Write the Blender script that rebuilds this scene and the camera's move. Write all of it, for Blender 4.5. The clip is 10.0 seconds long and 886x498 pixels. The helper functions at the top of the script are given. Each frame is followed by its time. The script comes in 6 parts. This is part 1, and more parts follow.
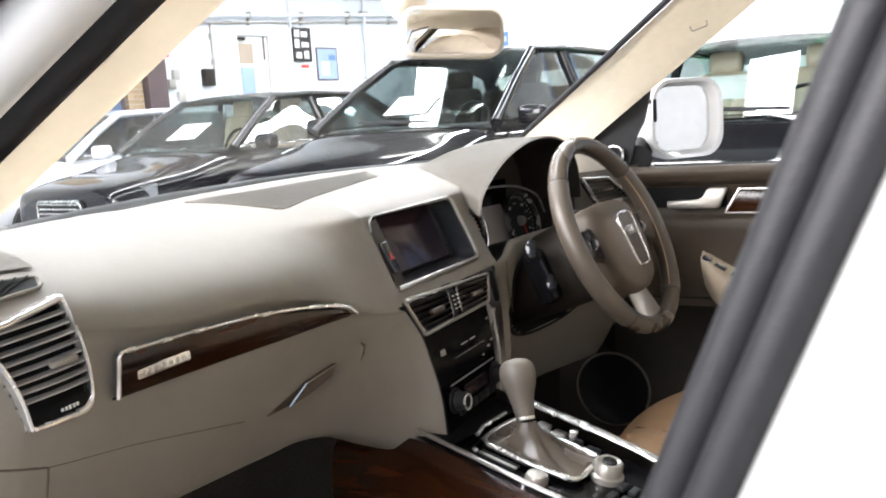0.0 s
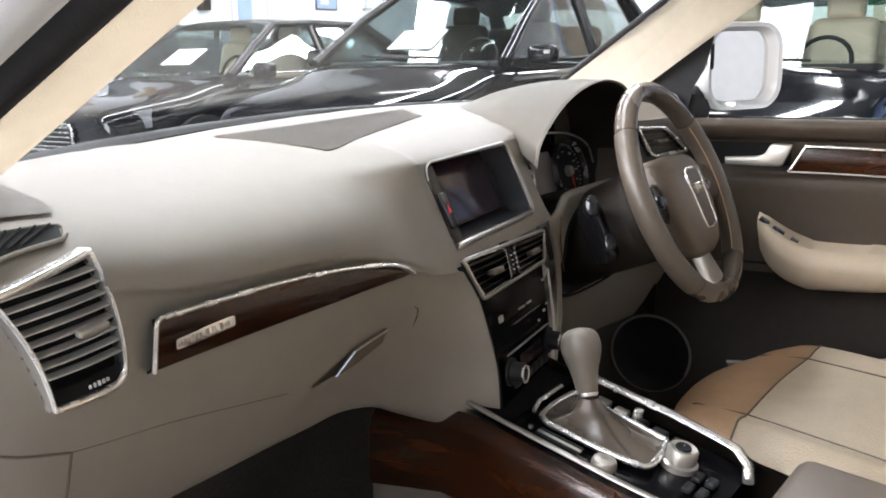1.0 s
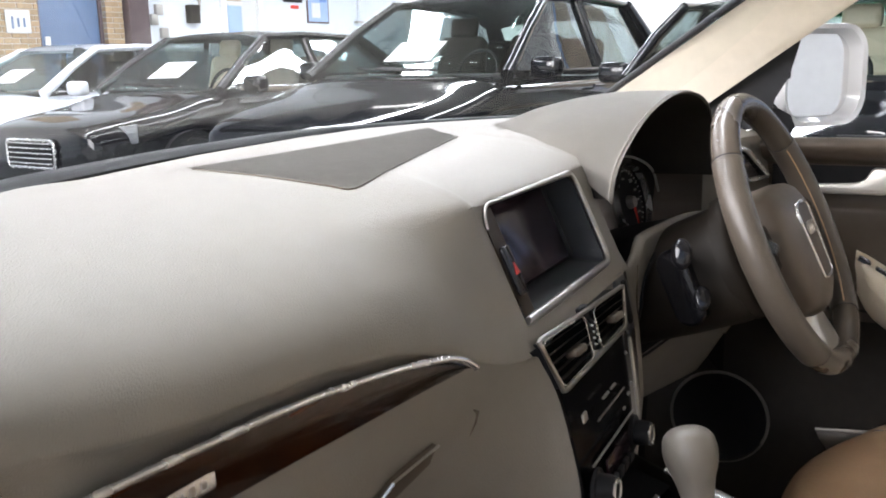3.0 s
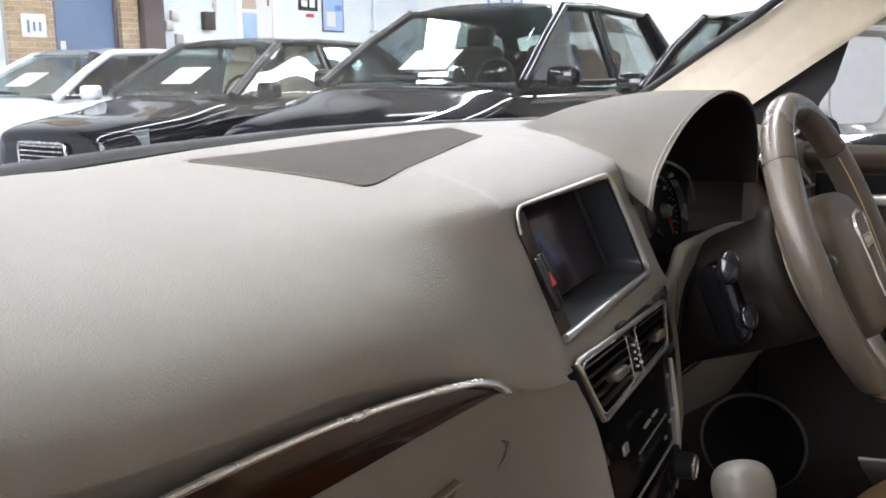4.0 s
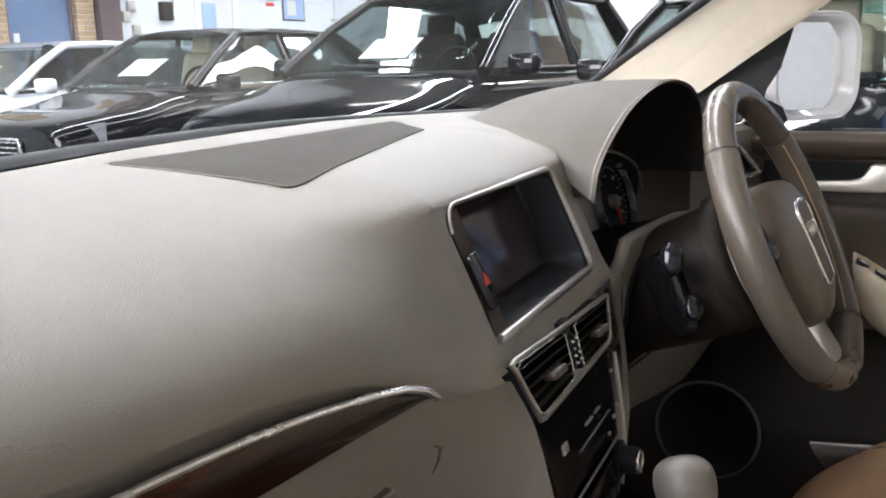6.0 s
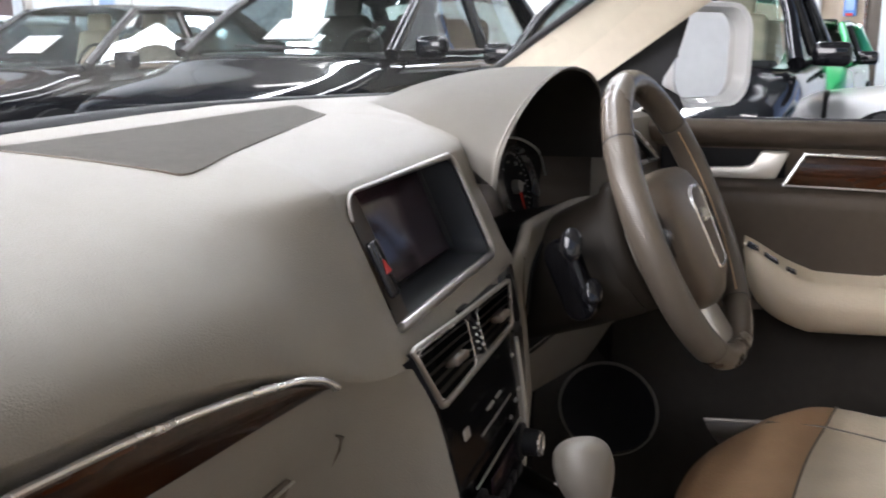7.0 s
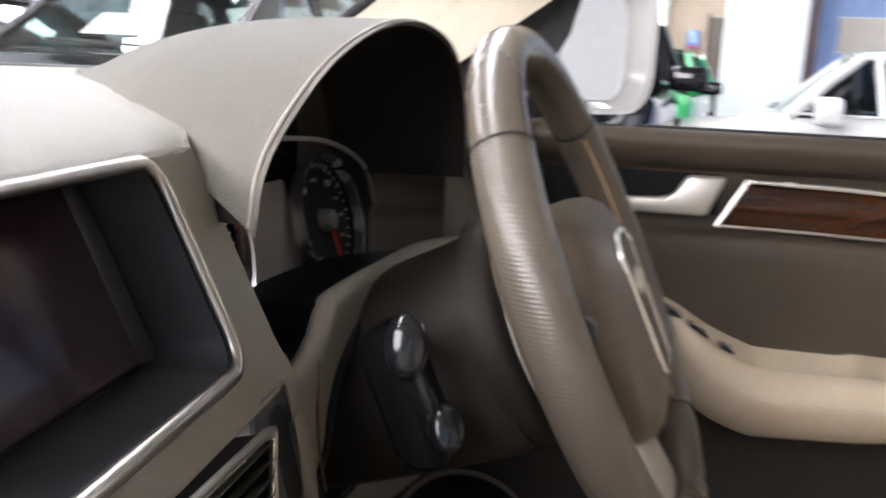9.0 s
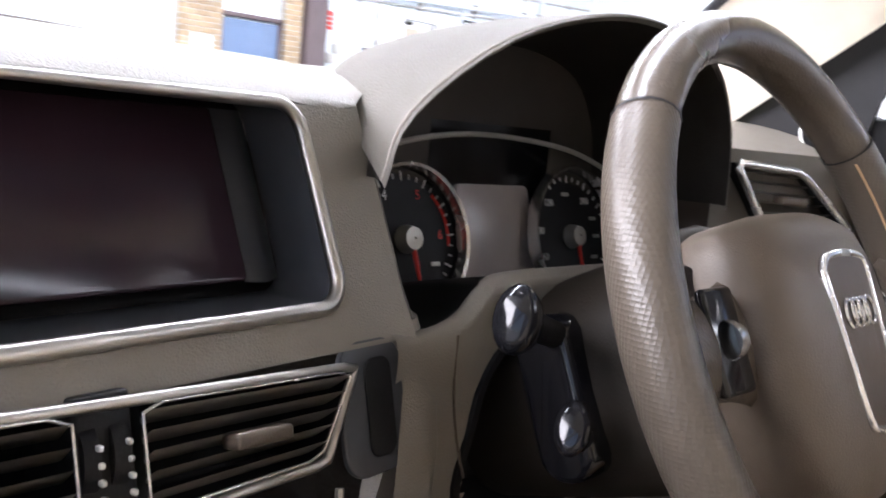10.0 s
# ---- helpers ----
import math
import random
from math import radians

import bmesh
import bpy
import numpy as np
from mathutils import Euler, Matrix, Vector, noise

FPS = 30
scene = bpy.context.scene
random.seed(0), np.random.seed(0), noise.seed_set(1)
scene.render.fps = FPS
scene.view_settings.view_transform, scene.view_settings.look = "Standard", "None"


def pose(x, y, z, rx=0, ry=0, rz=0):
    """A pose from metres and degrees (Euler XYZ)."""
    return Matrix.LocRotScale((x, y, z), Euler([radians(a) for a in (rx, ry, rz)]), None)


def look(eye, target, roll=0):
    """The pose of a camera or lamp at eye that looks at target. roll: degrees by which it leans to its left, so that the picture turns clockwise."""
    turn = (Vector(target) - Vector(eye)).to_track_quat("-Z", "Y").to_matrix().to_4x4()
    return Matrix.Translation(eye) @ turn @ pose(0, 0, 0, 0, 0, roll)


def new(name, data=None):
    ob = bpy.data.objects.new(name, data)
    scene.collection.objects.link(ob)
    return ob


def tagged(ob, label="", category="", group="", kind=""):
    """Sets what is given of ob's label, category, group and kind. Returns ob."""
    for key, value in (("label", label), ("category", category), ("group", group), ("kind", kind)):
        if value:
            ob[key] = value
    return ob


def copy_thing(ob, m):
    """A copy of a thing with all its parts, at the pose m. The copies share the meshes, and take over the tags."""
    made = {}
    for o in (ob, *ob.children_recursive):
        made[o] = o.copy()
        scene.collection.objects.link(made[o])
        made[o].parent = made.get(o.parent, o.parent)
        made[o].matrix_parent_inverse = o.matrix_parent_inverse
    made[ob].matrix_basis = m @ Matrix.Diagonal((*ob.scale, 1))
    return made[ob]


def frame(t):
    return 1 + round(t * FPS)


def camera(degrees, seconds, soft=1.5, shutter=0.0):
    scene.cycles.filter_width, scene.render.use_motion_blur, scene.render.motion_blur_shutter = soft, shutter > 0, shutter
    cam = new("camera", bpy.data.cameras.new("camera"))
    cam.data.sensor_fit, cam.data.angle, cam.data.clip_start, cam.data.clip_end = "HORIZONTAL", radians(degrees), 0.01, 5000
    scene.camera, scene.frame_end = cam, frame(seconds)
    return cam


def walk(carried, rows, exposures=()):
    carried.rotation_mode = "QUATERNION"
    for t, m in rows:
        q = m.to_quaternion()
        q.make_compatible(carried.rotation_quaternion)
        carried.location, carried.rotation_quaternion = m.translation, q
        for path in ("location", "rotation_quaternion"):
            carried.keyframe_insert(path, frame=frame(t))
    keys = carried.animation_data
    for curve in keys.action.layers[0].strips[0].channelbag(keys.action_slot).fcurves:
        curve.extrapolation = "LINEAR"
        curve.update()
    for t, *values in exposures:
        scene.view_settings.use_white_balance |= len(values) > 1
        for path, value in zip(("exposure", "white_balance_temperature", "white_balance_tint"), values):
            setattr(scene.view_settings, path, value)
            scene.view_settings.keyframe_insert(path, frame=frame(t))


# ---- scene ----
cam = camera(53.0, 10.0, 1.7, 0.5)
PATH = [
    (0, (-0.977, -0.761, 1.206), (0.578, 0.461, 0.905), -3.8),
    (0.5, (-0.956, -0.693, 1.208), (0.579, 0.533, 0.829), -2.6),
    (1, (-0.924, -0.604, 1.206), (0.624, 0.584, 0.769), -1.2),
    (1.5, (-0.891, -0.548, 1.201), (0.667, 0.624, 0.755), -0.6),
    (2, (-0.846, -0.484, 1.193), (0.735, 0.666, 0.771), -0.3),
    (2.5, (-0.787, -0.433, 1.194), (0.789, 0.727, 0.782), -0.6),
    (3, (-0.725, -0.373, 1.195), (0.84, 0.802, 0.787), -1.3),
    (4.5, (-0.652, -0.306, 1.166), (0.9, 0.897, 0.789), -0.1),
    (5, (-0.644, -0.311, 1.171), (0.914, 0.882, 0.785), -0.6),
    (6.5, (-0.628, -0.326, 1.18), (1.005, 0.746, 0.754), -1.0),
    (7, (-0.626, -0.327, 1.182), (1.069, 0.634, 0.731), -0.3),
    (7.5, (-0.643, -0.309, 1.205), (1.123, 0.496, 0.72), 0.7),
    (8, (-0.593, -0.272, 1.217), (1.266, 0.337, 0.801), 3.2),
    (8.5, (-0.419, -0.215, 1.168), (1.48, 0.245, 0.743), 3.5),
    (9, (-0.196, -0.168, 1.124), (1.646, 0.496, 0.719), 2.7),
    (9.5, (-0.121, -0.215, 1.075), (1.476, 0.942, 0.744), 5.0),
    (10, (-0.103, -0.293, 1.07), (1.231, 1.172, 0.798), 5.5),
]
walk(cam, [(t, look(eye, target, roll)) for t, eye, target, roll in PATH], [(0, 0.72, 6450, 12), (1.0, 0.52, 6400, 13), (2.0, 0.50, 6300, 13), (4.5, 0.19, 6350, 13), (7.0, 0.27, 6300, 14), (8.0, 0.30, 6300, 13), (8.5, 0.26, 6350, 13), (9.0, 0.48, 6450, 15), (9.5, 0.68, 6450, 15), (10, 0.90, 6100, 18)])
# ---------------------------------------------------------------- light
world = bpy.data.worlds.new("world")
scene.world = world
world.use_nodes = True
_w = world.node_tree
_sky = _w.nodes.new("ShaderNodeTexSky")
_sky.sky_type, _sky.sun_disc, _sky.sun_elevation, _sky.sun_rotation = "NISHITA", False, radians(40), radians(200)
_w.links.new(_sky.outputs[0], _w.nodes["Background"].inputs[0])
_w.nodes["Background"].inputs[1].default_value = 0.1


def area_lamp(name, m, sx, sy, watts, colour=(1, 0.97, 0.93)):
    d = bpy.data.lights.new(name, "AREA")
    d.shape, d.size, d.size_y, d.energy, d.color = "RECTANGLE", sx, sy, watts, colour
    ob = new(name, d)
    ob.matrix_world = m
    return ob


# ---------------------------------------------------------------- materials
def material(name, colour, rough=0.5, metal=0.0, spec=0.5, noise_scale=0.0, noise_amount=0.0, stain_scale=0.0,
             stain_amount=0.0, bump=0.0, bump_scale=400.0, coat=0.0, bump_kind="NOISE", rough_amount=0.0, random_amount=0.0):
    """A procedural surface: base colour varied at two scales, with fine relief."""
    mat = bpy.data.materials.new(name)
    mat.use_nodes = True
    nt = mat.node_tree
    b = nt.nodes["Principled BSDF"]
    b.inputs["Roughness"].default_value, b.inputs["Metallic"].default_value = rough, metal
    b.inputs["Specular IOR Level"].default_value = spec
    b.inputs["Coat Weight"].default_value, b.inputs["Coat Roughness"].default_value = coat, 0.06
    b.inputs["Base Color"].default_value = (*colour, 1)
    co = nt.nodes.new("ShaderNodeTexCoord")
    last = None
    for scale, amount in ((noise_scale, noise_amount), (stain_scale, stain_amount)):
        if not amount:
            continue
        n = nt.nodes.new("ShaderNodeTexNoise")
        n.inputs["Scale"].default_value, n.inputs["Detail"].default_value = scale, 5
        nt.links.new(co.outputs["Object"], n.inputs["Vector"])
        r = nt.nodes.new("ShaderNodeMapRange")
        r.inputs[1].default_value, r.inputs[2].default_value = 0.3, 0.7
        r.inputs[3].default_value, r.inputs[4].default_value = 1 - amount, 1 + amount
        nt.links.new(n.outputs["Fac"], r.inputs[0])
        m = nt.nodes.new("ShaderNodeMix")
        m.data_type, m.blend_type = "RGBA", "MULTIPLY"
        m.inputs[0].default_value = 1.0
        if last is None:
            m.inputs[6].default_value = (*colour, 1)
        else:
            nt.links.new(last, m.inputs[6])
        nt.links.new(r.outputs[0], m.inputs[7])
        last = m.outputs[2]
        if rough_amount and scale == stain_scale:
            q = nt.nodes.new("ShaderNodeMapRange")
            q.inputs[1].default_value, q.inputs[2].default_value = 0.3, 0.7
            q.inputs[3].default_value, q.inputs[4].default_value = max(0.02, rough - rough_amount), rough + rough_amount
            nt.links.new(n.outputs["Fac"], q.inputs[0])
            nt.links.new(q.outputs[0], b.inputs["Roughness"])
    if random_amount:
        o = nt.nodes.new("ShaderNodeObjectInfo")
        r = nt.nodes.new("ShaderNodeMapRange")
        r.inputs[3].default_value, r.inputs[4].default_value = 1 - random_amount, 1 + random_amount
        nt.links.new(o.outputs["Random"], r.inputs[0])
        m = nt.nodes.new("ShaderNodeMix")
        m.data_type, m.blend_type = "RGBA", "MULTIPLY"
        m.inputs[0].default_value = 1.0
        m.inputs[6].default_value = (*colour, 1)
        if last is not None:
            nt.links.new(last, m.inputs[6])
        nt.links.new(r.outputs[0], m.inputs[7])
        last = m.outputs[2]
    if last is not None:
        nt.links.new(last, b.inputs["Base Color"])
    if bump:
        if bump_kind in ("CELL", "DOTS"):
            n = nt.nodes.new("ShaderNodeTexVoronoi")
            n.inputs["Randomness"].default_value = 0.0 if bump_kind == "DOTS" else 1.0
            out = n.outputs["Distance"]
        else:
            n = nt.nodes.new("ShaderNodeTexNoise")
            n.inputs["Detail"].default_value = 3
            out = n.outputs["Fac"]
        n.inputs["Scale"].default_value = bump_scale
        nt.links.new(co.outputs["Object"], n.inputs["Vector"])
        k = nt.nodes.new("ShaderNodeBump")
        k.inputs["Strength"].default_value, k.inputs["Distance"].default_value = bump, 0.001
        nt.links.new(out, k.inputs["Height"])
        nt.links.new(k.outputs[0], b.inputs["Normal"])
    return mat


def glow(name, colour, strength):
    mat = material(name, colour, 0.4)
    b = mat.node_tree.nodes["Principled BSDF"]
    b.inputs["Emission Color"].default_value, b.inputs["Emission Strength"].default_value = (*colour, 1), strength
    return mat


def clear_glass(name, tint=(0.9, 0.95, 0.93), gloss=0.08):
    """Thin pane: lets light through, with a mirror gloss that grows at grazing angles."""
    mat = bpy.data.materials.new(name)
    mat.use_nodes = True
    nt = mat.node_tree
    nt.nodes.remove(nt.nodes["Principled BSDF"])
    t, g = nt.nodes.new("ShaderNodeBsdfTransparent"), nt.nodes.new("ShaderNodeBsdfGlossy")
    t.inputs[0].default_value = (*tint, 1)
    g.inputs["Roughness"].default_value = 0.01
    f, m = nt.nodes.new("ShaderNodeLayerWeight"), nt.nodes.new("ShaderNodeMixShader")
    f.inputs["Blend"].default_value = 0.5
    p, q = nt.nodes.new("ShaderNodeMath"), nt.nodes.new("ShaderNodeMapRange")
    p.operation, p.inputs[1].default_value = "POWER", 5.0
    q.inputs[3].default_value, q.inputs[4].default_value = gloss, 0.6
    nt.links.new(f.outputs["Facing"], p.inputs[0])
    nt.links.new(p.outputs[0], q.inputs[0])
    nt.links.new(q.outputs[0], m.inputs[0])
    nt.links.new(t.outputs[0], m.inputs[1])
    nt.links.new(g.outputs[0], m.inputs[2])
    nt.links.new(m.outputs[0], nt.nodes["Material Output"].inputs[0])
    return mat


def burl_wood(name):
    mat = material(name, (0.1, 0.04, 0.015), 0.25, coat=1.0)
    nt = mat.node_tree
    b = nt.nodes["Principled BSDF"]
    co, n, v = nt.nodes.new("ShaderNodeTexCoord"), nt.nodes.new("ShaderNodeTexNoise"), nt.nodes.new("ShaderNodeTexWave")
    n.inputs["Scale"].default_value, n.inputs["Detail"].default_value, n.inputs["Distortion"].default_value = 14, 8, 2.2
    v.inputs["Scale"].default_value, v.inputs["Distortion"].default_value, v.inputs["Detail"].default_value = 5, 22, 5
    mx, r = nt.nodes.new("ShaderNodeMix"), nt.nodes.new("ShaderNodeValToRGB")
    mx.inputs[0].default_value = 0.07
    mp = nt.nodes.new("ShaderNodeMapping")
    mp.inputs["Scale"].default_value = (0.45, 0.45, 1.6)
    nt.links.new(co.outputs["Object"], mp.inputs[0])
    nt.links.new(mp.outputs[0], n.inputs["Vector"])
    nt.links.new(mp.outputs[0], v.inputs["Vector"])
    nt.links.new(n.outputs["Fac"], mx.inputs[2])
    nt.links.new(v.outputs["Fac"], mx.inputs[3])
    e = r.color_ramp.elements
    e[0].position, e[0].color = 0.3, (0.018, 0.006, 0.002, 1)
    e[1].position, e[1].color = 0.74, (0.09, 0.027, 0.007, 1)
    nt.links.new(mx.outputs[0], r.inputs[0])
    nt.links.new(r.outputs[0], b.inputs["Base Color"])
    return mat


M = dict(
    dash=material("dash_soft", (0.236, 0.214, 0.182), 0.5, noise_scale=35, noise_amount=0.03, stain_scale=4, stain_amount=0.05, bump=0.3, bump_scale=820, bump_kind="CELL", rough_amount=0.05),
    grille=material("speaker_cloth", (0.185, 0.172, 0.15), 0.85, noise_scale=90, noise_amount=0.06, bump=0.6, bump_scale=1500),
    brown=material("brown_leather", (0.10, 0.077, 0.056), 0.46, noise_scale=60, noise_amount=0.05, stain_scale=8, stain_amount=0.08, bump=0.14, bump_scale=900, bump_kind="CELL"),
    column=material("column_plastic", (0.020, 0.016, 0.012), 0.55, spec=0.2, noise_scale=60, noise_amount=0.05, bump=0.25, bump_scale=600),
    rim=material("rim_leather", (0.088, 0.072, 0.056), 0.26, noise_scale=40, noise_amount=0.06, stain_scale=9, stain_amount=0.05, bump=0.15, bump_scale=500, bump_kind="CELL", rough_amount=0.03),
    perforated=material("rim_perforated", (0.085, 0.070, 0.054), 0.33, noise_scale=40, noise_amount=0.06, bump=0.3, bump_scale=430, bump_kind="DOTS"),
    cream=material("cream_leather", (0.70, 0.60, 0.46), 0.45, noise_scale=25, noise_amount=0.04, stain_scale=6, stain_amount=0.07, bump=0.4, bump_scale=260, bump_kind="CELL"),
    tan=material("tan_leather", (0.47, 0.30, 0.17), 0.45, noise_scale=25, noise_amount=0.05, stain_scale=6, stain_amount=0.1, bump=0.4, bump_scale=260, bump_kind="CELL"),
    lining=material("pillar_fabric", (0.70, 0.64, 0.54), 0.85, noise_scale=60, noise_amount=0.03, stain_scale=3, stain_amount=0.04, bump=0.3, bump_scale=900),
    black=material("black_plastic", (0.012, 0.012, 0.013), 0.55, spec=0.2, noise_scale=40, noise_amount=0.15, bump=0.2, bump_scale=700),
    carpet=material("brown_carpet", (0.10, 0.088, 0.076), 0.95, noise_scale=300, noise_amount=0.25, stain_scale=8, stain_amount=0.15, bump=0.8, bump_scale=900),
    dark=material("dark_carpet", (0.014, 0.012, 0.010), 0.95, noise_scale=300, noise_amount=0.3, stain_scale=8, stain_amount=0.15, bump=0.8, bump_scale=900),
    pale_display=material("pale_display", (0.24, 0.205, 0.19), 0.3, stain_scale=20, stain_amount=0.1),
    dark_trim=material("dark_trim", (0.040, 0.034, 0.028), 0.6, spec=0.3, noise_scale=60, noise_amount=0.08, bump=0.3, bump_scale=500),
    knob=material("knob_leather", (0.15, 0.134, 0.112), 0.38, noise_scale=40, noise_amount=0.05, bump=0.15, bump_scale=600, bump_kind="CELL"),
    recess=material("recess_plastic", (0.060, 0.064, 0.072), 0.3, noise_scale=40, noise_amount=0.1),
    gloss=material("gloss_black", (0.01, 0.01, 0.012), 0.12, stain_scale=12, stain_amount=0.1, rough_amount=0.05),
    rubber=material("rubber_seal", (0.014, 0.014, 0.016), 0.5, spec=0.35, noise_scale=80, noise_amount=0.12, bump=0.2, bump_scale=500),
    chrome=material("satin_chrome", (0.80, 0.79, 0.77), 0.25, 0.86, stain_scale=30, stain_amount=0.05, rough_amount=0.05),
    rim_metal=material("rim_metal", (0.46, 0.44, 0.41), 0.33, 1.0, noise_scale=120, noise_amount=0.05),
    slat=material("slat_metal", (0.72, 0.71, 0.69), 0.34, 0.3, noise_scale=80, noise_amount=0.04),
    steel=material("brushed_steel", (0.5, 0.48, 0.45), 0.36, 1.0, noise_scale=120, noise_amount=0.06),
    silver=material("silver_plastic", (0.42, 0.40, 0.36), 0.35, 0.6, noise_scale=60, noise_amount=0.05),
    screen=material("screen_glass", (0.026, 0.014, 0.020), 0.14, spec=0.3, stain_scale=9, stain_amount=0.2, rough_amount=0.03),
    white_paint=material("white_car_paint", (0.8, 0.8, 0.79), 0.3, coat=0.8, stain_scale=2, stain_amount=0.02),
    black_paint=material("black_car_paint", (0.008, 0.008, 0.010), 0.07, stain_scale=3, stain_amount=0.2, noise_scale=900, noise_amount=0.1),
    silver_paint=material("silver_car_paint", (0.74, 0.77, 0.82), 0.3, 0.2, coat=1.0, stain_scale=3, stain_amount=0.04),
    green_paint=material("green_car_paint", (0.03, 0.38, 0.12), 0.3, coat=1.0, stain_scale=3, stain_amount=0.04),
    red=material("red_mark", (0.65, 0.03, 0.02), 0.4, noise_scale=60, noise_amount=0.05),
    print_white=material("print_white", (0.7, 0.7, 0.68), 0.5, noise_scale=60, noise_amount=0.03),
    paper=material("paper", (0.86, 0.86, 0.85), 0.8, stain_scale=3, stain_amount=0.02),
    wood=burl_wood("burl_wood"),
    headlight=material("headlight_glass", (0.6, 0.63, 0.66), 0.08, 0.7, noise_scale=12, noise_amount=0.35, coat=1.0),
    windscreen=clear_glass("windscreen_glass", (0.97, 0.985, 0.98), 0.03),
    tinted=clear_glass("tinted_glass", (0.66, 0.76, 0.73), 0.07),
    privacy_glass=clear_glass("privacy_glass", (0.12, 0.13, 0.14), 0.10),
    side_glass=clear_glass("side_glass", (0.42, 0.48, 0.5), 0.28),
    mirror=material("mirror_silver", (0.9, 0.9, 0.9), 0.01, 1.0),
    wall=material("painted_wall", (0.74, 0.79, 0.84), 0.8, noise_scale=6, noise_amount=0.05, stain_scale=0.5, stain_amount=0.06, bump=0.4, bump_scale=60),
    wall_white=material("white_wall", (0.86, 0.86, 0.85), 0.8, noise_scale=6, noise_amount=0.03, stain_scale=0.4, stain_amount=0.05, bump=0.4, bump_scale=60),
    wall_blue=material("blue_wall", (0.36, 0.50, 0.78), 0.7, noise_scale=4, noise_amount=0.05, stain_scale=0.5, stain_amount=0.08),
    wall_tan=material("tan_wall", (0.50, 0.40, 0.31), 0.8, noise_scale=4, noise_amount=0.06, stain_scale=0.6, stain_amount=0.1),
    door_blue=material("blue_door_paint", (0.10, 0.16, 0.28), 0.5, noise_scale=5, noise_amount=0.06, stain_scale=0.8, stain_amount=0.1),
    brick=material("tan_brick", (0.46, 0.33, 0.20), 0.85, noise_scale=30, noise_amount=0.15, stain_scale=2, stain_amount=0.1, bump=0.6, bump_scale=80, random_amount=0.18),
    mortar=material("mortar", (0.5, 0.46, 0.4), 0.9, noise_scale=60, noise_amount=0.1),
    purple=material("purple_brown_steel", (0.11, 0.075, 0.08), 0.5, noise_scale=8, noise_amount=0.1, stain_scale=1, stain_amount=0.15),
    concrete=material("floor_concrete", (0.11, 0.11, 0.11), 0.45, noise_scale=3, noise_amount=0.1, stain_scale=0.4, stain_amount=0.15, bump=0.3, bump_scale=40),
    floor_blue=material("blue_floor_paint", (0.12, 0.25, 0.62), 0.4, noise_scale=3, noise_amount=0.08, stain_scale=0.4, stain_amount=0.1),
    metal_roof=material("roof_sheet", (0.10, 0.105, 0.11), 0.6, noise_scale=1, noise_amount=0.06),
    tyre=material("tyre_rubber", (0.02, 0.02, 0.02), 0.8, noise_scale=40, noise_amount=0.2, bump=0.5, bump_scale=120),
    tube=glow("lamp_tube", (1.0, 0.98, 0.95), 12.0),
    roof_light=glow("skylight_sheet", (0.93, 0.97, 1.0), 13.0),
)


# ---------------------------------------------------------------- mesh helpers
def thing(name, label, category, at=(0, 0, 0), group="", kind="", m=None):
    ob = new(name)
    ob.empty_display_size = 0.05
    ob.matrix_basis = m if m is not None else Matrix.Translation(at)
    return tagged(ob, label, category, group, kind)


def part(name, bm, mat, parent=None, label="", sharp=50, m=None, kind="", category=""):
    """Link a bmesh in world places as one mesh object under its thing or part."""
    me = bpy.data.meshes.new(name)
    bmesh.ops.recalc_face_normals(bm, faces=bm.faces)
    bm.to_mesh(me)
    bm.free()
    me.shade_smooth()
    me.set_sharp_from_angle(angle=radians(sharp))
    for k in (mat if isinstance(mat, (list, tuple)) else [mat]):
        me.materials.append(k)
    ob = new(name, me)
    if m is not None:
        me.transform(m)
    if parent is not None:
        ob.parent = parent
        ob.matrix_parent_inverse = parent.matrix_basis.inverted()
    return tagged(ob, label, category, "", kind)


def crom(p, k):
    """Catmull-Rom refinement of a row of points, k pieces a span."""
    p = np.array(p, float)
    if k < 2:
        return p
    e = np.vstack([2 * p[0] - p[1], p, 2 * p[-1] - p[-2]])
    out = []
    for i in range(len(p) - 1):
        a, b, c, d = e[i : i + 4]
        for t in np.arange(k) / k:
            out.append(0.5 * (2 * b + (c - a) * t + (2 * a - 5 * b + 4 * c - d) * t * t + (3 * b - a - 3 * c + d) * t**3))
    return np.array(out + [p[-1]])


def refine(rows, ku=4, kv=4):
    g = np.array([crom(r, kv) for r in rows])
    return np.stack([crom(g[:, j], ku) for j in range(g.shape[1])], 1)


def sheet(rows, thick=0.0, close_u=False, close_v=False, bm=None):
    """A grid of points as a mesh; thick gives it depth."""
    bm = bm or bmesh.new()
    v = [[bm.verts.new(p) for p in r] for r in rows]
    nu, nv = len(v), len(v[0])
    f = []
    for i in range(nu if close_u else nu - 1):
        for j in range(nv if close_v else nv - 1):
            a, b, c, d = v[i][j], v[(i + 1) % nu][j], v[(i + 1) % nu][(j + 1) % nv], v[i][(j + 1) % nv]
            f.append(bm.faces.new((a, b, c, d)))
    if thick:
        bmesh.ops.solidify(bm, geom=f, thickness=thick)
    return bm


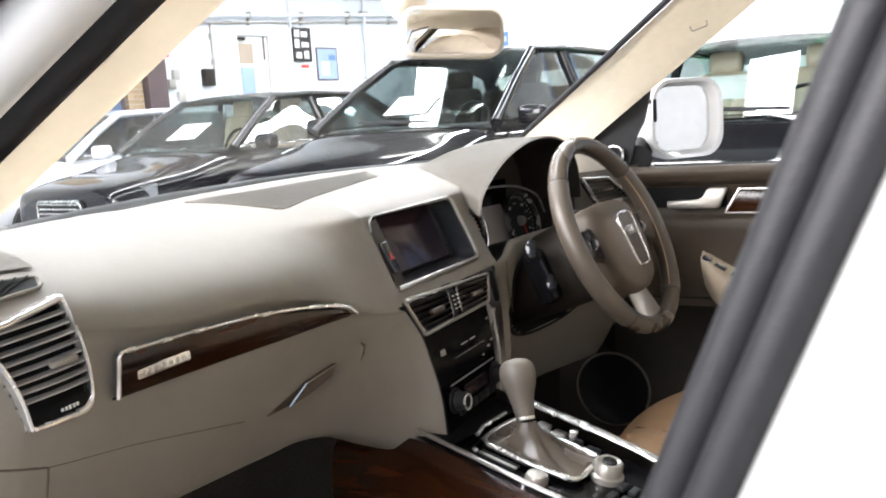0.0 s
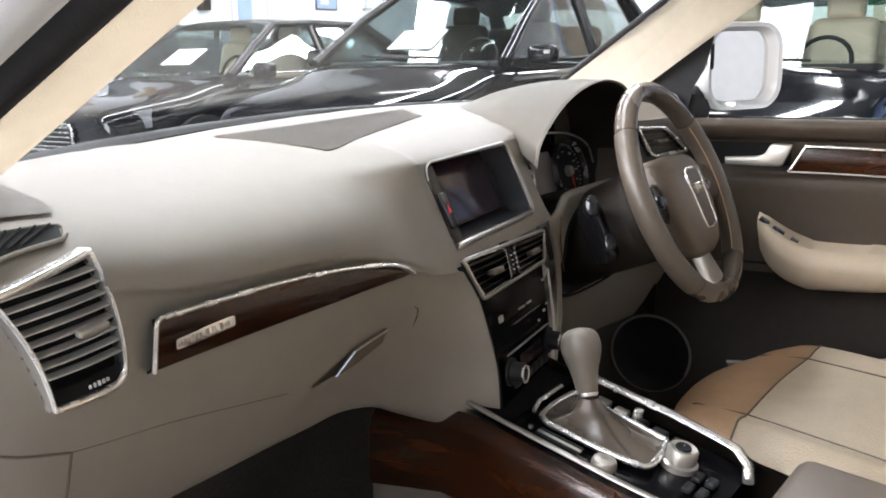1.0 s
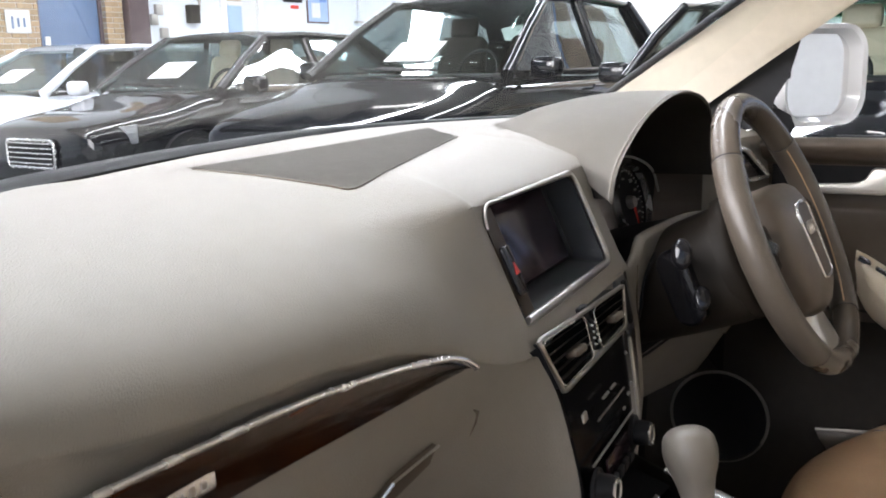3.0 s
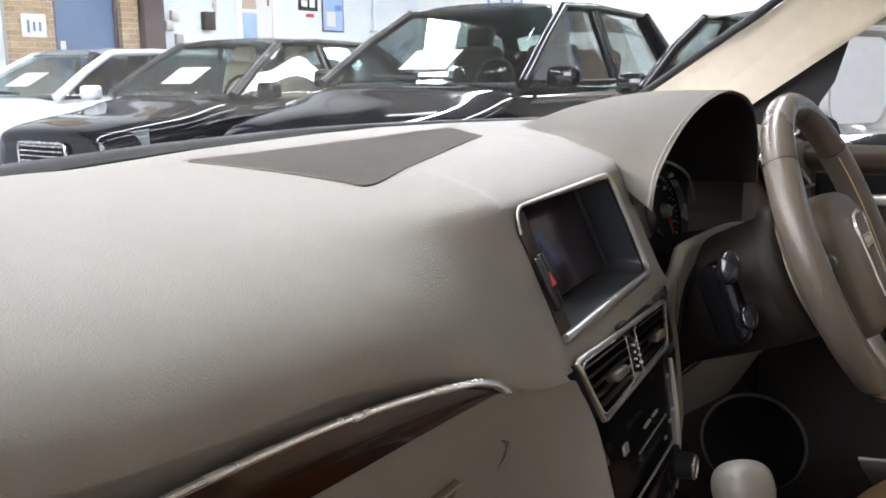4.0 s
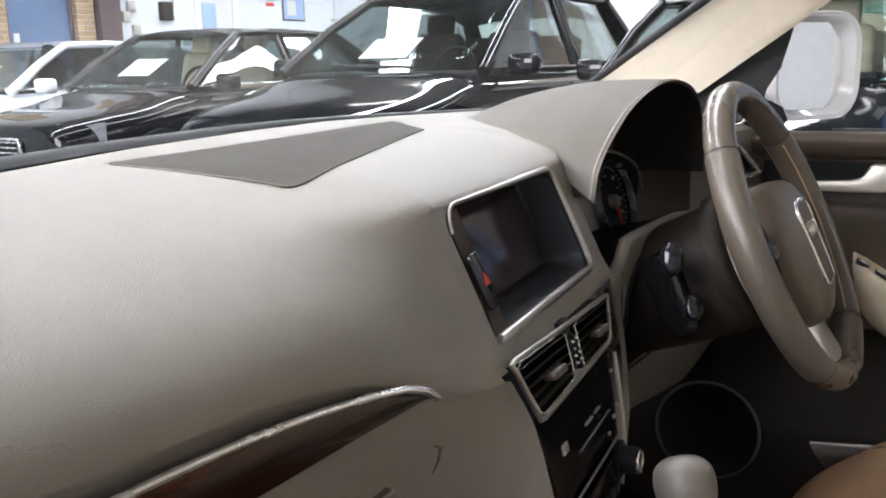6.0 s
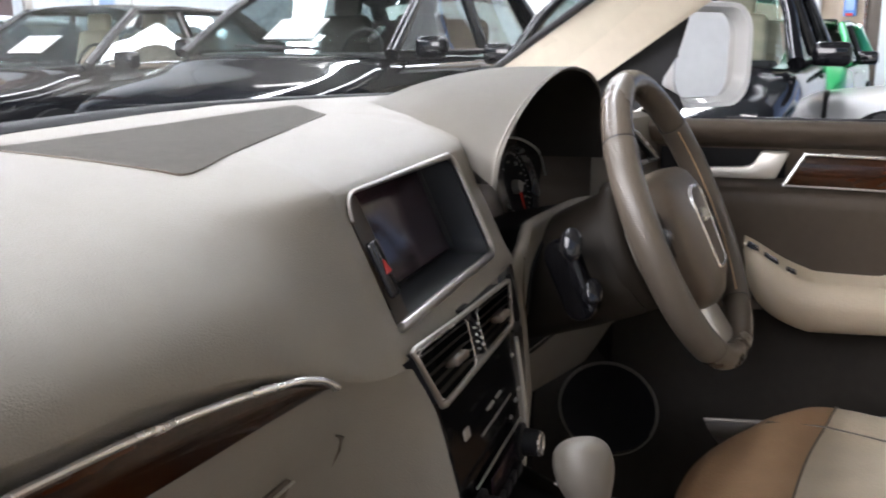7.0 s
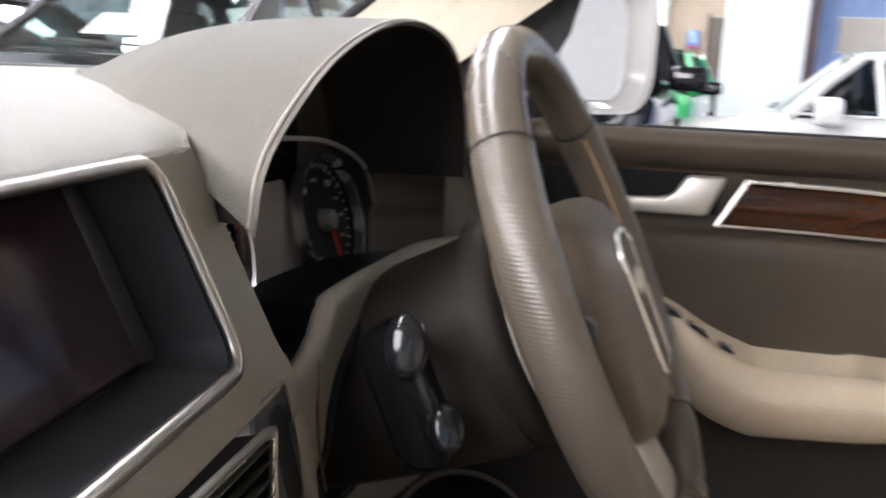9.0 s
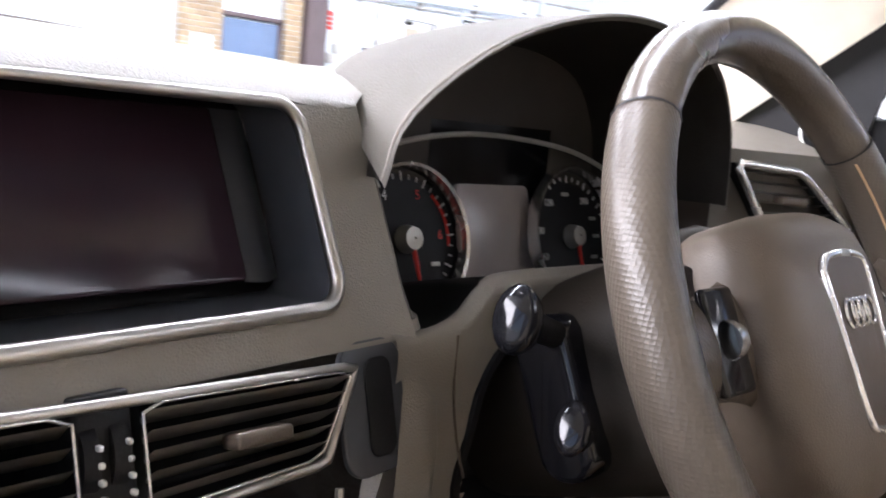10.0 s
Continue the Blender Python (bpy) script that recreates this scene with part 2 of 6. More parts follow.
def tube(path, r, n=10, closed=False, bm=None, flat=1.0, up=(0, 0, 1)):
    """A round bar along a path; r a number or one a point; flat squeezes it along the side axis."""
    bm = bm or bmesh.new()
    p = [Vector(q) for q in path]
    rings = []
    for i, q in enumerate(p):
        a = p[i - 1] if i or closed else q
        b = p[(i + 1) % len(p)] if i < len(p) - 1 or closed else q
        t = (b - a).normalized()
        s = t.cross(Vector(up))
        s = s.normalized() if s.length > 1e-4 else t.orthogonal().normalized()
        w = s.cross(t)
        k = r[i] if isinstance(r, (list, tuple, np.ndarray)) else r
        rings.append([bm.verts.new(q + k * (flat * math.cos(2 * math.pi * j / n) * s + math.sin(2 * math.pi * j / n) * w)) for j in range(n)])
    for i in range(len(rings) if closed else len(rings) - 1):
        a, b = rings[i], rings[(i + 1) % len(rings)]
        for j in range(n):
            bm.faces.new((a[j], b[j], b[(j + 1) % n], a[(j + 1) % n]))
    if not closed:
        bm.faces.new(rings[0])
        bm.faces.new(rings[-1])
    return bm


def box(size, m=None, bevel=0.0, bm=None, seg=2):
    b = bmesh.new()
    bmesh.ops.create_cube(b, size=1.0, matrix=Matrix.Diagonal((*size, 1)))
    if bevel:
        bmesh.ops.bevel(b, geom=b.edges[:], offset=bevel, segments=seg, profile=0.5, affect="EDGES")
    if m is not None:
        b.transform(m)
    if bm is None:
        return b
    me = bpy.data.meshes.new("join")
    b.to_mesh(me)
    b.free()
    bm.from_mesh(me)
    bpy.data.meshes.remove(me)
    return bm


def prism(outline, depth, m, bevel=0.0, bm=None, seg=2):
    """A flat outline (x, y) given depth along local z, set at m."""
    b = bmesh.new()
    f = b.faces.new([b.verts.new((x, y, 0)) for x, y in outline])
    g = bmesh.ops.extrude_face_region(b, geom=[f])
    top = [v for v in g["geom"] if isinstance(v, bmesh.types.BMVert)]
    bmesh.ops.translate(b, vec=(0, 0, depth), verts=top)
    if bevel:
        ts = set(top)
        e = [e for e in b.edges if e.verts[0] in ts and e.verts[1] in ts]
        bmesh.ops.bevel(b, geom=e, offset=bevel, segments=seg, profile=0.5, affect="EDGES")
    b.transform(m)
    if bm is None:
        return b
    me = bpy.data.meshes.new("join")
    b.to_mesh(me)
    b.free()
    bm.from_mesh(me)
    bpy.data.meshes.remove(me)
    return bm


def spun(profile, m, n=28, bm=None):
    """A turned form: profile rows of (radius, height) round local z."""
    rows = [[m @ Vector((r * math.cos(a), r * math.sin(a), h)) for a in np.linspace(0, 2 * math.pi, n, endpoint=False)] for r, h in profile]
    return sheet(rows, close_v=True, bm=bm)


def rounded(w, h, r, n=5):
    """Outline of a rounded rectangle, centred."""
    out = []
    for cx, cy, a0 in ((w / 2 - r, h / 2 - r, 0), (-w / 2 + r, h / 2 - r, 90), (-w / 2 + r, -h / 2 + r, 180), (w / 2 - r, -h / 2 + r, 270)):
        out += [(cx + r * math.cos(radians(a0 + 90 * k / n)), cy + r * math.sin(radians(a0 + 90 * k / n))) for k in range(n + 1)]
    return out


def frame_of(origin, ux, uy):
    """Matrix with local x along ux, y near uy, z out of the face."""
    x = Vector(ux).normalized()
    z = x.cross(Vector(uy)).normalized()
    y = z.cross(x)
    m = Matrix((x, y, z)).transposed().to_4x4()
    m.translation = Vector(origin)
    return m


def ring_bar(outline, m, r, n=8, bm=None, flat=1.0):
    """A bar round a flat outline."""
    z = m.to_3x3() @ Vector((0, 0, 1))
    return tube([m @ Vector((x, y, 0)) for x, y in outline], r, n, True, bm, flat, up=z)


# ---------------------------------------------------------------- the hall
def wall(name, p0, p1, z0, z1, thick, mat, label):
    """An upright wall between two plan points."""
    a, b = Vector((*p0, 0)), Vector((*p1, 0))
    m = frame_of((a + b) / 2 + Vector((0, 0, (z0 + z1) / 2)), b - a, (0, 0, 1))
    return part(name, box(((b - a).length, z1 - z0, thick), m), mat, None, label, kind="structure", category="wall")


HX0, HX1, HY0, HY1, HZ = -4.4, 14.0, -12.0, 11.5, 5.2
part("floor", box((HX1 - HX0 + 1, HY1 - HY0 + 1, 0.2), Matrix.Translation(((HX0 + HX1) / 2, (HY0 + HY1) / 2, -0.1))), M["concrete"], None,
     "grey sealed concrete showroom floor", kind="structure", category="floor")
wall("wall_north", (HX0, HY1 + 0.1), (HX1, HY1 + 0.1), 0, HZ, 0.2, M["wall"], "pale blue-white painted hall wall")
wall("wall_east", (HX1 + 0.1, HY1), (HX1 + 0.1, 2.6), 0, HZ, 0.2, M["wall_white"], "white painted hall wall")
wall("wall_east_tan", (HX1 + 0.1, 2.6), (HX1 + 0.1, 0.6), 0, HZ, 0.2, M["wall_tan"], "tan painted stretch of hall wall")
wall("wall_east_blue", (HX1 + 0.1, 0.6), (HX1 + 0.1, -5.0), 0, HZ, 0.2, M["wall_blue"], "light blue painted stretch of hall wall")
wall("wall_east_end", (HX1 + 0.1, -5.0), (HX1 + 0.1, HY0), 0, HZ, 0.2, M["wall_white"], "white painted hall wall")
wall("wall_pier", (13.3, 0.62), (13.3, -0.46), 0, HZ, 0.6, M["wall_white"], "broad white painted pier before the wall")
wall("steel_post", (13.34, -0.463), (13.34, -0.61), 0, HZ, 0.3, M["purple"], "dark purple painted steel post beside the pier")
wall("wall_return", (HX1 - 0.15, 2.0), (HX1 - 0.15, 1.5), 0, HZ, 0.3, M["wall_white"], "white painted wall return beside the tan wall")
part("floor_paint", box((2.5, 9.0, 0.006), Matrix.Translation((11.6, -2.6, 0.004))), M["floor_blue"], None, "blue painted band on the showroom floor", kind="structure", category="floor")
wall("wall_south", (HX0, HY0 - 0.1), (HX1, HY0 - 0.1), 0, HZ, 0.2, M["wall_white"], "white painted hall wall")
# unseen west side, added: open above a low wall and between posts, to let fill light in
wall("wall_west", (HX0 - 0.1, HY0), (HX0 - 0.1, HY1), 3.9, HZ, 0.2, M["wall_white"], "white painted hall wall over the open front")
for y in (HY0, -4.0, 4.0, HY1):
    wall("wall_post", (HX0 - 0.1, y - 0.15), (HX0 - 0.1, y + 0.15), 0, 3.9, 0.3, M["wall_white"], "white painted post of the open front")

roof = bmesh.new()
strips = [(-7.0, 0.5), (2.3, 0.45), (7.05, 0.36)]  # roof lights run across the hall
edges = [HY0]
for c, w in strips:
    edges += [c - w / 2, c + w / 2]
edges.append(HY1)
for a, b in zip(edges[::2], edges[1::2]):
    box((HX1 - HX0, b - a, 0.12), Matrix.Translation(((HX0 + HX1) / 2, (a + b) / 2, HZ + 0.06)), bm=roof)
part("ceiling", roof, M["metal_roof"], None, "dull grey sheet metal hall roof", kind="structure", category="ceiling")
for c, w in strips:
    part("skylight", box((HX1 - HX0, w, 0.05), Matrix.Translation(((HX0 + HX1) / 2, c, HZ + 0.06))), M["roof_light"], None,
         "long translucent white roof light letting in daylight", kind="structure", category="skylight")
for (c, w), watts in zip(strips, (90, 430, 850)):
    area_lamp("skylight_daylight", pose((HX0 + HX1) / 2, c, HZ - 0.05), HX1 - HX0 - 0.5, w, watts, (0.93, 0.96, 1.0))
# unseen wall, added to keep low light off the lower dashboard
wall("wall_west_low", (HX0 - 0.1, HY0), (HX0 - 0.1, HY1), 0, 1.4, 0.2, M["wall_white"], "unseen white low wall added to block low light from the west")
# added fill lamp from the unseen west side, brightens door, wheel and seats
area_lamp("open_front_daylight", look((HX0 + 0.3, 2.2, 2.7), (0, 1.0, 1.3)), 6, 2.3, 540, (1.0, 0.965, 0.96))


def tube_lamp(x, y, along_x=False):
    t = thing("fluorescent_lamp", "white twin tube ceiling lamp, switched on", "lamp", (x, y, HZ - 0.4), "hall lamps")
    l = 1.5
    sx, sy = (l, 0.16) if along_x else (0.16, l)
    part("lamp_body", box((sx, sy, 0.06), Matrix.Translation((x, y, HZ - 0.4)), 0.01), M["print_white"], t)
    for k in (-0.045, 0.045):
        d = (0, k, -0.05) if along_x else (k, 0, -0.05)
        c = Vector((x, y, HZ - 0.4)) + Vector(d)
        h = Vector((l / 2 - 0.03, 0, 0)) if along_x else Vector((0, l / 2 - 0.03, 0))
        part("lamp_tube", tube([c - h, c + h], 0.016, 8), M["tube"], t)
    for k in (-0.5, 0.5):
        d = Vector((k, 0, 0)) if along_x else Vector((0, k, 0))
        part("hanger", tube([Vector((x, y, HZ - 0.38)) + d, Vector((x, y, HZ)) + d], 0.006, 6), M["steel"], t)
    return t


for x in (-1.0, 4.0, 9.0):
    for y in (-8, -4, 0, 4, 8):
        tube_lamp(x, y)

# ---------------------------------------------------------------- parked cars


def car_glass(pts, name, parent, mat, inset=0.0):
    """A four-cornered pane, slightly bowed, with thickness."""
    a, b, c, d = [np.array(p, float) for p in pts]
    n = np.cross(b - a, d - a)
    n = n / np.linalg.norm(n)
    rows = []
    for u in np.linspace(0, 1, 7):
        rows.append([(a * (1 - u) + b * u) * (1 - v) + (d * (1 - u) + c * u) * v + n * 0.012 * 4 * u * (1 - u) for v in np.linspace(0, 1, 5)])
    ob = part(name, sheet(rows, 0.004), mat, parent)
    ob.visible_shadow = False
    return ob


def car_wheel(parent, at, r, side):
    m = frame_of(at, (1, 0, 0), (0, 0, 1))
    w = part("wheel", spun([(r * 0.62, -0.09), (r * 0.62, 0.09)], m, 32), M["black"], parent)
    part("tyre", spun([(r * 0.66, -0.10), (r * 0.93, -0.11), (r, -0.07), (r, 0.07), (r * 0.93, 0.11), (r * 0.66, 0.10), (r * 0.64, 0.08)], m, 36), M["tyre"], w)
    s = 0.1 if side > 0 else -0.1
    rim = spun([(r * 0.67, s * 0.9), (r * 0.62, s), (r * 0.57, s * 0.7)], m, 36)
    spun([(0.001, s * 0.75), (0.05, s * 0.7), (0.06, s * 0.4)], m, 16, rim)
    for k in range(5):
        a = 2 * math.pi * k / 5 + 0.3
        tube([m @ Vector((0.04 * math.cos(a), 0.04 * math.sin(a), s * 0.6)), m @ Vector((r * 0.6 * math.cos(a), r * 0.6 * math.sin(a), s * 0.75))], [0.035, 0.028], 6, False, rim, 1.0)
    part("rim", rim, M["steel"], w)


def parked_car(label, paint, m, length, width, belt, roof_z, hood_z, nose_drop=0.2, hood_len=1.15, screen_len=0.75, roof_len=1.9,
               boot_len=0.35, rear_rake=0.45, seats=None, sheet_on=True, grille_wide=0.7, group="parked cars", nose_round=0.35, bp=0.6, mirrors=None, roof_fall=0.04, posts=None, mirror_size=1.0, arch_size=1.14, panes=None):
    """Nose at local x = 0, tail at x = length, ground at z = 0; m sets it in the hall."""
    t = thing("parked_car", label, "car", m=m, group=group)
    W = width / 2
    x1 = hood_len  # windscreen foot
    x2 = x1 + screen_len  # windscreen head
    x3 = x2 + roof_len  # roof's end
    x4 = min(x3 + rear_rake, length - boot_len * 0.3)
    sill = 0.26
    # lower body: half sections from nose to tail (half width, top height, shoulder height)
    st = [
        (0.00, W * 0.62, hood_z - nose_drop - 0.10, 0.34), (0.05, W * 0.80, hood_z - nose_drop - 0.02, 0.28), (nose_round, W * 0.94, hood_z - nose_drop * 0.62, sill),
        (x1 * 0.7, W * 0.985, hood_z - nose_drop * 0.16, sill), (x1, W * 0.99, (hood_z + belt) / 2 + 0.02, sill), (x1 + 0.35, W, belt, sill), (x2 + 0.4, W, belt + 0.01, sill),
        (x3 - 0.2, W, belt + 0.03, sill), (x4, W * 0.97, belt + 0.05, sill), (length - 0.12, W * 0.86, belt - 0.02, 0.34), (length, W * 0.7, belt - 0.12, 0.42),
    ]
    rows = []
    for x, w, zt, zb in st:
        h = zt - zb
        half = [(w * 0.90, zb), (w * 0.97, zb + 0.12 * h), (w, zb + 0.42 * h), (w * 0.995, zb + 0.66 * h), (w * 0.965, zb + 0.86 * h), (w * 0.88, zb + 0.965 * h), (w * 0.55, zt + 0.012), (0, zt + 0.02)]
        full = [(y, z) for y, z in half] + [(-y, z) for y, z in half[-2::-1]]
        rows.append([m @ Vector((x, y, z)) for y, z in full])
    body = refine(rows, 4, 2)
    b = sheet(body)
    for r in (body[0], body[-1]):
        b.faces.new([b.verts.new(p) for p in r])
    bmesh.ops.remove_doubles(b, verts=b.verts, dist=0.001)
    part("body", b, paint, t, sharp=50)
    # wheel arches and wheels
    r = 0.33 if roof_z < 1.6 else 0.37
    fx, rx = 0.86, length - 0.95
    for x in (fx, rx):
        for s in (1, -1):
            arch = frame_of(m @ Vector((x, s * (W - 0.03), r)), m.to_3x3() @ Vector((1, 0, 0)), (0, 0, 1))
            part("wheel_arch", spun([(r * arch_size, -0.05), (r * arch_size, 0.05), (0.001, 0.05)] if s < 0 else [(r * arch_size, 0.05), (r * arch_size, -0.05), (0.001, -0.05)], arch, 28), M["black"], t)
            car_wheel(t, m @ Vector((x, s * (W - 0.08), r)), r, -s)
    # greenhouse
    wt = W * 0.74
    roof = []
    for k, x in enumerate(np.linspace(x2 - 0.03, x3 + 0.03, 7)):
        u = k / 6
        crown = roof_z - 0.05 * (2 * u - 0.8) ** 2 - roof_fall * u * u
        roof.append([m @ Vector((x - 0.06 * (1 - abs(v)) * (1 if k == 0 else 0), v * wt, crown - 0.07 * abs(v) ** 3)) for v in np.linspace(-1, 1, 11)])
    part("roof", sheet(roof, 0.03), paint, t)
    zf = belt + 0.03

    def P(x, y, z):
        return m @ Vector((x, y, z))

    wb = W * 0.93
    for s in (1, -1):
        zr = roof_z - 0.09
        part("pillar", tube([P(x1 + 0.12, s * wb * 0.99, zf - 0.02), P((x1 + x2) / 2 + 0.08, s * (wb + wt) / 2, (zf + zr) / 2 + 0.03), P(x2, s * wt, zr)], [0.05, 0.042, 0.04], 8), paint, t)
        part("pillar", tube([P(x2 + bp + 0.02, s * wb, zf), P(x2 + bp - 0.05, s * wt * 1.01, zr + 0.01)], [0.05, 0.045], 8, flat=0.6), posts or M["gloss"], t)
        part("pillar", tube([P(x4 - 0.05, s * wb * 0.97, zf), P(x3, s * wt, zr)], [0.11, 0.07], 8), paint, t)
        part("roof_rail", tube([P(x2, s * wt, zr + 0.01), P(x2 + 0.5, s * wt * 1.03, zr + 0.03), P(x3, s * wt, zr + 0.01)], 0.035, 8), paint, t)
        car_glass([P(x1 + 0.22, s * wb, zf), P(x2 + bp, s * wb, zf), P(x2 + bp - 0.06, s * wt, zr), P(x2 + 0.04, s * wt, zr)], "side_window", t, panes or M["side_glass"])
        car_glass([P(x2 + bp + 0.06, s * wb, zf), P(x4 - 0.12, s * wb * 0.98, zf), P(x3 - 0.05, s * wt, zr), P(x2 + bp, s * wt, zr)], "side_window", t, panes or M["side_glass"])
        part("window_trim", tube([P(x1 + 0.18, s * (wb + 0.015), zf), P(x2 + 0.6, s * (wb + 0.02), zf), P(x4 - 0.1, s * wb, zf)], 0.012, 6), posts or (M["chrome"] if roof_z < 1.6 else M["gloss"]), t)
        # door mirror
        mp = P(x1 + 0.38, s * (W + 0.10), belt + 0.06)
        mir = part("door_mirror", box((0.13 * mirror_size, 0.22, 0.14 * mirror_size), Matrix.Translation(mp) @ m.to_3x3().to_4x4(), 0.04, seg=3), mirrors or paint, t)
        part("mirror_arm", tube([P(x1 + 0.4, s * (W - 0.04), belt), mp], 0.02, 6), M["black"], mir)
        # head lamp
        hl = [[P(0.06 + 0.30 * u, s * (W * (0.62 + 0.33 * u)), hood_z - nose_drop - 0.20 + 0.06 * u + 0.15 * v) for v in np.linspace(0, 1, 4)] for u in np.linspace(0, 1, 6)]
        for rr in hl:
            for p in rr:
                p += m.to_3x3() @ Vector((-0.02, s * 0.012, 0))
        part("headlight", sheet(hl, 0.03), M["headlight"], t)
        part("door_handle", tube([P(x2 + 0.35, s * (W + 0.015), belt - 0.1), P(x2 + 0.55, s * (W + 0.015), belt - 0.1)], 0.012, 6), M["chrome"] if roof_z < 1.6 else paint, t)
    car_glass([P(x1 + 0.05, -wb * 0.92, zf - 0.01), P(x1 + 0.05, wb * 0.92, zf - 0.01), P(x2 - 0.01, wt * 0.96, roof_z - 0.07), P(x2 - 0.01, -wt * 0.96, roof_z - 0.07)], "windscreen", t, M["tinted"])
    car_glass([P(x4, -wb * 0.9, zf), P(x4, wb * 0.9, zf), P(x3 + 0.02, wt * 0.95, roof_z - 0.09), P(x3 + 0.02, -wt * 0.95, roof_z - 0.09)], "rear_window", t, M["tinted"])
    # grille and bars
    gw = W * grille_wide
    g = part("grille", box((0.05, gw, 0.2), m @ Matrix.Translation((0.0, 0, hood_z - nose_drop - 0.22)), 0.02), M["black"], t)
    for k in range(5):
        part("grille_bar", tube([P(-0.03, -gw / 2 + 0.03, hood_z - nose_drop - 0.295 + 0.04 * k), P(-0.04, 0, hood_z - nose_drop - 0.295 + 0.04 * k), P(-0.03, gw / 2 - 0.03, hood_z - nose_drop - 0.295 + 0.04 * k)], 0.008, 6), M["chrome"], g)
    part("grille_frame", ring_bar(rounded(gw, 0.22, 0.05), frame_of(P(-0.028, 0, hood_z - nose_drop - 0.22), m.to_3x3() @ Vector((0, 1, 0)), (0, 0, 1)), 0.014), M["chrome"], g)
    for s in (-1, 1):
        part("wiper", tube([P(x1 - 0.0, s * 0.1 - 0.3, zf + 0.02), P(x1 + 0.06, s * 0.1 + 0.25, zf + 0.045)], 0.01, 6), M["black"], t)
    # inside
    cabin = seats or M["dark"]
    part("dashboard", box((0.4, wb * 1.7, 0.12), m @ Matrix.Translation((x1 + 0.32, 0, belt - 0.04)), 0.04), M["black"], t)
    part("steering_wheel", ring_bar([(0.17 * math.cos(a), 0.17 * math.sin(a)) for a in np.linspace(0, 6.28, 20, endpoint=False)], frame_of(P(x1 + 0.62, -0.36, belt + 0.03), m.to_3x3() @ Vector((0, 1, 0)), m.to_3x3() @ Vector((0.4, 0, 1))), 0.015), M["black"], t)
    for s in (-1, 1):
        part("seat", box((0.16, 0.46, 0.62), m @ pose(x2 + 0.5, s * 0.36, belt + 0.02, 0, 14, 0), 0.07, seg=3), cabin, t)
        part("headrest", box((0.1, 0.26, 0.17), m @ pose(x2 + 0.58, s * 0.36, belt + 0.40, 0, 12, 0), 0.04, seg=3), cabin, t)
    part("rear_seat", box((0.2, 1.2, 0.6), m @ pose(x3 - 0.3, 0, belt, 0, 14, 0), 0.07, seg=3), cabin, t)
    if sheet_on:
        a = np.array([x1 + 0.17, 0.0, zf + 0.08])
        d = np.array([x2 - x1 - 0.06, 0, roof_z - 0.07 - zf])
        d = d / np.linalg.norm(d)
        p0 = a + d * 0.02
        q = [[P(*(p0 + d * 0.29 * v + np.array([0.035, 0.42 * (u - 0.45), 0]))) for v in (0, 0.5, 1)] for u in (0, 0.5, 1)]
        part("price_sheet", sheet(q, 0.002), M["paper"], None, "blank white price sheet behind a car's windscreen", category="sheet")
    return t


def hall_place(x, y, heading):
    """Nose at (x, y); the body runs from it towards heading degrees (0: +x)."""
    return pose(x, y, 0, 0, 0, heading)


parked_car("black off-road estate car with a tall windscreen", M["black_paint"], hall_place(3.15, 3.75, 4), 4.7, 1.92, 1.10, 1.76, 1.04, hood_len=1.15, screen_len=1.05, roof_len=1.65, rear_rake=0.6, boot_len=0.2, roof_fall=0.12)
parked_car("black saloon car with a chrome grille", M["black_paint"], hall_place(3.05, 6.56, 4), 4.6, 1.80, 1.0, 1.56, 0.92, hood_len=1.15, nose_drop=0.14, screen_len=0.85, roof_len=1.4, rear_rake=0.75, boot_len=0.6, seats=M["cream"])
parked_car("pale silver hatchback car", M["silver_paint"], hall_place(2.6, 8.5, 4), 4.2, 1.75, 0.98, 1.5, 0.9, hood_len=1.1, screen_len=0.85, roof_len=1.6, rear_rake=0.4, boot_len=0.2)
parked_car("dark blue-black estate car with cream seats", M["black_paint"], hall_place(3.5, 1.25, 4), 4.7, 1.9, 1.05, 1.62, 0.98, hood_len=1.2, screen_len=0.75, roof_len=2.0, rear_rake=0.3, boot_len=0.15, seats=M["cream"])
parked_car("white coupe with dark side windows", M["white_paint"], hall_place(7.92, 0.96, -88), 4.4, 1.85, 0.86, 1.41, 0.80, hood_len=1.08, screen_len=0.60, roof_len=1.35, rear_rake=0.95, boot_len=0.4, sheet_on=False, nose_drop=0.1, bp=0.16, roof_fall=0.10, posts=M["white_paint"], mirror_size=1.5, arch_size=1.02, panes=M["privacy_glass"])
parked_car("bright green small hatchback car with black mirrors", M["green_paint"], hall_place(8.8, 1.4, 0), 3.9, 1.6, 0.95, 1.44, 0.9, hood_len=0.8, screen_len=0.7, roof_len=1.5, rear_rake=0.35, boot_len=0.15, sheet_on=False, mirrors=M["gloss"])

# ---------------------------------------------------------------- things on the hall walls
YW, XW = HY1, HX1


def on_north(x, z, out=0.0):
    return frame_of((x, YW - out, z), (1, 0, 0), (0, 0, 1))


def on_east(y, z, out=0.0):
    return frame_of((XW - out, y, z), (0, -1, 0), (0, 0, 1))


def slab(wm, w, h, d, bevel=0.006):
    """A block w wide and h high that stands d proud of a wall."""
    return box((w, h, d), wm @ Matrix.Translation((0, 0, d / 2)), bevel)


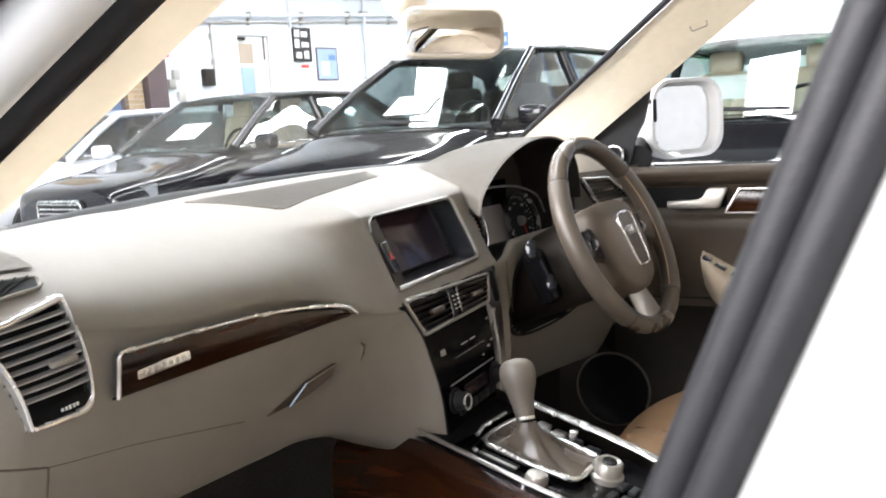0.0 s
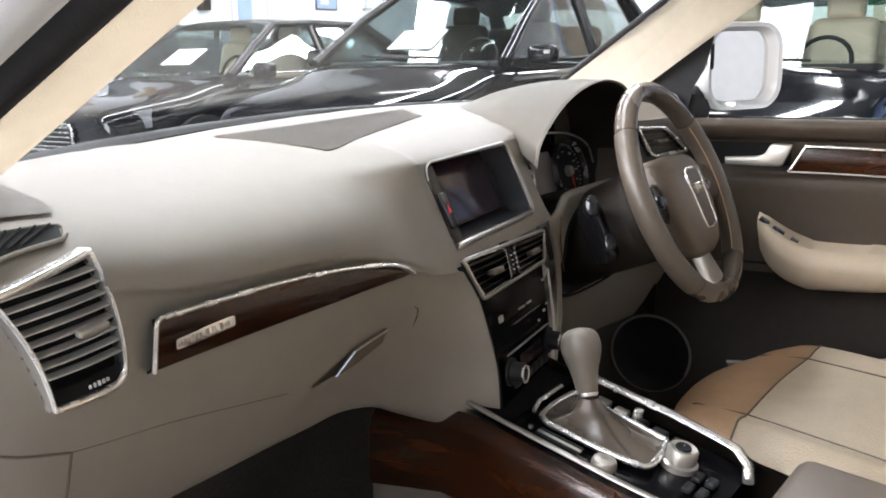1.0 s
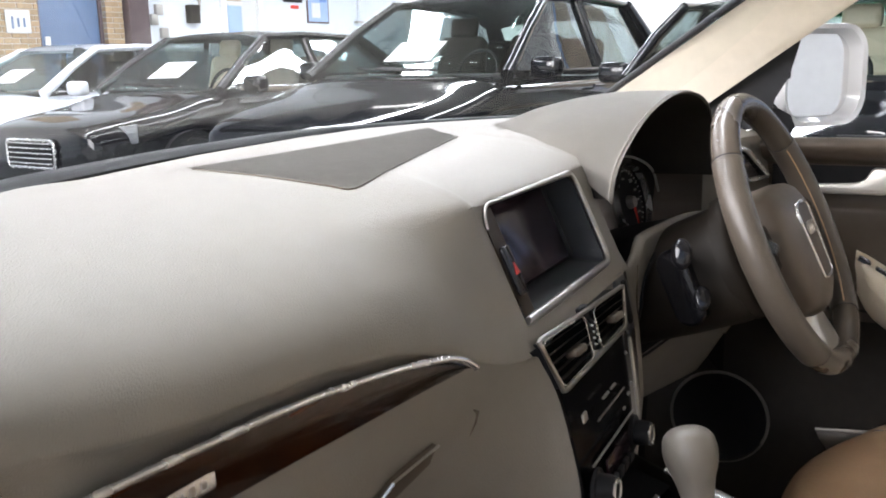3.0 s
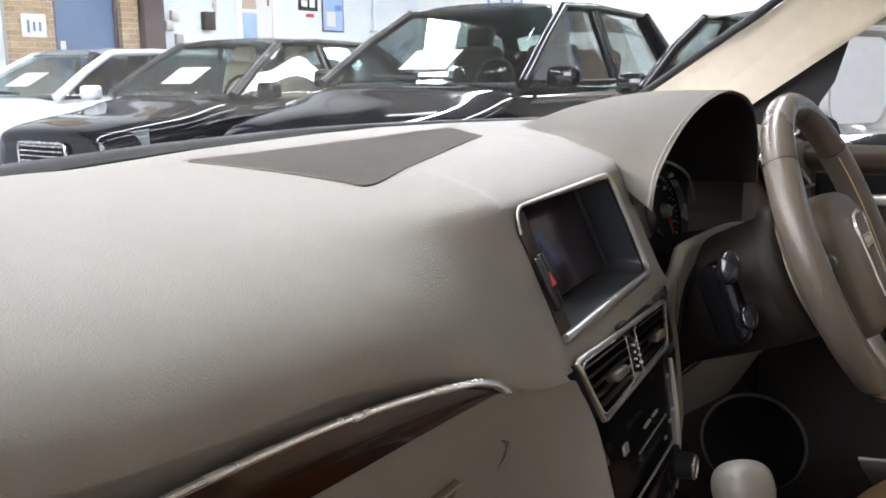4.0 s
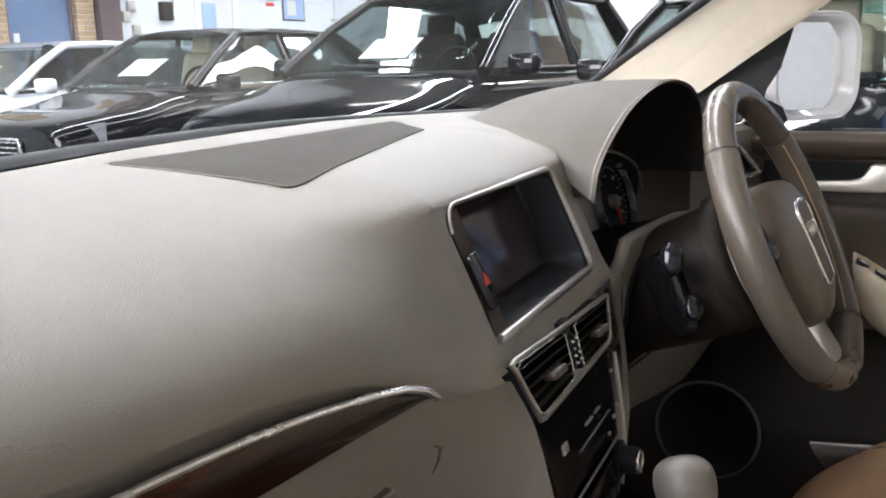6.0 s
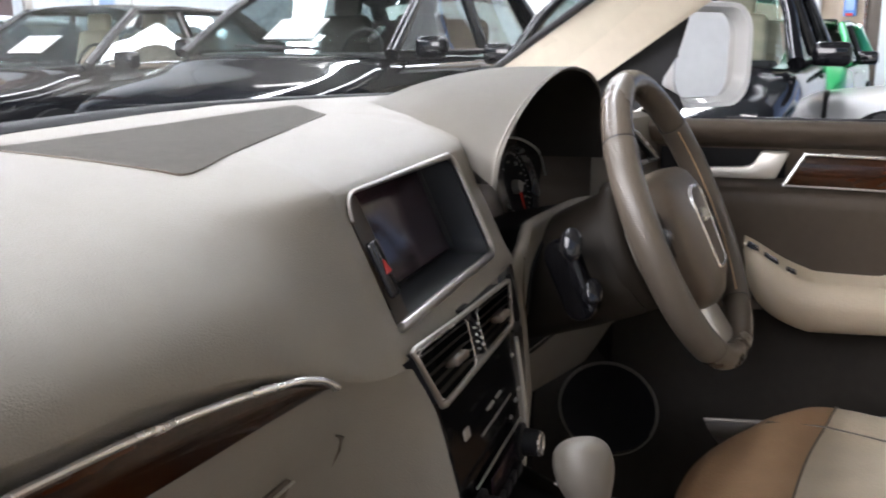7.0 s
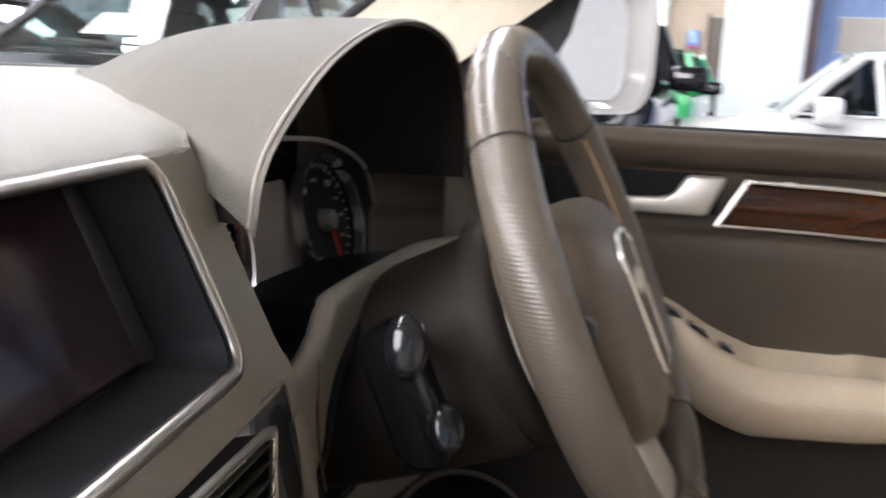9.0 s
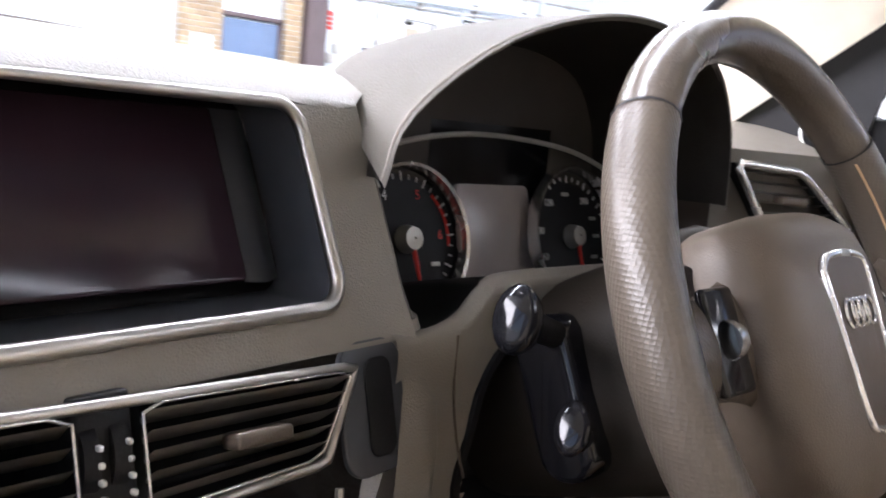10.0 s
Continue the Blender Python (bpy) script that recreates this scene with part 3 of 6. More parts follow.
# blue steel door between brick piers
door = thing("door_1", "dull blue painted steel door between brick piers", "door", (6.43, YW - 0.05, 0), kind="structure")
part("leaf", slab(on_north(6.43, 1.15, 0.03), 0.9, 2.3, 0.05), M["door_blue"], door)
for x in (5.955, 6.905):
    part("door_frame", slab(on_north(x, 1.17, 0.02), 0.05, 2.34, 0.09), M["purple"], door)
part("door_frame", slab(on_north(6.43, 2.36, 0.02), 1.0, 0.06, 0.09), M["purple"], door)
part("handle", box((0.12, 0.025, 0.05), on_north(6.08, 1.05, 0.11), 0.008), M["steel"], door)
part("push_plate", slab(on_north(6.08, 1.62, 0.08), 0.08, 0.12, 0.006), M["print_white"], door)
PIERS = []
BRICK_PIERS = [("brick_pier", 5.30, 5.92), ("brick_pier", 6.94, 7.22)]
for nm, a, b in BRICK_PIERS:
    pier = part(nm, slab(on_north((a + b) / 2, 1.5), b - a, 3.0, 0.18, 0.0), M["mortar"], None, "tan brick pier beside the blue door", kind="structure", category="wall")
    PIERS.append(pier)
part("steel_column", slab(on_north(7.42, HZ / 2), 0.34, HZ, 0.3), M["purple"], None, "dark purple-brown painted steel column", kind="structure", category="column")
sign = thing("wall_sign", "white paper sign with dark print on the brick pier", "sign", (5.62, YW - 0.2, 1.8))
part("board", slab(on_north(5.62, 1.86, 0.2), 0.34, 0.3, 0.012), M["print_white"], sign)
for k, (u, h) in enumerate(((-0.08, 0.16), (0.0, 0.12), (0.08, 0.12))):
    part("print_bar", slab(on_north(5.62 + u, 1.85, 0.213), 0.03, h, 0.003, 0), M["door_blue"], sign)
sign = thing("safety_sign", "small red and white safety sign on the wall", "sign", (7.8, YW - 0.02, 2.5))
part("board", slab(on_north(7.8, 2.52, 0.005), 0.16, 0.28, 0.01), M["red"], sign)
for k in range(3):
    part("print_bar", slab(on_north(7.8, 2.44 + 0.07 * k, 0.016), 0.11, 0.02, 0.003, 0), M["print_white"], sign)
cab = thing("switch_cabinet", "small dark grey switch box on the wall", "switch box", (8.57, YW, 2.0))
part("case", slab(on_north(8.57, 2.05, 0.0), 0.2, 0.28, 0.12, 0.01), M["column"], cab)
part("lid", slab(on_north(8.57, 2.05, 0.121), 0.17, 0.24, 0.012, 0.005), M["column"], cab)
for k, (x, z) in enumerate(((7.95, 2.1), (8.02, 1.75), (7.85, 1.95))):
    cab = thing("junction_box", "small grey electric junction box on the wall", "junction box", (x, YW, z), "junction boxes")
    part("case", slab(on_north(x, z, 0.0), 0.13, 0.16, 0.07, 0.01), M["steel"], cab)

# white door with a glazed leaf
door = thing("door_2", "white painted door with a glazed upper half", "door", (9.5, YW, 0), kind="structure")
for x in (9.2, 9.98):
    part("door_frame", slab(on_north(x, 1.42), 0.09, 2.84, 0.08), M["wall_white"], door)
part("door_frame", slab(on_north(9.59, 2.80), 0.7, 0.09, 0.08), M["wall_white"], door)
part("leaf", slab(on_north(9.59, 1.37), 0.68, 2.74, 0.03), M["print_white"], door)
part("notice", slab(on_north(9.44, 2.45, 0.03), 0.3, 0.34, 0.008), M["wall_tan"], door, "brown upper notice panel")
part("pane", slab(on_north(9.44, 1.98, 0.03), 0.3, 0.46, 0.008), M["wall_blue"], door, "pale blue glass pane")
part("glazing_bar", slab(on_north(9.44, 2.25, 0.03), 0.32, 0.05, 0.016), M["wall_white"], door)
part("handle_plate", slab(on_north(9.85, 2.55, 0.03), 0.04, 0.4, 0.01), M["purple"], door)
part("closer", slab(on_north(9.3, 2.70, 0.03), 0.22, 0.05, 0.05), M["column"], door)

board = thing("notice_board", "black notice board with pale paper sheets pinned on", "notice board", (10.8, YW, 2.4))
part("board", slab(on_north(10.8, 2.63), 0.46, 0.62, 0.025), M["black"], board)
for u, v, w, h in ((-0.12, 0.2, 0.13, 0.13), (0.06, 0.19, 0.16, 0.1), (-0.13, 0.02, 0.12, 0.16), (0.07, 0.0, 0.18, 0.09), (-0.1, -0.19, 0.14, 0.11), (0.09, -0.18, 0.12, 0.14)):
    part("paper_sheet", slab(on_north(10.8 + u, 2.63 + v, 0.026), w, h, 0.003, 0), M["paper"], board)
rs = thing("small_sign", "small red printed sign under the notice board", "sign", (10.85, YW, 2.2))
part("board", slab(on_north(10.85, 2.24), 0.2, 0.06, 0.008), M["red"], rs)
pst = thing("poster", "blue and white printed poster in a dark frame", "poster", (11.42, YW, 2.0))
part("frame", slab(on_north(11.42, 2.28), 0.56, 0.62, 0.02), M["purple"], pst)
part("print", slab(on_north(11.42, 2.28, 0.021), 0.5, 0.56, 0.004, 0), M["wall_blue"], pst)
part("print_patch", slab(on_north(11.36, 2.2, 0.0255), 0.22, 0.26, 0.003, 0), M["print_white"], pst)
part("print_patch", slab(on_north(11.55, 2.4, 0.0255), 0.18, 0.1, 0.003, 0), M["floor_blue"], pst)


# pipes and cable runs along the wall
def pipe(label, pts, r, mat):
    p = thing("wall_pipe", label, "pipe", pts[0], "wall pipes")
    part("run", tube(pts, r, 10), mat, p)
    a, b = Vector(pts[0]), Vector(pts[-1])
    n = max(2, int((b - a).length / 1.2))
    for k in range(n):
        c = a.lerp(b, (k + 0.5) / n)
        part("clip", slab(on_north(c.x, c.z), 0.04 if abs(b.z - a.z) < 1 else r * 4, r * 4 if abs(b.z - a.z) < 1 else 0.04, YW - c.y + r + 0.004, 0.003), M["steel"], p)


pipe("pale grey painted pipe along the wall", [(7.7, YW - 0.08, 3.0), (13.9, YW - 0.08, 3.3)], 0.035, M["wall"])
pipe("grey conduit along the wall", [(7.7, YW - 0.05, 2.9), (13.9, YW - 0.05, 3.16)], 0.022, M["steel"])
pipe("thin grey conduit along the wall", [(7.7, YW - 0.04, 3.34), (13.9, YW - 0.04, 3.6)], 0.018, M["steel"])
pipe("grey conduit rising up the wall", [(8.72, YW - 0.05, 2.1), (8.72, YW - 0.05, 2.93)], 0.022, M["steel"])
pipe("pale pipe rising up the wall", [(10.5, YW - 0.06, 2.9), (10.5, YW - 0.06, HZ)], 0.03, M["wall"])
pipe("pale pipe rising up the wall", [(12.5, YW - 0.06, 0.1), (12.5, YW - 0.06, HZ)], 0.04, M["wall"])
band = part("wall_band", slab(on_north(10.85, 4.0, 0.0), 6.2, 0.06, 0.03), M["wall_white"], None, "pale ledge along the hall wall", kind="structure", category="trim")

# on the east wall
sign = thing("hanging_sign", "blue printed banner sign on the white wall", "sign", (XW, 9.43, 2.57))
part("board", slab(on_east(9.43, 2.57), 0.8, 0.28, 0.02), M["floor_blue"], sign)
for u, w in ((-0.28, 0.16), (-0.05, 0.2), (0.22, 0.24)):
    part("print_bar", slab(on_east(9.43 + u, 2.57, 0.021), w, 0.1, 0.003, 0), M["print_white"], sign)
bx = thing("wall_box", "blue fire-point box on the tan wall", "box", (XW, 1.05, 1.7))
part("case", slab(on_east(1.1, 1.67), 0.17, 0.27, 0.12, 0.015), M["floor_blue"], bx)
part("lid", slab(on_east(1.1, 1.70, 0.121), 0.13, 0.16, 0.012, 0.005), M["wall_blue"], bx)
part("label_plate", slab(on_east(1.1, 1.56, 0.121), 0.1, 0.04, 0.004, 0), M["red"], bx)
door = thing("door_3", "dark brown wooden door in the tan wall", "door", (XW, 0.75, 0), kind="structure")
part("leaf", slab(on_east(0.72, 1.0), 0.3, 2.0, 0.05), M["brown"], door)
part("door_frame", slab(on_east(0.89, 1.02), 0.05, 2.06, 0.08), M["wood"], door)
for y, w in ((-1.55, 1.3), (-3.45, 1.1)):
    pn = thing("wall_panel", "cream framed panel on the blue wall", "panel", (XW, y, 1.8), "cream wall panels")
    part("panel", slab(on_east(y, 1.8), w, 0.46, 0.03), M["lining"], pn)
    for v in (-0.24, 0.24):
        part("panel_frame", slab(on_east(y, 1.8 + v), w + 0.06, 0.03, 0.045), M["wall_white"], pn)


# ---------------------------------------------------------------- the car we sit in: dashboard
SU, SD, SO = Vector((0.982, 0.19, 0)), Vector((-0.19, 0.982, 0)), Vector((0, 0.008, 0))
FACE_Z = [0.70, 0.765, 0.82, 0.867, 0.913, 0.96, 0.98, 1.03, 1.075, 1.10]
FACE_D = [-0.030, -0.030, -0.030, -0.022, -0.012, 0.0, 0.012, 0.035, 0.056, 0.075]


def S(u, z, out=0.0):
    """A point of the centre stack: u across it, z up, out towards the seats."""
    return SO + SU * u + SD * (float(np.interp(z, FACE_Z, FACE_D)) - out) + Vector((0, 0, z))


def stack_left(z):
    return float(np.interp(z, [0.70, 0.765, 0.913, 0.963, 1.09], [-0.075, -0.083, -0.103, -0.134, -0.136]))


from mathutils.bvhtree import BVHTree

BASE_X = [-0.80, -0.66, -0.5, -0.34, -0.12, 0.1, 0.22, 0.4, 0.53, 0.66, 0.78]
BASE_Y = [0.02, 0.12, 0.25, 0.35, 0.445, 0.51, 0.525, 0.49, 0.42, 0.32, 0.20]


def base_y(x):
    return float(np.interp(x, BASE_X, BASE_Y))


dash = thing("dashboard", "greige soft-grain dashboard with chrome and burl wood trim", "dashboard", (0, 0.1, 0.7))


def roll(x, foot, foot_z, back, power, tuck):
    """One cross-section of the dashboard top, from the windscreen to the foot of the roll."""
    yb = base_y(x)
    pts = [(x, yb + 0.02, 1.088), (x, yb - 0.02, 1.101), (x, max(yb - 0.07, back + 0.04), 1.106)]
    e = 2 / power
    for a in np.radians(np.linspace(0, 90, 11)):
        pts.append((x, back + (foot - back) * math.sin(a) ** e, foot_z + (1.106 - foot_z) * math.cos(a) ** e))
    pts.append((x, foot + tuck * 0.6, foot_z - 0.009))
    pts.append((x, foot + tuck, foot_z - 0.012))
    return pts


TOPQ = [(0.25, 1.106), (0.17, 1.1045), (0.115, 1.100), (0.078, 1.0925), (0.053, 1.0845)]


def side_roll(x, w):
    """Cross-section that blends the passenger's roll (w 0) into the side of the centre stack (w 1)."""
    f = float(np.interp(x, [-0.82, -0.72, -0.64, -0.59, -0.55, -0.50, -0.40, -0.25, -0.21, -0.17, -0.137], [0.05, 0.004, -0.014, -0.018, -0.019, -0.021, -0.019, -0.016, -0.014, -0.015, -0.019]))
    z = float(np.interp(x, [-0.82, -0.58, -0.52, -0.46, -0.36, -0.30, -0.25, -0.21, -0.17, -0.137], [1.042, 1.040, 1.026, 1.019, 1.016, 1.012, 1.006, 0.995, 0.970, 0.950]))
    b = float(np.interp(x, [-0.82, -0.70, -0.58, -0.46, -0.36, -0.137], [0.09, 0.12, 0.17, 0.24, 0.27, 0.25]))
    a = roll(x, f, z, b, 2.0, 0)[:14]
    if w:
        q = TOPQ + [(S(-0.136, h).y, h) for h in (1.077, 1.06, 1.04, 1.02, 0.99, 0.958)]
        a = a[:3] + [(x, r[1] + (y - r[1]) * w, r[2] + (h - r[2]) * w) for r, (y, h) in zip(a[3:], q)]
    return a


LOW = {-0.82: 0.06, -0.72: 0.014, -0.64: -0.008, -0.59: -0.012, -0.55: -0.010, -0.50: -0.005, -0.36: -0.002, -0.24: -0.002, -0.19: -0.008}


def low_y(x, z):
    """Depth of the lower panel."""
    y = float(np.interp(x, list(LOW), list(LOW.values())))
    return y + float(np.interp(z, [0.69, 0.78, 0.86, 0.90, 0.95, 1.0], [0.120, 0.075, 0.034, 0.018, 0.002, -0.002]))


def dash_column(x, w, k):
    """One whole section of the passenger's side: top roll, soft fold, lower panel; k leads the lower part to the stack."""
    a = [Vector(p) for p in side_roll(x, w)]
    z0 = a[-1].z
    zb_ = 0.795 - 0.085 * k
    for f in (0.03, 0.07, 0.13, 0.22, 0.36, 0.55, 0.75, 0.93, 1.0, 1.02, 1.03):
        z = z0 + (zb_ - z0) * f
        p = Vector((x, low_y(x, z) + max(0, f - 0.9) ** 2 * 1.2 + (0.03 if f > 1.01 else 0) + (0.07 if f > 1.025 else 0), z))
        soft = float(np.interp(f, [0.0, 0.03, 0.07, 0.13, 0.2], [1.0, 0.40, 0.04, 0.0, 0.0]))
        p.y = side_roll(x, w)[-1][1] * soft + p.y * (1 - soft)
        a.append(p.lerp(S(stack_left(z), z), k))
    return a


cols = [dash_column(*q) for q in ((-0.82, 0, 0), (-0.76, 0, 0), (-0.70, 0, 0), (-0.64, 0, 0), (-0.59, 0, 0), (-0.55, 0, 0), (-0.50, 0, 0), (-0.43, 0, 0), (-0.36, 0.02, 0), (-0.30, 0.12, 0), (-0.25, 0.33, 0), (-0.21, 0.6, 0.10), (-0.185, 0.77, 0.34), (-0.16, 0.92, 0.72), (-0.137, 1.0, 1.0))]
side_grid = refine(cols, 4, 3)
skin = sheet(side_grid)
edge = [Vector(p) for p in side_grid[-1] if 0.9575 < p[2] < 1.0772]
sheet([edge] + [[S(u, p.z) for p in edge] for u in (-0.131, -0.125, -0.1185)], bm=skin)


def top_col(x, shift, end):
    """Top of the dashboard from the windscreen to its rear edge: TOPQ moved by shift, closed by end."""
    yb = base_y(x)
    return [(x, yb + 0.02, 1.088), (x, yb - 0.02, 1.101), (x, max(yb - 0.07, 0.29 + shift), 1.106)] + [(x, y + shift, z) for y, z in TOPQ] + end


s0 = S(-0.136, 1.077)
cols = [top_col(-0.137, 0.0, [(-0.137, s0.y, 1.077), S(-0.136, 1.0745)])]
for u in (-0.118, -0.08, -0.02, 0.05, 0.11, 0.15, 0.187):
    e = S(u, 1.077)
    cols.append(top_col(e.x, e.y - s0.y, [e, S(u, 1.0745)]))
sheet(refine(cols, 3, 3), bm=skin)
e = S(0.187, 1.077)
cols = [top_col(e.x, e.y - s0.y, [e])]
for x, y, z in ((0.215, 0.14, 1.098), (0.25, 0.185, 1.102), (0.30, 0.235, 1.104), (0.36, 0.275, 1.105), (0.47, 0.275, 1.104), (0.515, 0.22, 1.09), (0.53, 0.10, 1.075), (0.60, 0.065, 1.07), (0.70, 0.05, 1.065), (0.80, 0.04, 1.06)):
    yb = base_y(x)
    d = max(yb - 0.03 - y, 0.01)
    cols.append([(x, yb + 0.02, 1.088), (x, yb - 0.02, 1.101)] + [(x, y + d * k, z + (1.106 - z) * (1 - (1 - k) ** 3)) for k in (0.95, 0.8, 0.6, 0.4, 0.22, 0.08)] + [(x, y, z)])
sheet(refine(cols, 3, 2), bm=skin)
# centre stack: the surround of the screen's opening and the driver's side of the stack
ub, zb = [-0.136, -0.119, 0.139, 0.187], [0.958, 0.978, 1.0745, 1.0775]
for i in range(3):
    for j in range(3):
        if i == 0 or j == 2 or (i, j) == (1, 1):
            continue
        sheet([[S(u, z) for z in np.linspace(zb[j], zb[j + 1], 5)] for u in np.linspace(ub[i], ub[i + 1], 7)], bm=skin)
cols = [[S(float(np.interp(z, [0.70, 0.90, 0.966], [0.105, 0.175, 0.187])) + o * float(np.interp(z, [0.91, 0.966], [1, 0.45])), z, -d) for z in np.linspace(0.70, 0.966, 12)] for o, d in ((-0.012, 0), (0.004, 0.001), (0.018, 0.003), (0.032, 0.008), (0.044, 0.016), (0.054, 0.03), (0.060, 0.08))]
sheet(cols, bm=skin)
cols = [[S(0.187 + o, z, -d) for z in np.linspace(0.966, 1.080, 8)] for o, d in ((0, 0), (0.008, 0.006), (0.018, 0.03), (0.03, 0.10))]
sheet(cols, bm=skin)
bmesh.ops.remove_doubles(skin, verts=skin.verts, dist=0.0015)
skin_tree = BVHTree.FromBMesh(skin)
VENT = [(-0.657, 1.0485), (-0.577, 1.0665), (-0.564, 0.9600), (-0.6215, 0.9555)]  # tl tr br bl of the side vent


def in_vent(x, z, grow):
    """Whether (x, z) lies in the vent's outline, grown about its middle."""
    x -= 0.0045 * math.sin(math.pi * min(1, max(0, (1.06 - z) / 0.105)))
    cx, cz_ = sum(q[0] for q in VENT) / 4, sum(q[1] for q in VENT) / 4
    q = [(cx + (a - cx) * grow, cz_ + (b - cz_) * grow) for a, b in VENT]
    return all((q[(k + 1) % 4][0] - q[k][0]) * (z - q[k][1]) - (q[(k + 1) % 4][1] - q[k][1]) * (x - q[k][0]) < 0 for k in range(4))


near = [f for f in skin.faces if f.calc_center_median().y < 0.10 and in_vent(*f.calc_center_median().xz, 1.25)]
bmesh.ops.subdivide_edges(skin, edges=list({e for f in near for e in f.edges}), cuts=3, use_grid_fill=True)
for v in skin.verts:
    if v.co.y < 0.10 and in_vent(v.co.x, v.co.z, 0.965):
        v.co.y += 0.03
part("dash_skin", skin, M["dash"], dash, "greige soft-grain dashboard skin", sharp=50)


def on_dash(x, z, out=0.0):
    """The point of the dashboard's front at (x, z), moved out by its normal."""
    p, n, _, _ = skin_tree.ray_cast(Vector((x, -0.5, z)), Vector((0, 1, 0)))
    if p is None:
        return Vector((x, low_y(x, z) - out, z))
    return p + Vector((0, -0.97, 0.25)) * out


def over_dash(x, y, out=0.0):
    """The point of the dashboard's top at (x, y), moved out by its normal."""
    p, n, _, _ = skin_tree.ray_cast(Vector((x, y, 1.3)), Vector((0, 0, -1)))
    if p is None:
        return Vector((x, y, 1.106 + out))
    return p + Vector((0, -0.2, 0.98)) * out


# burl strip with chrome rim


def trim_xz(u, v):
    """u 0 outer end .. 1 inner tip, v 0 lower .. 1 upper edge, in the plan of the dashboard's front."""
    top = float(np.interp(u, [0, 0.35, 0.5, 0.65, 0.8, 0.9, 0.96, 1.0], [1.002, 1.000, 0.998, 0.994, 0.988, 0.982, 0.975, 0.966]))
    bot = float(np.interp(u, [0, 0.35, 0.65, 0.85, 1.0], [0.959, 0.960, 0.961, 0.963, 0.964]))
    return -0.541 + 0.325 * u + 0.004 * v * (1 - u), bot + (top - bot) * v


def smooth_terms(u, v):
    return [1, u, v, u * u, u * v, v * v, u**3]


_uv = [(u, v) for u in np.linspace(0, 1, 15) for v in np.linspace(0, 1, 5)]
TRIM_Y = np.linalg.lstsq(np.array([smooth_terms(*q) for q in _uv]), np.array([on_dash(*trim_xz(*q)).y for q in _uv]), rcond=None)[0]


def trim_pt(u, v, out=0.0):
    """A point of the strip's even seat on the dashboard, moved out."""
    x, z = trim_xz(u, v)
    return Vector((x, float(np.dot(TRIM_Y, smooth_terms(u, v))), z)) + Vector((0, -0.97, 0.25)) * out


us = np.r_[np.linspace(0, 0.85, 16), np.linspace(0.88, 1, 8)]
rows = [[trim_pt(u, v, 0.007 + 0.004 * math.sin(math.pi * v)) for v in np.linspace(0, 1, 9)] for u in us]
strip = part("wood_strip", sheet(rows, 0.005), M["wood"], dash, "glossy dark burl wood strip")
corner = [trim_pt(0.008 * (1 - math.cos(a)) * 2, 0.84 + 0.16 * math.sin(a), 0.0140) for a in np.linspace(0, math.pi / 2, 6)]
edge = [trim_pt(0, v, 0.0140) for v in (-0.02, 0.2, 0.4, 0.6, 0.75)] + corner + [trim_pt(u, 1, 0.0140) for u in us[1:]] + [trim_pt(1.003, v, 0.0140) for v in (0.75, 0.4, 0.0)]
part("chrome_rim", tube([tuple(q) for q in crom([tuple(e) for e in edge], 2)], 0.0024, 12), M["chrome"], strip, "satin chrome rim")
# thin black bar drawn as the shadow line below the strip
part("lower_edge", tube([trim_pt(u, 0, 0.004) for u in us], 0.0013, 6), M["black"], strip)
bm_ = frame_of(trim_pt(0.165, 0.42, 0.0095), trim_pt(0.25, 0.45) - trim_pt(0.08, 0.38), (0, 0, 1))
part("badge", prism(rounded(0.062, 0.011, 0.002), 0.0018, bm_, 0.0006), M["chrome"], strip, "small satin metal badge plate")
for k in range(7):
    box((0.0034, 0.0042 + 0.0015 * (k % 2), 0.0012), bm_ @ Matrix.Translation((-0.0225 + 0.0075 * k, 0, 0.002)), 0.0003, bm := (bmesh.new() if k == 0 else bm))
part("badge_lettering", bm, M["steel"], strip, "raised bars in place of lettering")

# glovebox lid seam and paddle
glove = part("glovebox_seam", tube([(-0.192, low_y(-0.19, 0.92) - 0.003, 0.922), (-0.186, low_y(-0.19, 0.91) - 0.006, 0.918), (-0.185, low_y(-0.19, 0.9) - 0.006, 0.908), (-0.189, low_y(-0.19, 0.89) - 0.004, 0.893), (-0.197, low_y(-0.19, 0.87) - 0.001, 0.875)], [0.0008, 0.0018, 0.0016, 0.001, 0.0005], 6), M["brown"], dash)
lm = [on_dash(x, z, 0.002) for x, z in ((-0.299, 0.868), (-0.279, 0.892), (-0.232, 0.905), (-0.228, 0.902), (-0.235, 0.889), (-0.268, 0.876))]
handle_m = frame_of(sum(lm, Vector()) / 6, lm[2] - lm[1], (0, 0, 1))
inv = handle_m.inverted()
hd = part("glovebox_handle", prism([((inv @ p).x, (inv @ p).y) for p in lm], 0.003, handle_m, 0.001), M["brown"], dash, "dark glovebox paddle with a bright edge")
part("handle_edge", tube([lm[0] + Vector((0, -0.004, 0)), lm[1] + Vector((0, -0.005, 0))], 0.0017, 6), M["chrome"], hd, "chrome edge of the paddle")
part("handle_edge", tube([lm[1] + Vector((0, -0.005, 0)), lm[2] + Vector((0, -0.005, 0))], 0.0011, 6), M["rim_metal"], hd)
# flat brown sheet on the skin, its colour gives the finger scoop's shade
rows = []
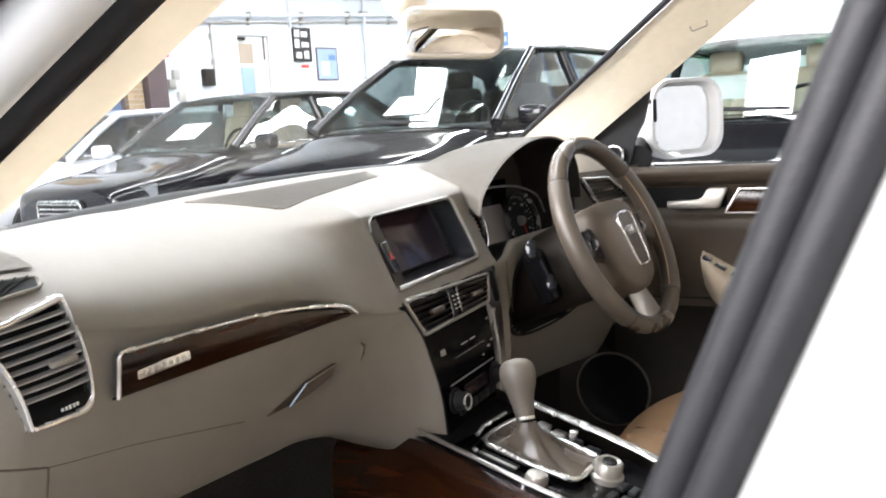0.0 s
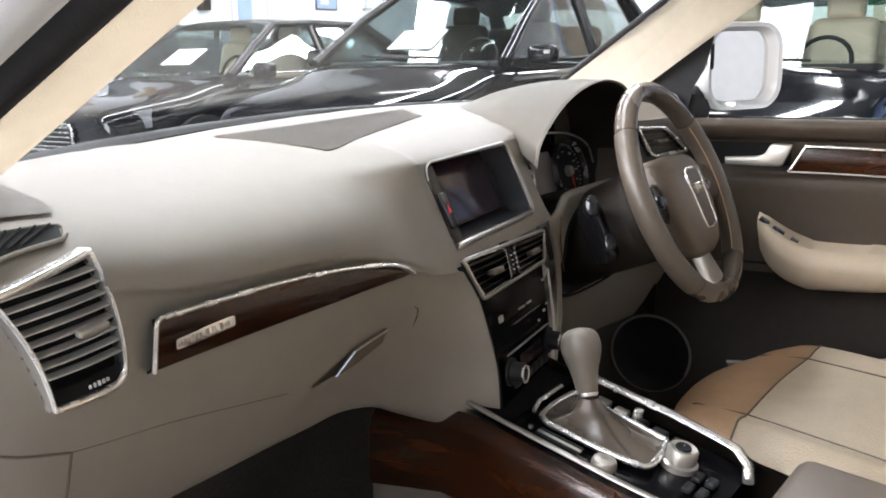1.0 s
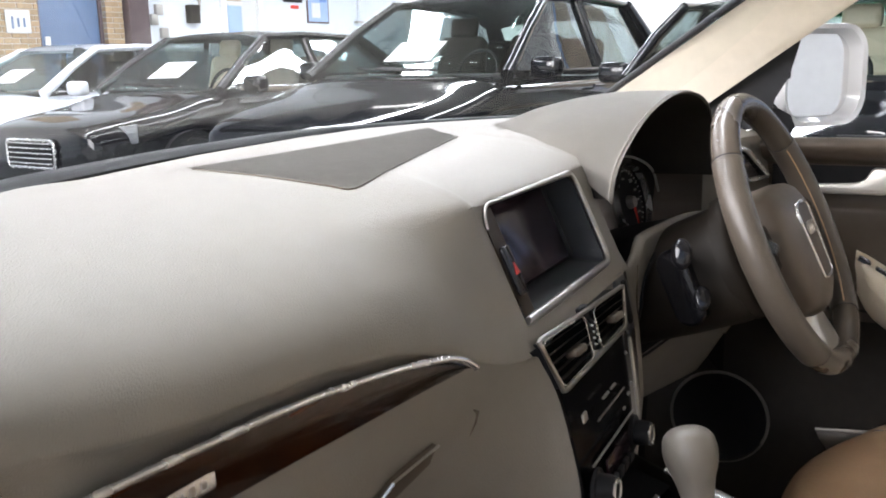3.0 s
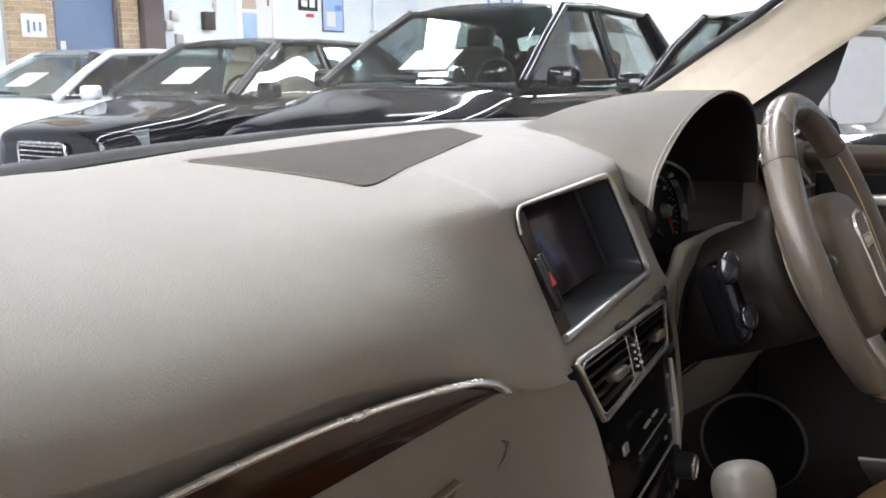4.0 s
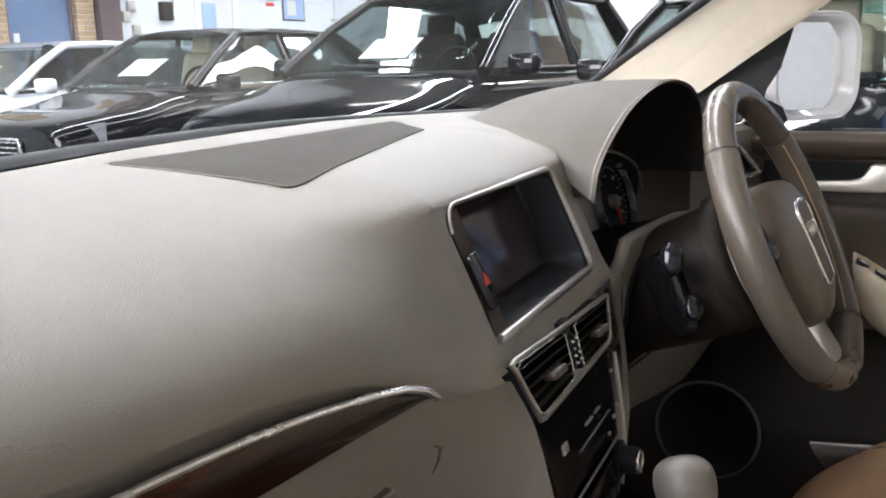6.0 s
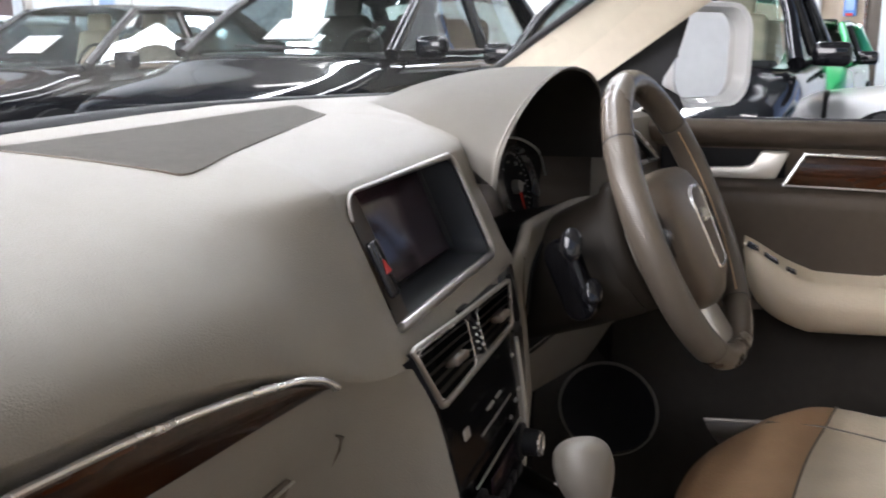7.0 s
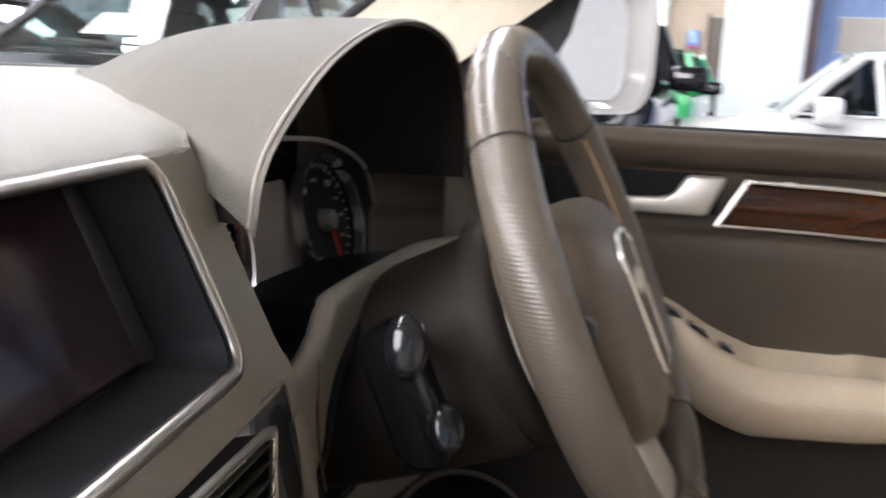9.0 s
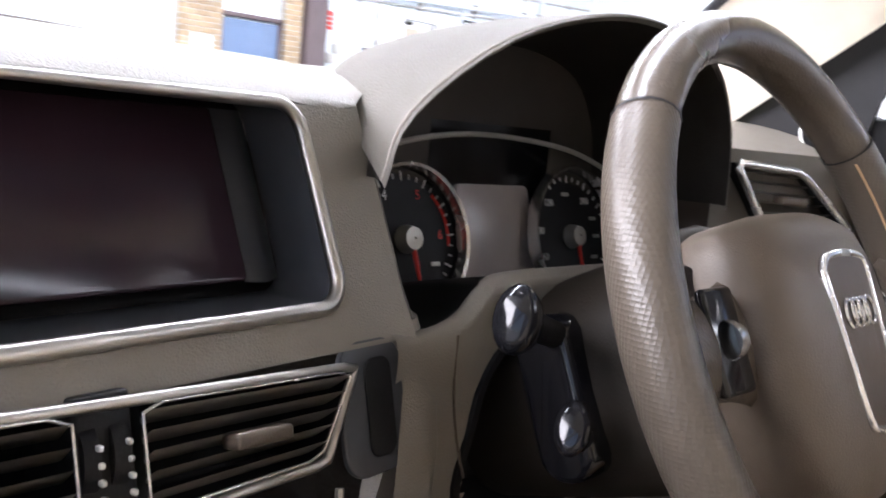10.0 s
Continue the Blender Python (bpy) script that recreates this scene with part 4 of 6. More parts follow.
for u in np.linspace(0, 1, 8):
    a, b = Vector((-0.330 + 0.036 * u, 0.864 + 0.004 * u)), Vector((-0.330 + 0.050 * u, 0.867 + 0.024 * u))
    rows.append([on_dash(a.x + (b.x - a.x) * v, a.y + (b.y - a.y) * v, 0.0012) for v in np.linspace(0, 1, 4)])
part("finger_scoop", sheet(rows, 0.0006), M["brown"], hd, "thin brown sheet as the shade of the finger scoop beside the paddle")
part("lower_seam", tube([on_dash(x, z, 0.0002) for x, z in crom([(-0.66, 0.934), (-0.642, 0.926), (-0.62, 0.919), (-0.604, 0.914)], 4)], 0.0013, 6), M["brown"], dash)
part("lower_seam", tube([on_dash(-0.603, z, 0.0002) for z in np.linspace(0.914, 0.70, 8)], 0.0013, 6), M["brown"], dash)
part("glovebox_seam", tube([on_dash(x, z, -0.0002) for x, z in crom([(-0.604, 0.914), (-0.54, 0.905), (-0.475, 0.893), (-0.364, 0.871)], 5)], 0.0006, 6), M["brown"], dash)

# air vents
def vent(name, corners, slats, tilt, parent, frame_r, label, knob=True, back=0.03, bow=0.0):
    """A framed air vent: chrome rim, dark well, slats and a thumb tab."""
    a, b, c, d = [Vector(p) for p in corners]  # tl tr br bl
    n = (b - a).cross(d - a).normalized()
    if n.y > 0:
        n = -n
    loop = []
    for p, q, nxt in ((a, b, c), (b, c, d), (c, d, a), (d, a, b)):
        for k in np.linspace(0.08, 0.92, 7):
            loop.append(p.lerp(q, k) + n * (0.002 + bow * math.sin(math.pi * k)))
    v = part(name, tube(loop, frame_r, 8, True, up=n), M["chrome"], parent, label)
    well = bmesh.new()
    sheet([[a, b], [a - n * back, b - n * back], [d - n * back, c - n * back], [d, c]], bm=well)
    sheet([[a, d], [a - n * back, d - n * back]], bm=well)
    sheet([[b, c], [b - n * back, c - n * back]], bm=well)
    part("well", well, M["black"], v)
    for k in range(slats):
        f = (k + 0.7) / (slats + 0.4)
        p, q = a.lerp(d, f), b.lerp(c, f)
        up = (a - d).normalized()
        w = 0.011 if name != "centre_vent" else 0.016
        rows = [[e - n * (-0.0065 if name == "centre_vent" else 0.004) + n * (w * s * math.cos(radians(tilt)) * 0.5 - w * 0.5) + up * (w * s * 0.5 * math.sin(radians(tilt))) for s in (-1, 0, 1)] for e in (p.lerp(q, 0.01), p.lerp(q, 0.5), p.lerp(q, 0.99))]
        part("slat", sheet(rows, 0.0018 if name != "centre_vent" else 0.0042), M["dash"] if name == "centre_vent" else M["silver"], v)
    if knob:
        p = a.lerp(d, 0.52).lerp(b.lerp(c, 0.52), 0.5)
        part("vent_tab", box((0.03, 0.007, 0.012), frame_of(p + n * (0.006 if name == "centre_vent" else 0.001), b - a, a - d), 0.002), M["brown"], v)
    return v


# outer passenger vent, set in the skin
VQ = [on_dash(x, z, 0.0065) for x, z in VENT]
VN = (VQ[1] - VQ[0]).cross(VQ[3] - VQ[0]).normalized()
VN = VN if VN.y < 0 else -VN


def vq(u, v, out=0.0):
    """u 0..1 across, v 0..1 down the side vent, its inner edge bowed outwards, its face slightly domed."""
    a, b, c, d = VQ
    p = a.lerp(b, u).lerp(d.lerp(c, u), v)
    dome = 0.003 * math.sin(math.pi * min(1, max(0, u))) + 0.004 * math.sin(math.pi * min(1, max(0, v)))
    return p + Vector((0.0045 * math.sin(math.pi * min(1, max(0, v))), 0, 0)) + VN * (out + dome)


loop = []
for cu, cv, a0 in ((0.95, 0.04, 0), (0.80, 0.87, 90), (0.05, 0.97, 180), (0.04, 0.04, 270)):
    ru, rv = (1 - cu if cu > 0.5 else cu), (1 - cv if cv > 0.5 else cv)
    for k in range(6):
        a = radians(a0 - 90 + 90 * k / 5)
        loop.append((cu + ru * math.cos(a), cv + rv * math.sin(a)))
outline = []
for i, (u, v) in enumerate(loop):
    nu, nv = loop[(i + 1) % len(loop)]
    n = max(1, int(math.hypot(nu - u, nv - v) / 0.07))
    outline += [(u + (nu - u) * k / n, v + (nv - v) * k / n) for k in range(n)]
rows = []
for g, o in ((1.03, -0.016), (1.035, 0.0), (1.025, 0.0032), (0.995, 0.0042), (0.955, 0.0040), (0.925, 0.0025), (0.915, -0.006)):
    rows.append([vq(0.5 + (u - 0.5) * g, 0.5 + (v - 0.5) * g, o) for u, v in outline])
sv = part("side_vent", sheet(rows, close_v=True), M["chrome"], dash, "satin chrome framed side air vent", sharp=70)
part("vent_backing", sheet([[vq(u, v, -0.009) for v in np.linspace(0.03, 0.97, 8)] for u in np.linspace(0.03, 0.97, 8)], 0.001), M["black"], sv)


def sl(u, v, out):
    return vq(u, v - (0.10 - 0.11 * (v - 0.13)) * (1 - u), out)


for k in range(8):
    v = 0.125 + 0.088 * k
    part("slat", sheet([[sl(u, v + dv, o) for dv, o in ((-0.004, -0.008), (0.0, -0.001), (0.008, 0.0014), (0.019, 0.0012), (0.025, -0.001), (0.027, -0.006))] for u in np.linspace(0.045, 0.955, 9)], 0.001), M["slat"], sv)
tm = frame_of(sl(0.64, 0.50, 0.002), sl(0.74, 0.50, 0) - sl(0.54, 0.50, 0), (0, -0.25, 0.97))
tab = part("vent_tab", prism(rounded(0.026, 0.006, 0.0025), 0.006, tm, 0.0018), M["silver"], sv)
part("vent_dial_panel", sheet([[vq(u, v, 0.0005) for v in np.linspace(0.83, 0.955, 4)] for u in np.linspace(0.05, 0.95, 8)], 0.002), M["black"], sv)
for k in range(5):
    dk = frame_of(vq(0.46 + 0.06 * k, 0.90, 0.0025), vq(0.6, 0.9) - vq(0.4, 0.9), (0, 0, 1))
    part("dial_mark", box((0.0022, 0.004 - 0.0005 * abs(k - 2), 0.002), dk, 0.0005), M["print_white"], sv)
# demister slot and tweeter on the end of the pad
DQ = [(-0.72, 0.024), (-0.578, 0.024), (-0.584, 0.007), (-0.72, -0.008)]


def dq(u, v, out=0.0):
    a, b, c, d = [Vector(p) for p in DQ]
    p = a.lerp(b, u).lerp(d.lerp(c, u), v)
    return over_dash(p.x, p.y, out)


ds = part("demister_slot", sheet([[dq(u, v, 0.004) for v in np.linspace(0, 1, 6)] for u in np.linspace(0, 0.97, 10)], 0.001), M["black"], dash)
part("slot_rim", tube([dq(u, v, 0.003) for u, v in [(k / 12, 0) for k in range(12)] + [(0.975, 0.06), (1.0, 0.25), (1.0, 0.7), (0.975, 0.95)] + [(1 - k / 12, 1) for k in range(1, 13)]], 0.0018, 8, True), M["dash"], ds)
for k in range(11):
    part("slot_rib", tube([dq(0.15 + 0.078 * k, 0.12, 0.0055), dq(-0.04 + 0.078 * k, 0.88, 0.0055)], 0.0008, 5), M["dark"], ds)
tp = part("tweeter_grille", sheet([[over_dash(x, y, 0.003) for y in np.linspace(0.042, 0.118, 8)] for x in np.linspace(-0.70, -0.572, 10)], 0.002), M["dash"], dash, "small ringed speaker plate")
for r in np.linspace(0.006, 0.036, 8):
    part("grille_ring", tube([over_dash(-0.637 + r * math.cos(a), 0.078 + r * math.sin(a), 0.0045) for a in np.linspace(0, 6.283, 30, endpoint=False)], 0.0009, 5, True), M["silver"], tp)

# centre speaker grille let into the top

gu = [Vector(p) for p in ((-0.236, 0.286), (-0.15, 0.300), (-0.06, 0.317), (0.10, 0.351), (0.225, 0.382), (0.262, 0.390))]
gl = [Vector(p) for p in ((-0.236, 0.276), (-0.233, 0.195), (-0.217, 0.128), (-0.19, 0.111), (-0.05, 0.168), (0.155, 0.262))]
up_, lo_ = crom([tuple(p) for p in gu], 6), crom([tuple(p) for p in gl], 6)
rows = [[over_dash(a[0] + (b[0] - a[0]) * v, a[1] + (b[1] - a[1]) * v, 0.0009) for v in np.linspace(0, 1, 9)] for a, b in zip(up_, lo_)]
part("speaker_grille", sheet(rows, 0.0005), M["grille"], dash, "darker cloth-like centre speaker cover", sharp=60)
part("grille_groove", tube([over_dash(p[0], p[1], 0.0006) for p in lo_], 0.0008, 5), M["brown"], dash)

# instrument hood
LIP = [(0.165, 1.040), (0.182, 1.078), (0.25, 1.124), (0.335, 1.150), (0.41, 1.152), (0.47, 1.134), (0.502, 1.09), (0.512, 1.03)]
A1 = [(0.192, 1.090), (0.215, 1.110), (0.26, 1.129), (0.34, 1.149), (0.41, 1.150), (0.475, 1.134), (0.525, 1.10), (0.56, 1.05)]
A2 = [(0.265, 1.104), (0.28, 1.110), (0.305, 1.119), (0.35, 1.134), (0.42, 1.134), (0.485, 1.123), (0.545, 1.104), (0.60, 1.075)]
A3 = [(0.345, 1.1075), (0.355, 1.108), (0.37, 1.109), (0.39, 1.111), (0.44, 1.111), (0.50, 1.109), (0.56, 1.104), (0.63, 1.09)]
hood_rows = [[(x, y + 0.02 * (x - 0.34), z) for x, z in row] for row, y in ((LIP, 0.066), (A1, 0.16), (A2, 0.25), (A3, 0.335))]
hood_rows = [[(x, y - 0.004, z - 0.004) for x, y, z in hood_rows[0]]] + hood_rows
hood = part("instrument_hood", sheet(refine(hood_rows, 4, 4), -0.003), M["dash"], dash, "arched greige instrument hood", sharp=60)
part("hood_bead", tube([(x, 0.0635 + 0.02 * (x - 0.34), z - 0.001) for x, z in crom(LIP, 6)], 0.0018, 10), M["dash"], hood, "rounded edge of the hood")
inner = [[(0.34 + (x - 0.34) * k, y, 1.02 + (z - 1.02) * k) for x, z in LIP] for k, y in ((0.985, 0.063), (0.95, 0.10), (0.9, 0.14), (0.86, 0.19))]
part("hood_back", prism([((x - 0.34) * 0.97, (z - 1.02) * 0.93) for x, z in LIP] + [(0.17, -0.1), (-0.16, -0.1)], 0.006, frame_of((0.34, 0.188, 1.02), (1, 0, 0), (0, 0, 1))), M["dark_trim"], hood)
part("hood_lining", sheet(refine(inner, 2, 4), 0.002), M["dark_trim"], hood, "black inner lining of the hood")

# screen recess
so = []
for cx, cz_, r, a0 in ((-0.119, 0.978, 0.004, 180), (0.139, 0.978, 0.015, 270), (0.139, 1.0745, 0.014, 0), (-0.119, 1.0745, 0.024, 90)):
    ox, oz = (r if cx < 0 else -r), (r if cz_ < 1 else -r)
    so += [(cx + ox + r * math.cos(radians(a)), cz_ + oz + r * math.sin(radians(a))) for a in np.linspace(a0, a0 + 90, 8)]
for q, (cx, cz_) in enumerate(((-0.119, 0.978), (0.139, 0.978), (0.139, 1.0745), (-0.119, 1.0745))):
    arc = so[8 * q: 8 * q + 8]
    fil = sheet([[S(a, b, -0.0002) for a, b in arc], [S(cx + (0.001 if cx > 0 else -0.001), cz_ + (0.001 if cz_ > 1 else -0.001), -0.0002)] * 8])
    bmesh.ops.remove_doubles(fil, verts=fil.verts, dist=0.0001)
    part("screen_corner", fil, M["dash"], dash)
loop = []
for i in range(len(so)):
    a, b = so[i], so[(i + 1) % len(so)]
    k = max(1, int(math.hypot(b[0] - a[0], b[1] - a[1]) / 0.008))
    loop += [S(a[0] + (b[0] - a[0]) * q / k, a[1] + (b[1] - a[1]) * q / k, 0.002) for q in range(k)]
well = bmesh.new()
sheet([[p + SD * d for p in loop + [loop[0]]] for d in (0.002, 0.02, 0.045)], bm=well)
scr = part("screen_housing", well, M["recess"], dash, "deep dark screen recess")
first = next(i for i, q in enumerate(so) if q[0] > -0.118)
run = [q for q in so[first:] if q[0] > -0.1185 or q[1] > 1.06]
bar = []
for a, b in zip(run, run[1:]):
    k = max(1, int(math.hypot(b[0] - a[0], b[1] - a[1]) / 0.008))
    bar += [S(a[0] + (b[0] - a[0]) * q / k, a[1] + (b[1] - a[1]) * q / k, 0.002) for q in range(k)]
bar.append(S(*run[-1], 0.002))
thick = [float(r) for r in np.interp(np.arange(len(bar)), [0, 6, len(bar) - 30, len(bar) - 1], [0.0036, 0.0044, 0.0034, 0.0014])]
part("chrome_rim", tube(bar, thick, 10, up=(0.1, -1, 0)), M["rim_metal"], scr, "chrome rim of the screen recess")
part("screen_back", sheet([[S(u, z, -0.044) for z in (0.978, 1.075)] for u in (-0.119, 0.139)], 0.002), M["black"], scr)
part("display", prism(rounded(0.194, 0.090, 0.003), 0.004, frame_of(S(0.011, 1.026, -0.034), SU, S(0, 1.07) - S(0, 0.98)), 0.001), M["screen"], scr, "switched-off dark reddish display")
part("display_side", sheet([[S(0.109, z, -0.034) for z in np.linspace(0.985, 1.068, 4)], [S(0.120, z, -0.030) for z in np.linspace(0.985, 1.068, 4)], [S(0.133, z, -0.037) for z in np.linspace(0.985, 1.068, 4)]], 0.002), M["recess"], scr)
part("side_wall", sheet([[S(-0.117, z, 0.0006) for z in np.linspace(0.981, 1.066, 5)], [S(-0.090, z, -0.001) for z in np.linspace(0.981, 1.07, 5)], [S(-0.086, z, -0.006) for z in np.linspace(0.981, 1.07, 5)], [S(-0.086, z, -0.036) for z in np.linspace(0.981, 1.07, 5)]], 0.002), M["brown"], scr)
hz = frame_of(S(-0.104, 1.018, 0.0005), SU + SD * 0.1, S(0, 1.07) - S(0, 0.98))
hzb = part("hazard_button", prism(rounded(0.019, 0.045, 0.003), 0.004, hz, 0.001), M["gloss"], scr, "black hazard button with a red triangle")
tri = hz @ Matrix.Translation((0, 0.001, 0.0042))
part("triangle", prism([(-0.006, -0.0052), (0.006, -0.0052), (0, 0.0056)], 0.0006, tri), M["red"], hzb)

# black fascia below: vents, radio, climate


def fas(u, z, out=0.0):
    return S(u, z, out)


def fas_half(z):
    return float(np.interp(z, [0.70, 0.765, 0.913, 0.966], [0.07, 0.081, 0.104, 0.133]))


fr = [[fas(k * fas_half(z), z, 0.003) for z in np.linspace(0.735, 0.9125, 12)] for k in np.linspace(-1, 1, 7)]
fascia = part("fascia", sheet(fr, 0.006), M["gloss"], dash, "dark radio and climate fascia")
for s, (ua, uc) in ((-1, (-0.128, -0.014)), (1, (0.014, 0.128))):
    a0, a1 = (ua, uc)
    k = 0.80
    c4 = [fas(a0, 0.957 - 0.045 * a0, 0.006), fas(a1, 0.957 - 0.045 * a1, 0.006), fas(a1 * k if s > 0 else a1, 0.9165, 0.006), fas(a0 if s > 0 else a0 * k, 0.9165, 0.006)]
    vent("centre_vent", c4, 5, 25, dash, 0.0008, "greige-slatted centre air vent", back=0.035)
ol = [(-0.131, 0.9655), (0.131, 0.953), (0.106, 0.9135), (-0.104, 0.9135)]
lp = []
for i in range(4):
    a, b = ol[i], ol[(i + 1) % 4]
    for q in np.linspace(0.03, 0.97, 12):
        lp.append(fas(a[0] + (b[0] - a[0]) * q, a[1] + (b[1] - a[1]) * q, 0.007))
part("vent_divider", box((0.024, 0.046, 0.02), frame_of(fas(0.0, 0.938, -0.006), SU, S(0, 0.96) - S(0, 0.9)), 0.002), M["black"], fascia)
part("vent_rim", tube(lp, 0.0024, 8, True, up=(0.1, -1, 0.2)), M["rim_metal"], fascia, "chrome rim round both centre vents")
for u in (-0.006, 0.006):
    part("vent_wheel", spun([(0.001, -0.003), (0.014, -0.003), (0.014, 0.003), (0.001, 0.003)], frame_of(fas(u, 0.938, -0.004), (0, 0.3, 1), (0, 1, 0)), 18), M["black"], fascia)
    for k in range(4):
        part("wheel_mark", box((0.002, 0.002, 0.003), frame_of(fas(u, 0.928 + 0.006 * k, 0.0105), SU, (0, 0, 1)), 0.0005), M["print_white"], fascia)
part("disc_slot", tube([fas(-0.046, 0.8665, 0.0105), fas(0.05, 0.8665, 0.0105)], 0.0011, 6), M["chrome"], fascia, "bright edge of the disc slot")
part("radio_line", tube([fas(-0.075, 0.835, 0.010), fas(0.07, 0.835, 0.010)], 0.0012, 6), M["steel"], fascia)
for u, z, w, h in ((-0.077, 0.882, 0.012, 0.008), (-0.01, 0.879, 0.02, 0.0022), (0.016, 0.879, 0.016, 0.0022), (0.078, 0.894, 0.006, 0.003), (0.062, 0.856, 0.006, 0.003), (0.076, 0.862, 0.006, 0.003), (0.04, 0.848, 0.005, 0.003)):
    part("button_mark", box((w, h, 0.002), frame_of(fas(u, z, 0.0105), SU, S(0, 0.9) - S(0, 0.85)), 0.0004), M["silver"], fascia)
for k in range(6):
    part("button", prism(rounded(0.017, 0.012, 0.002), 0.004, frame_of(fas(-0.05 + 0.02 * k, 0.792, 0.009), SU, S(0, 0.82) - S(0, 0.77)), 0.001), M["black"], fascia)
part("climate_display", prism(rounded(0.075, 0.02, 0.002), 0.002, frame_of(fas(0.0, 0.815, 0.009), SU, S(0, 0.83) - S(0, 0.80)), 0.0006), M["screen"], fascia)
for u in (-0.068, 0.068):
    k = part("climate_knob", spun([(0.001, 0.016), (0.010, 0.016), (0.0125, 0.013), (0.0135, 0.0), (0.018, -0.001), (0.018, -0.004)], frame_of(fas(u, 0.812, 0.012), SU, S(0, 0.83) - S(0, 0.80)), 24), M["black"], fascia, "black knob with a chrome ring")
    part("knob_ring", ring_bar([(0.0105 * math.cos(a), 0.0105 * math.sin(a)) for a in np.linspace(0, 6.283, 20, endpoint=False)], frame_of(fas(u, 0.812, 0.028), SU, S(0, 0.83) - S(0, 0.80)), 0.0016, 6), M["chrome"], k)
pk = part("key_pocket", prism(rounded(0.046, 0.068, 0.014), 0.003, frame_of(S(0.150, 0.928, -0.0038), SU, S(0, 0.96) - S(0, 0.9)), 0.001), M["recess"], dash, "rounded black key pocket panel")
part("pocket_inset", prism(rounded(0.020, 0.050, 0.007), 0.0012, frame_of(S(0.154, 0.928, -0.001), SU, S(0, 0.96) - S(0, 0.9)), 0.001), M["black"], pk)
part("stack_edge", tube([S(fas_half(z) + 0.012, z, 0.006) for z in np.linspace(0.76, 0.90, 8)], 0.0022, 6), M["silver"], dash)

# instruments
def lettering(word, size, m):
    """Flat raised characters in the built-in typeface, centred on m."""
    cu = bpy.data.curves.new("characters", "FONT")
    cu.body, cu.size, cu.extrude, cu.resolution_u = word, size, 0.0002, 3
    cu.align_x, cu.align_y = "CENTER", "CENTER"
    ob = bpy.data.objects.new("characters", cu)
    bm = bmesh.new()
    bm.from_mesh(ob.to_mesh())
    ob.to_mesh_clear()
    bpy.data.objects.remove(ob)
    bpy.data.curves.remove(cu)
    bmesh.ops.transform(bm, matrix=m, verts=bm.verts)
    return bm


cl = part("instrument_panel", sheet(refine([[(x, 0.190 - 0.01 * math.sin(math.pi * (x - 0.2) / 0.33), z) for z in (0.93, 0.98, 1.03, 1.075)] for x in (0.19, 0.27, 0.36, 0.45, 0.53)], 3, 3), 0.004), M["gloss"], dash, "dark instrument panel with two round dials")
for cx, r, name in ((0.276, 0.050, "tachometer"), (0.455, 0.054, "speedometer")):
    dmx = frame_of((cx, 0.167, 0.990), (1, 0.05, 0), (0, 0.25, 1))
    d_ = part(name, spun([(0.001, -0.004), (r, -0.004), (r, 0.0)], dmx, 40), M["black"], cl, "black dial with white numerals and a red needle")
    part("dial_ring", spun([(r, -0.006), (r + 0.001, 0.008), (r + 0.0035, 0.009), (r + 0.005, 0.0)], dmx, 44), M["chrome"], d_)
    mk = bmesh.new()
    for k in range(31):
        a = radians(235 - 290 * k / 30)
        big = k % 3 == 0
        box((0.0065 if big else 0.0035, 0.0011, 0.0008), dmx @ Matrix.Translation((0.9 * r * math.cos(a), 0.9 * r * math.sin(a), -0.003)) @ Matrix.Rotation(a, 4, "Z"), bm=mk)
    part("dial_marks", mk, M["print_white"], d_)
    if name == "tachometer":
        zone = [[dmx @ Vector((q * r * math.cos(radians(a)), q * r * math.sin(radians(a)), -0.0028)) for q in (0.82, 0.88)] for a in np.linspace(48, -8, 10)]
        part("red_zone", sheet(zone, 0.0006), M["red"], d_)
    figures = (("0", 268), ("1", 232), ("2", 195), ("3", 157), ("4", 118), ("5", 64), ("6", 4)) if name == "tachometer" else (("40", 238), ("60", 205), ("80", 172), ("120", 132), ("200", 52))
    for word, a in figures:
        fa = radians(a)
        ink = M["red"] if name == "tachometer" and word in "56" else M["print_white"]
        part("numeral", lettering(word, 0.0098 if name == "tachometer" else 0.0080, dmx @ Matrix.Translation((0.70 * r * math.cos(fa), 0.70 * r * math.sin(fa), -0.0034))), ink, d_)
    for a in ((-34,) if name == "tachometer" else (95, 25, 0, -30)):
        fa = radians(a)
        part("caption", box((0.009, 0.003, 0.0008), dmx @ Matrix.Translation((0.66 * r * math.cos(fa), 0.66 * r * math.sin(fa), -0.003)), 0.0002), M["silver"], d_)
    a = radians(-80)
    part("needle", tube([dmx @ Vector((0, 0, 0.004)), dmx @ Vector((0.8 * r * math.cos(a), 0.8 * r * math.sin(a), 0.003))], [0.0022, 0.001], 6), M["red"], d_)
    part("needle_hub", spun([(0.001, 0.008), (0.008, 0.007), (0.01, 0.0), (0.01, -0.003)], dmx, 20), M["silver"], d_)
part("centre_display", prism(rounded(0.082, 0.075, 0.006), 0.004, frame_of((0.366, 0.173, 0.992), (1, 0.05, 0), (0, 0.25, 1)), 0.001), M["pale_display"], cl, "pale grey driver display, switched off")
part("cluster_arch", tube([(x, 0.150, z) for x, z in crom([(0.205, 1.035), (0.24, 1.055), (0.30, 1.066), (0.365, 1.066), (0.43, 1.058), (0.49, 1.035), (0.515, 1.0)], 5)], 0.0020, 6), M["silver"], cl)
LIP_X = [0.165, 0.180, 0.205, 0.228, 0.246, 0.262, 0.327, 0.427, 0.507, 0.56, 0.66, 0.76]
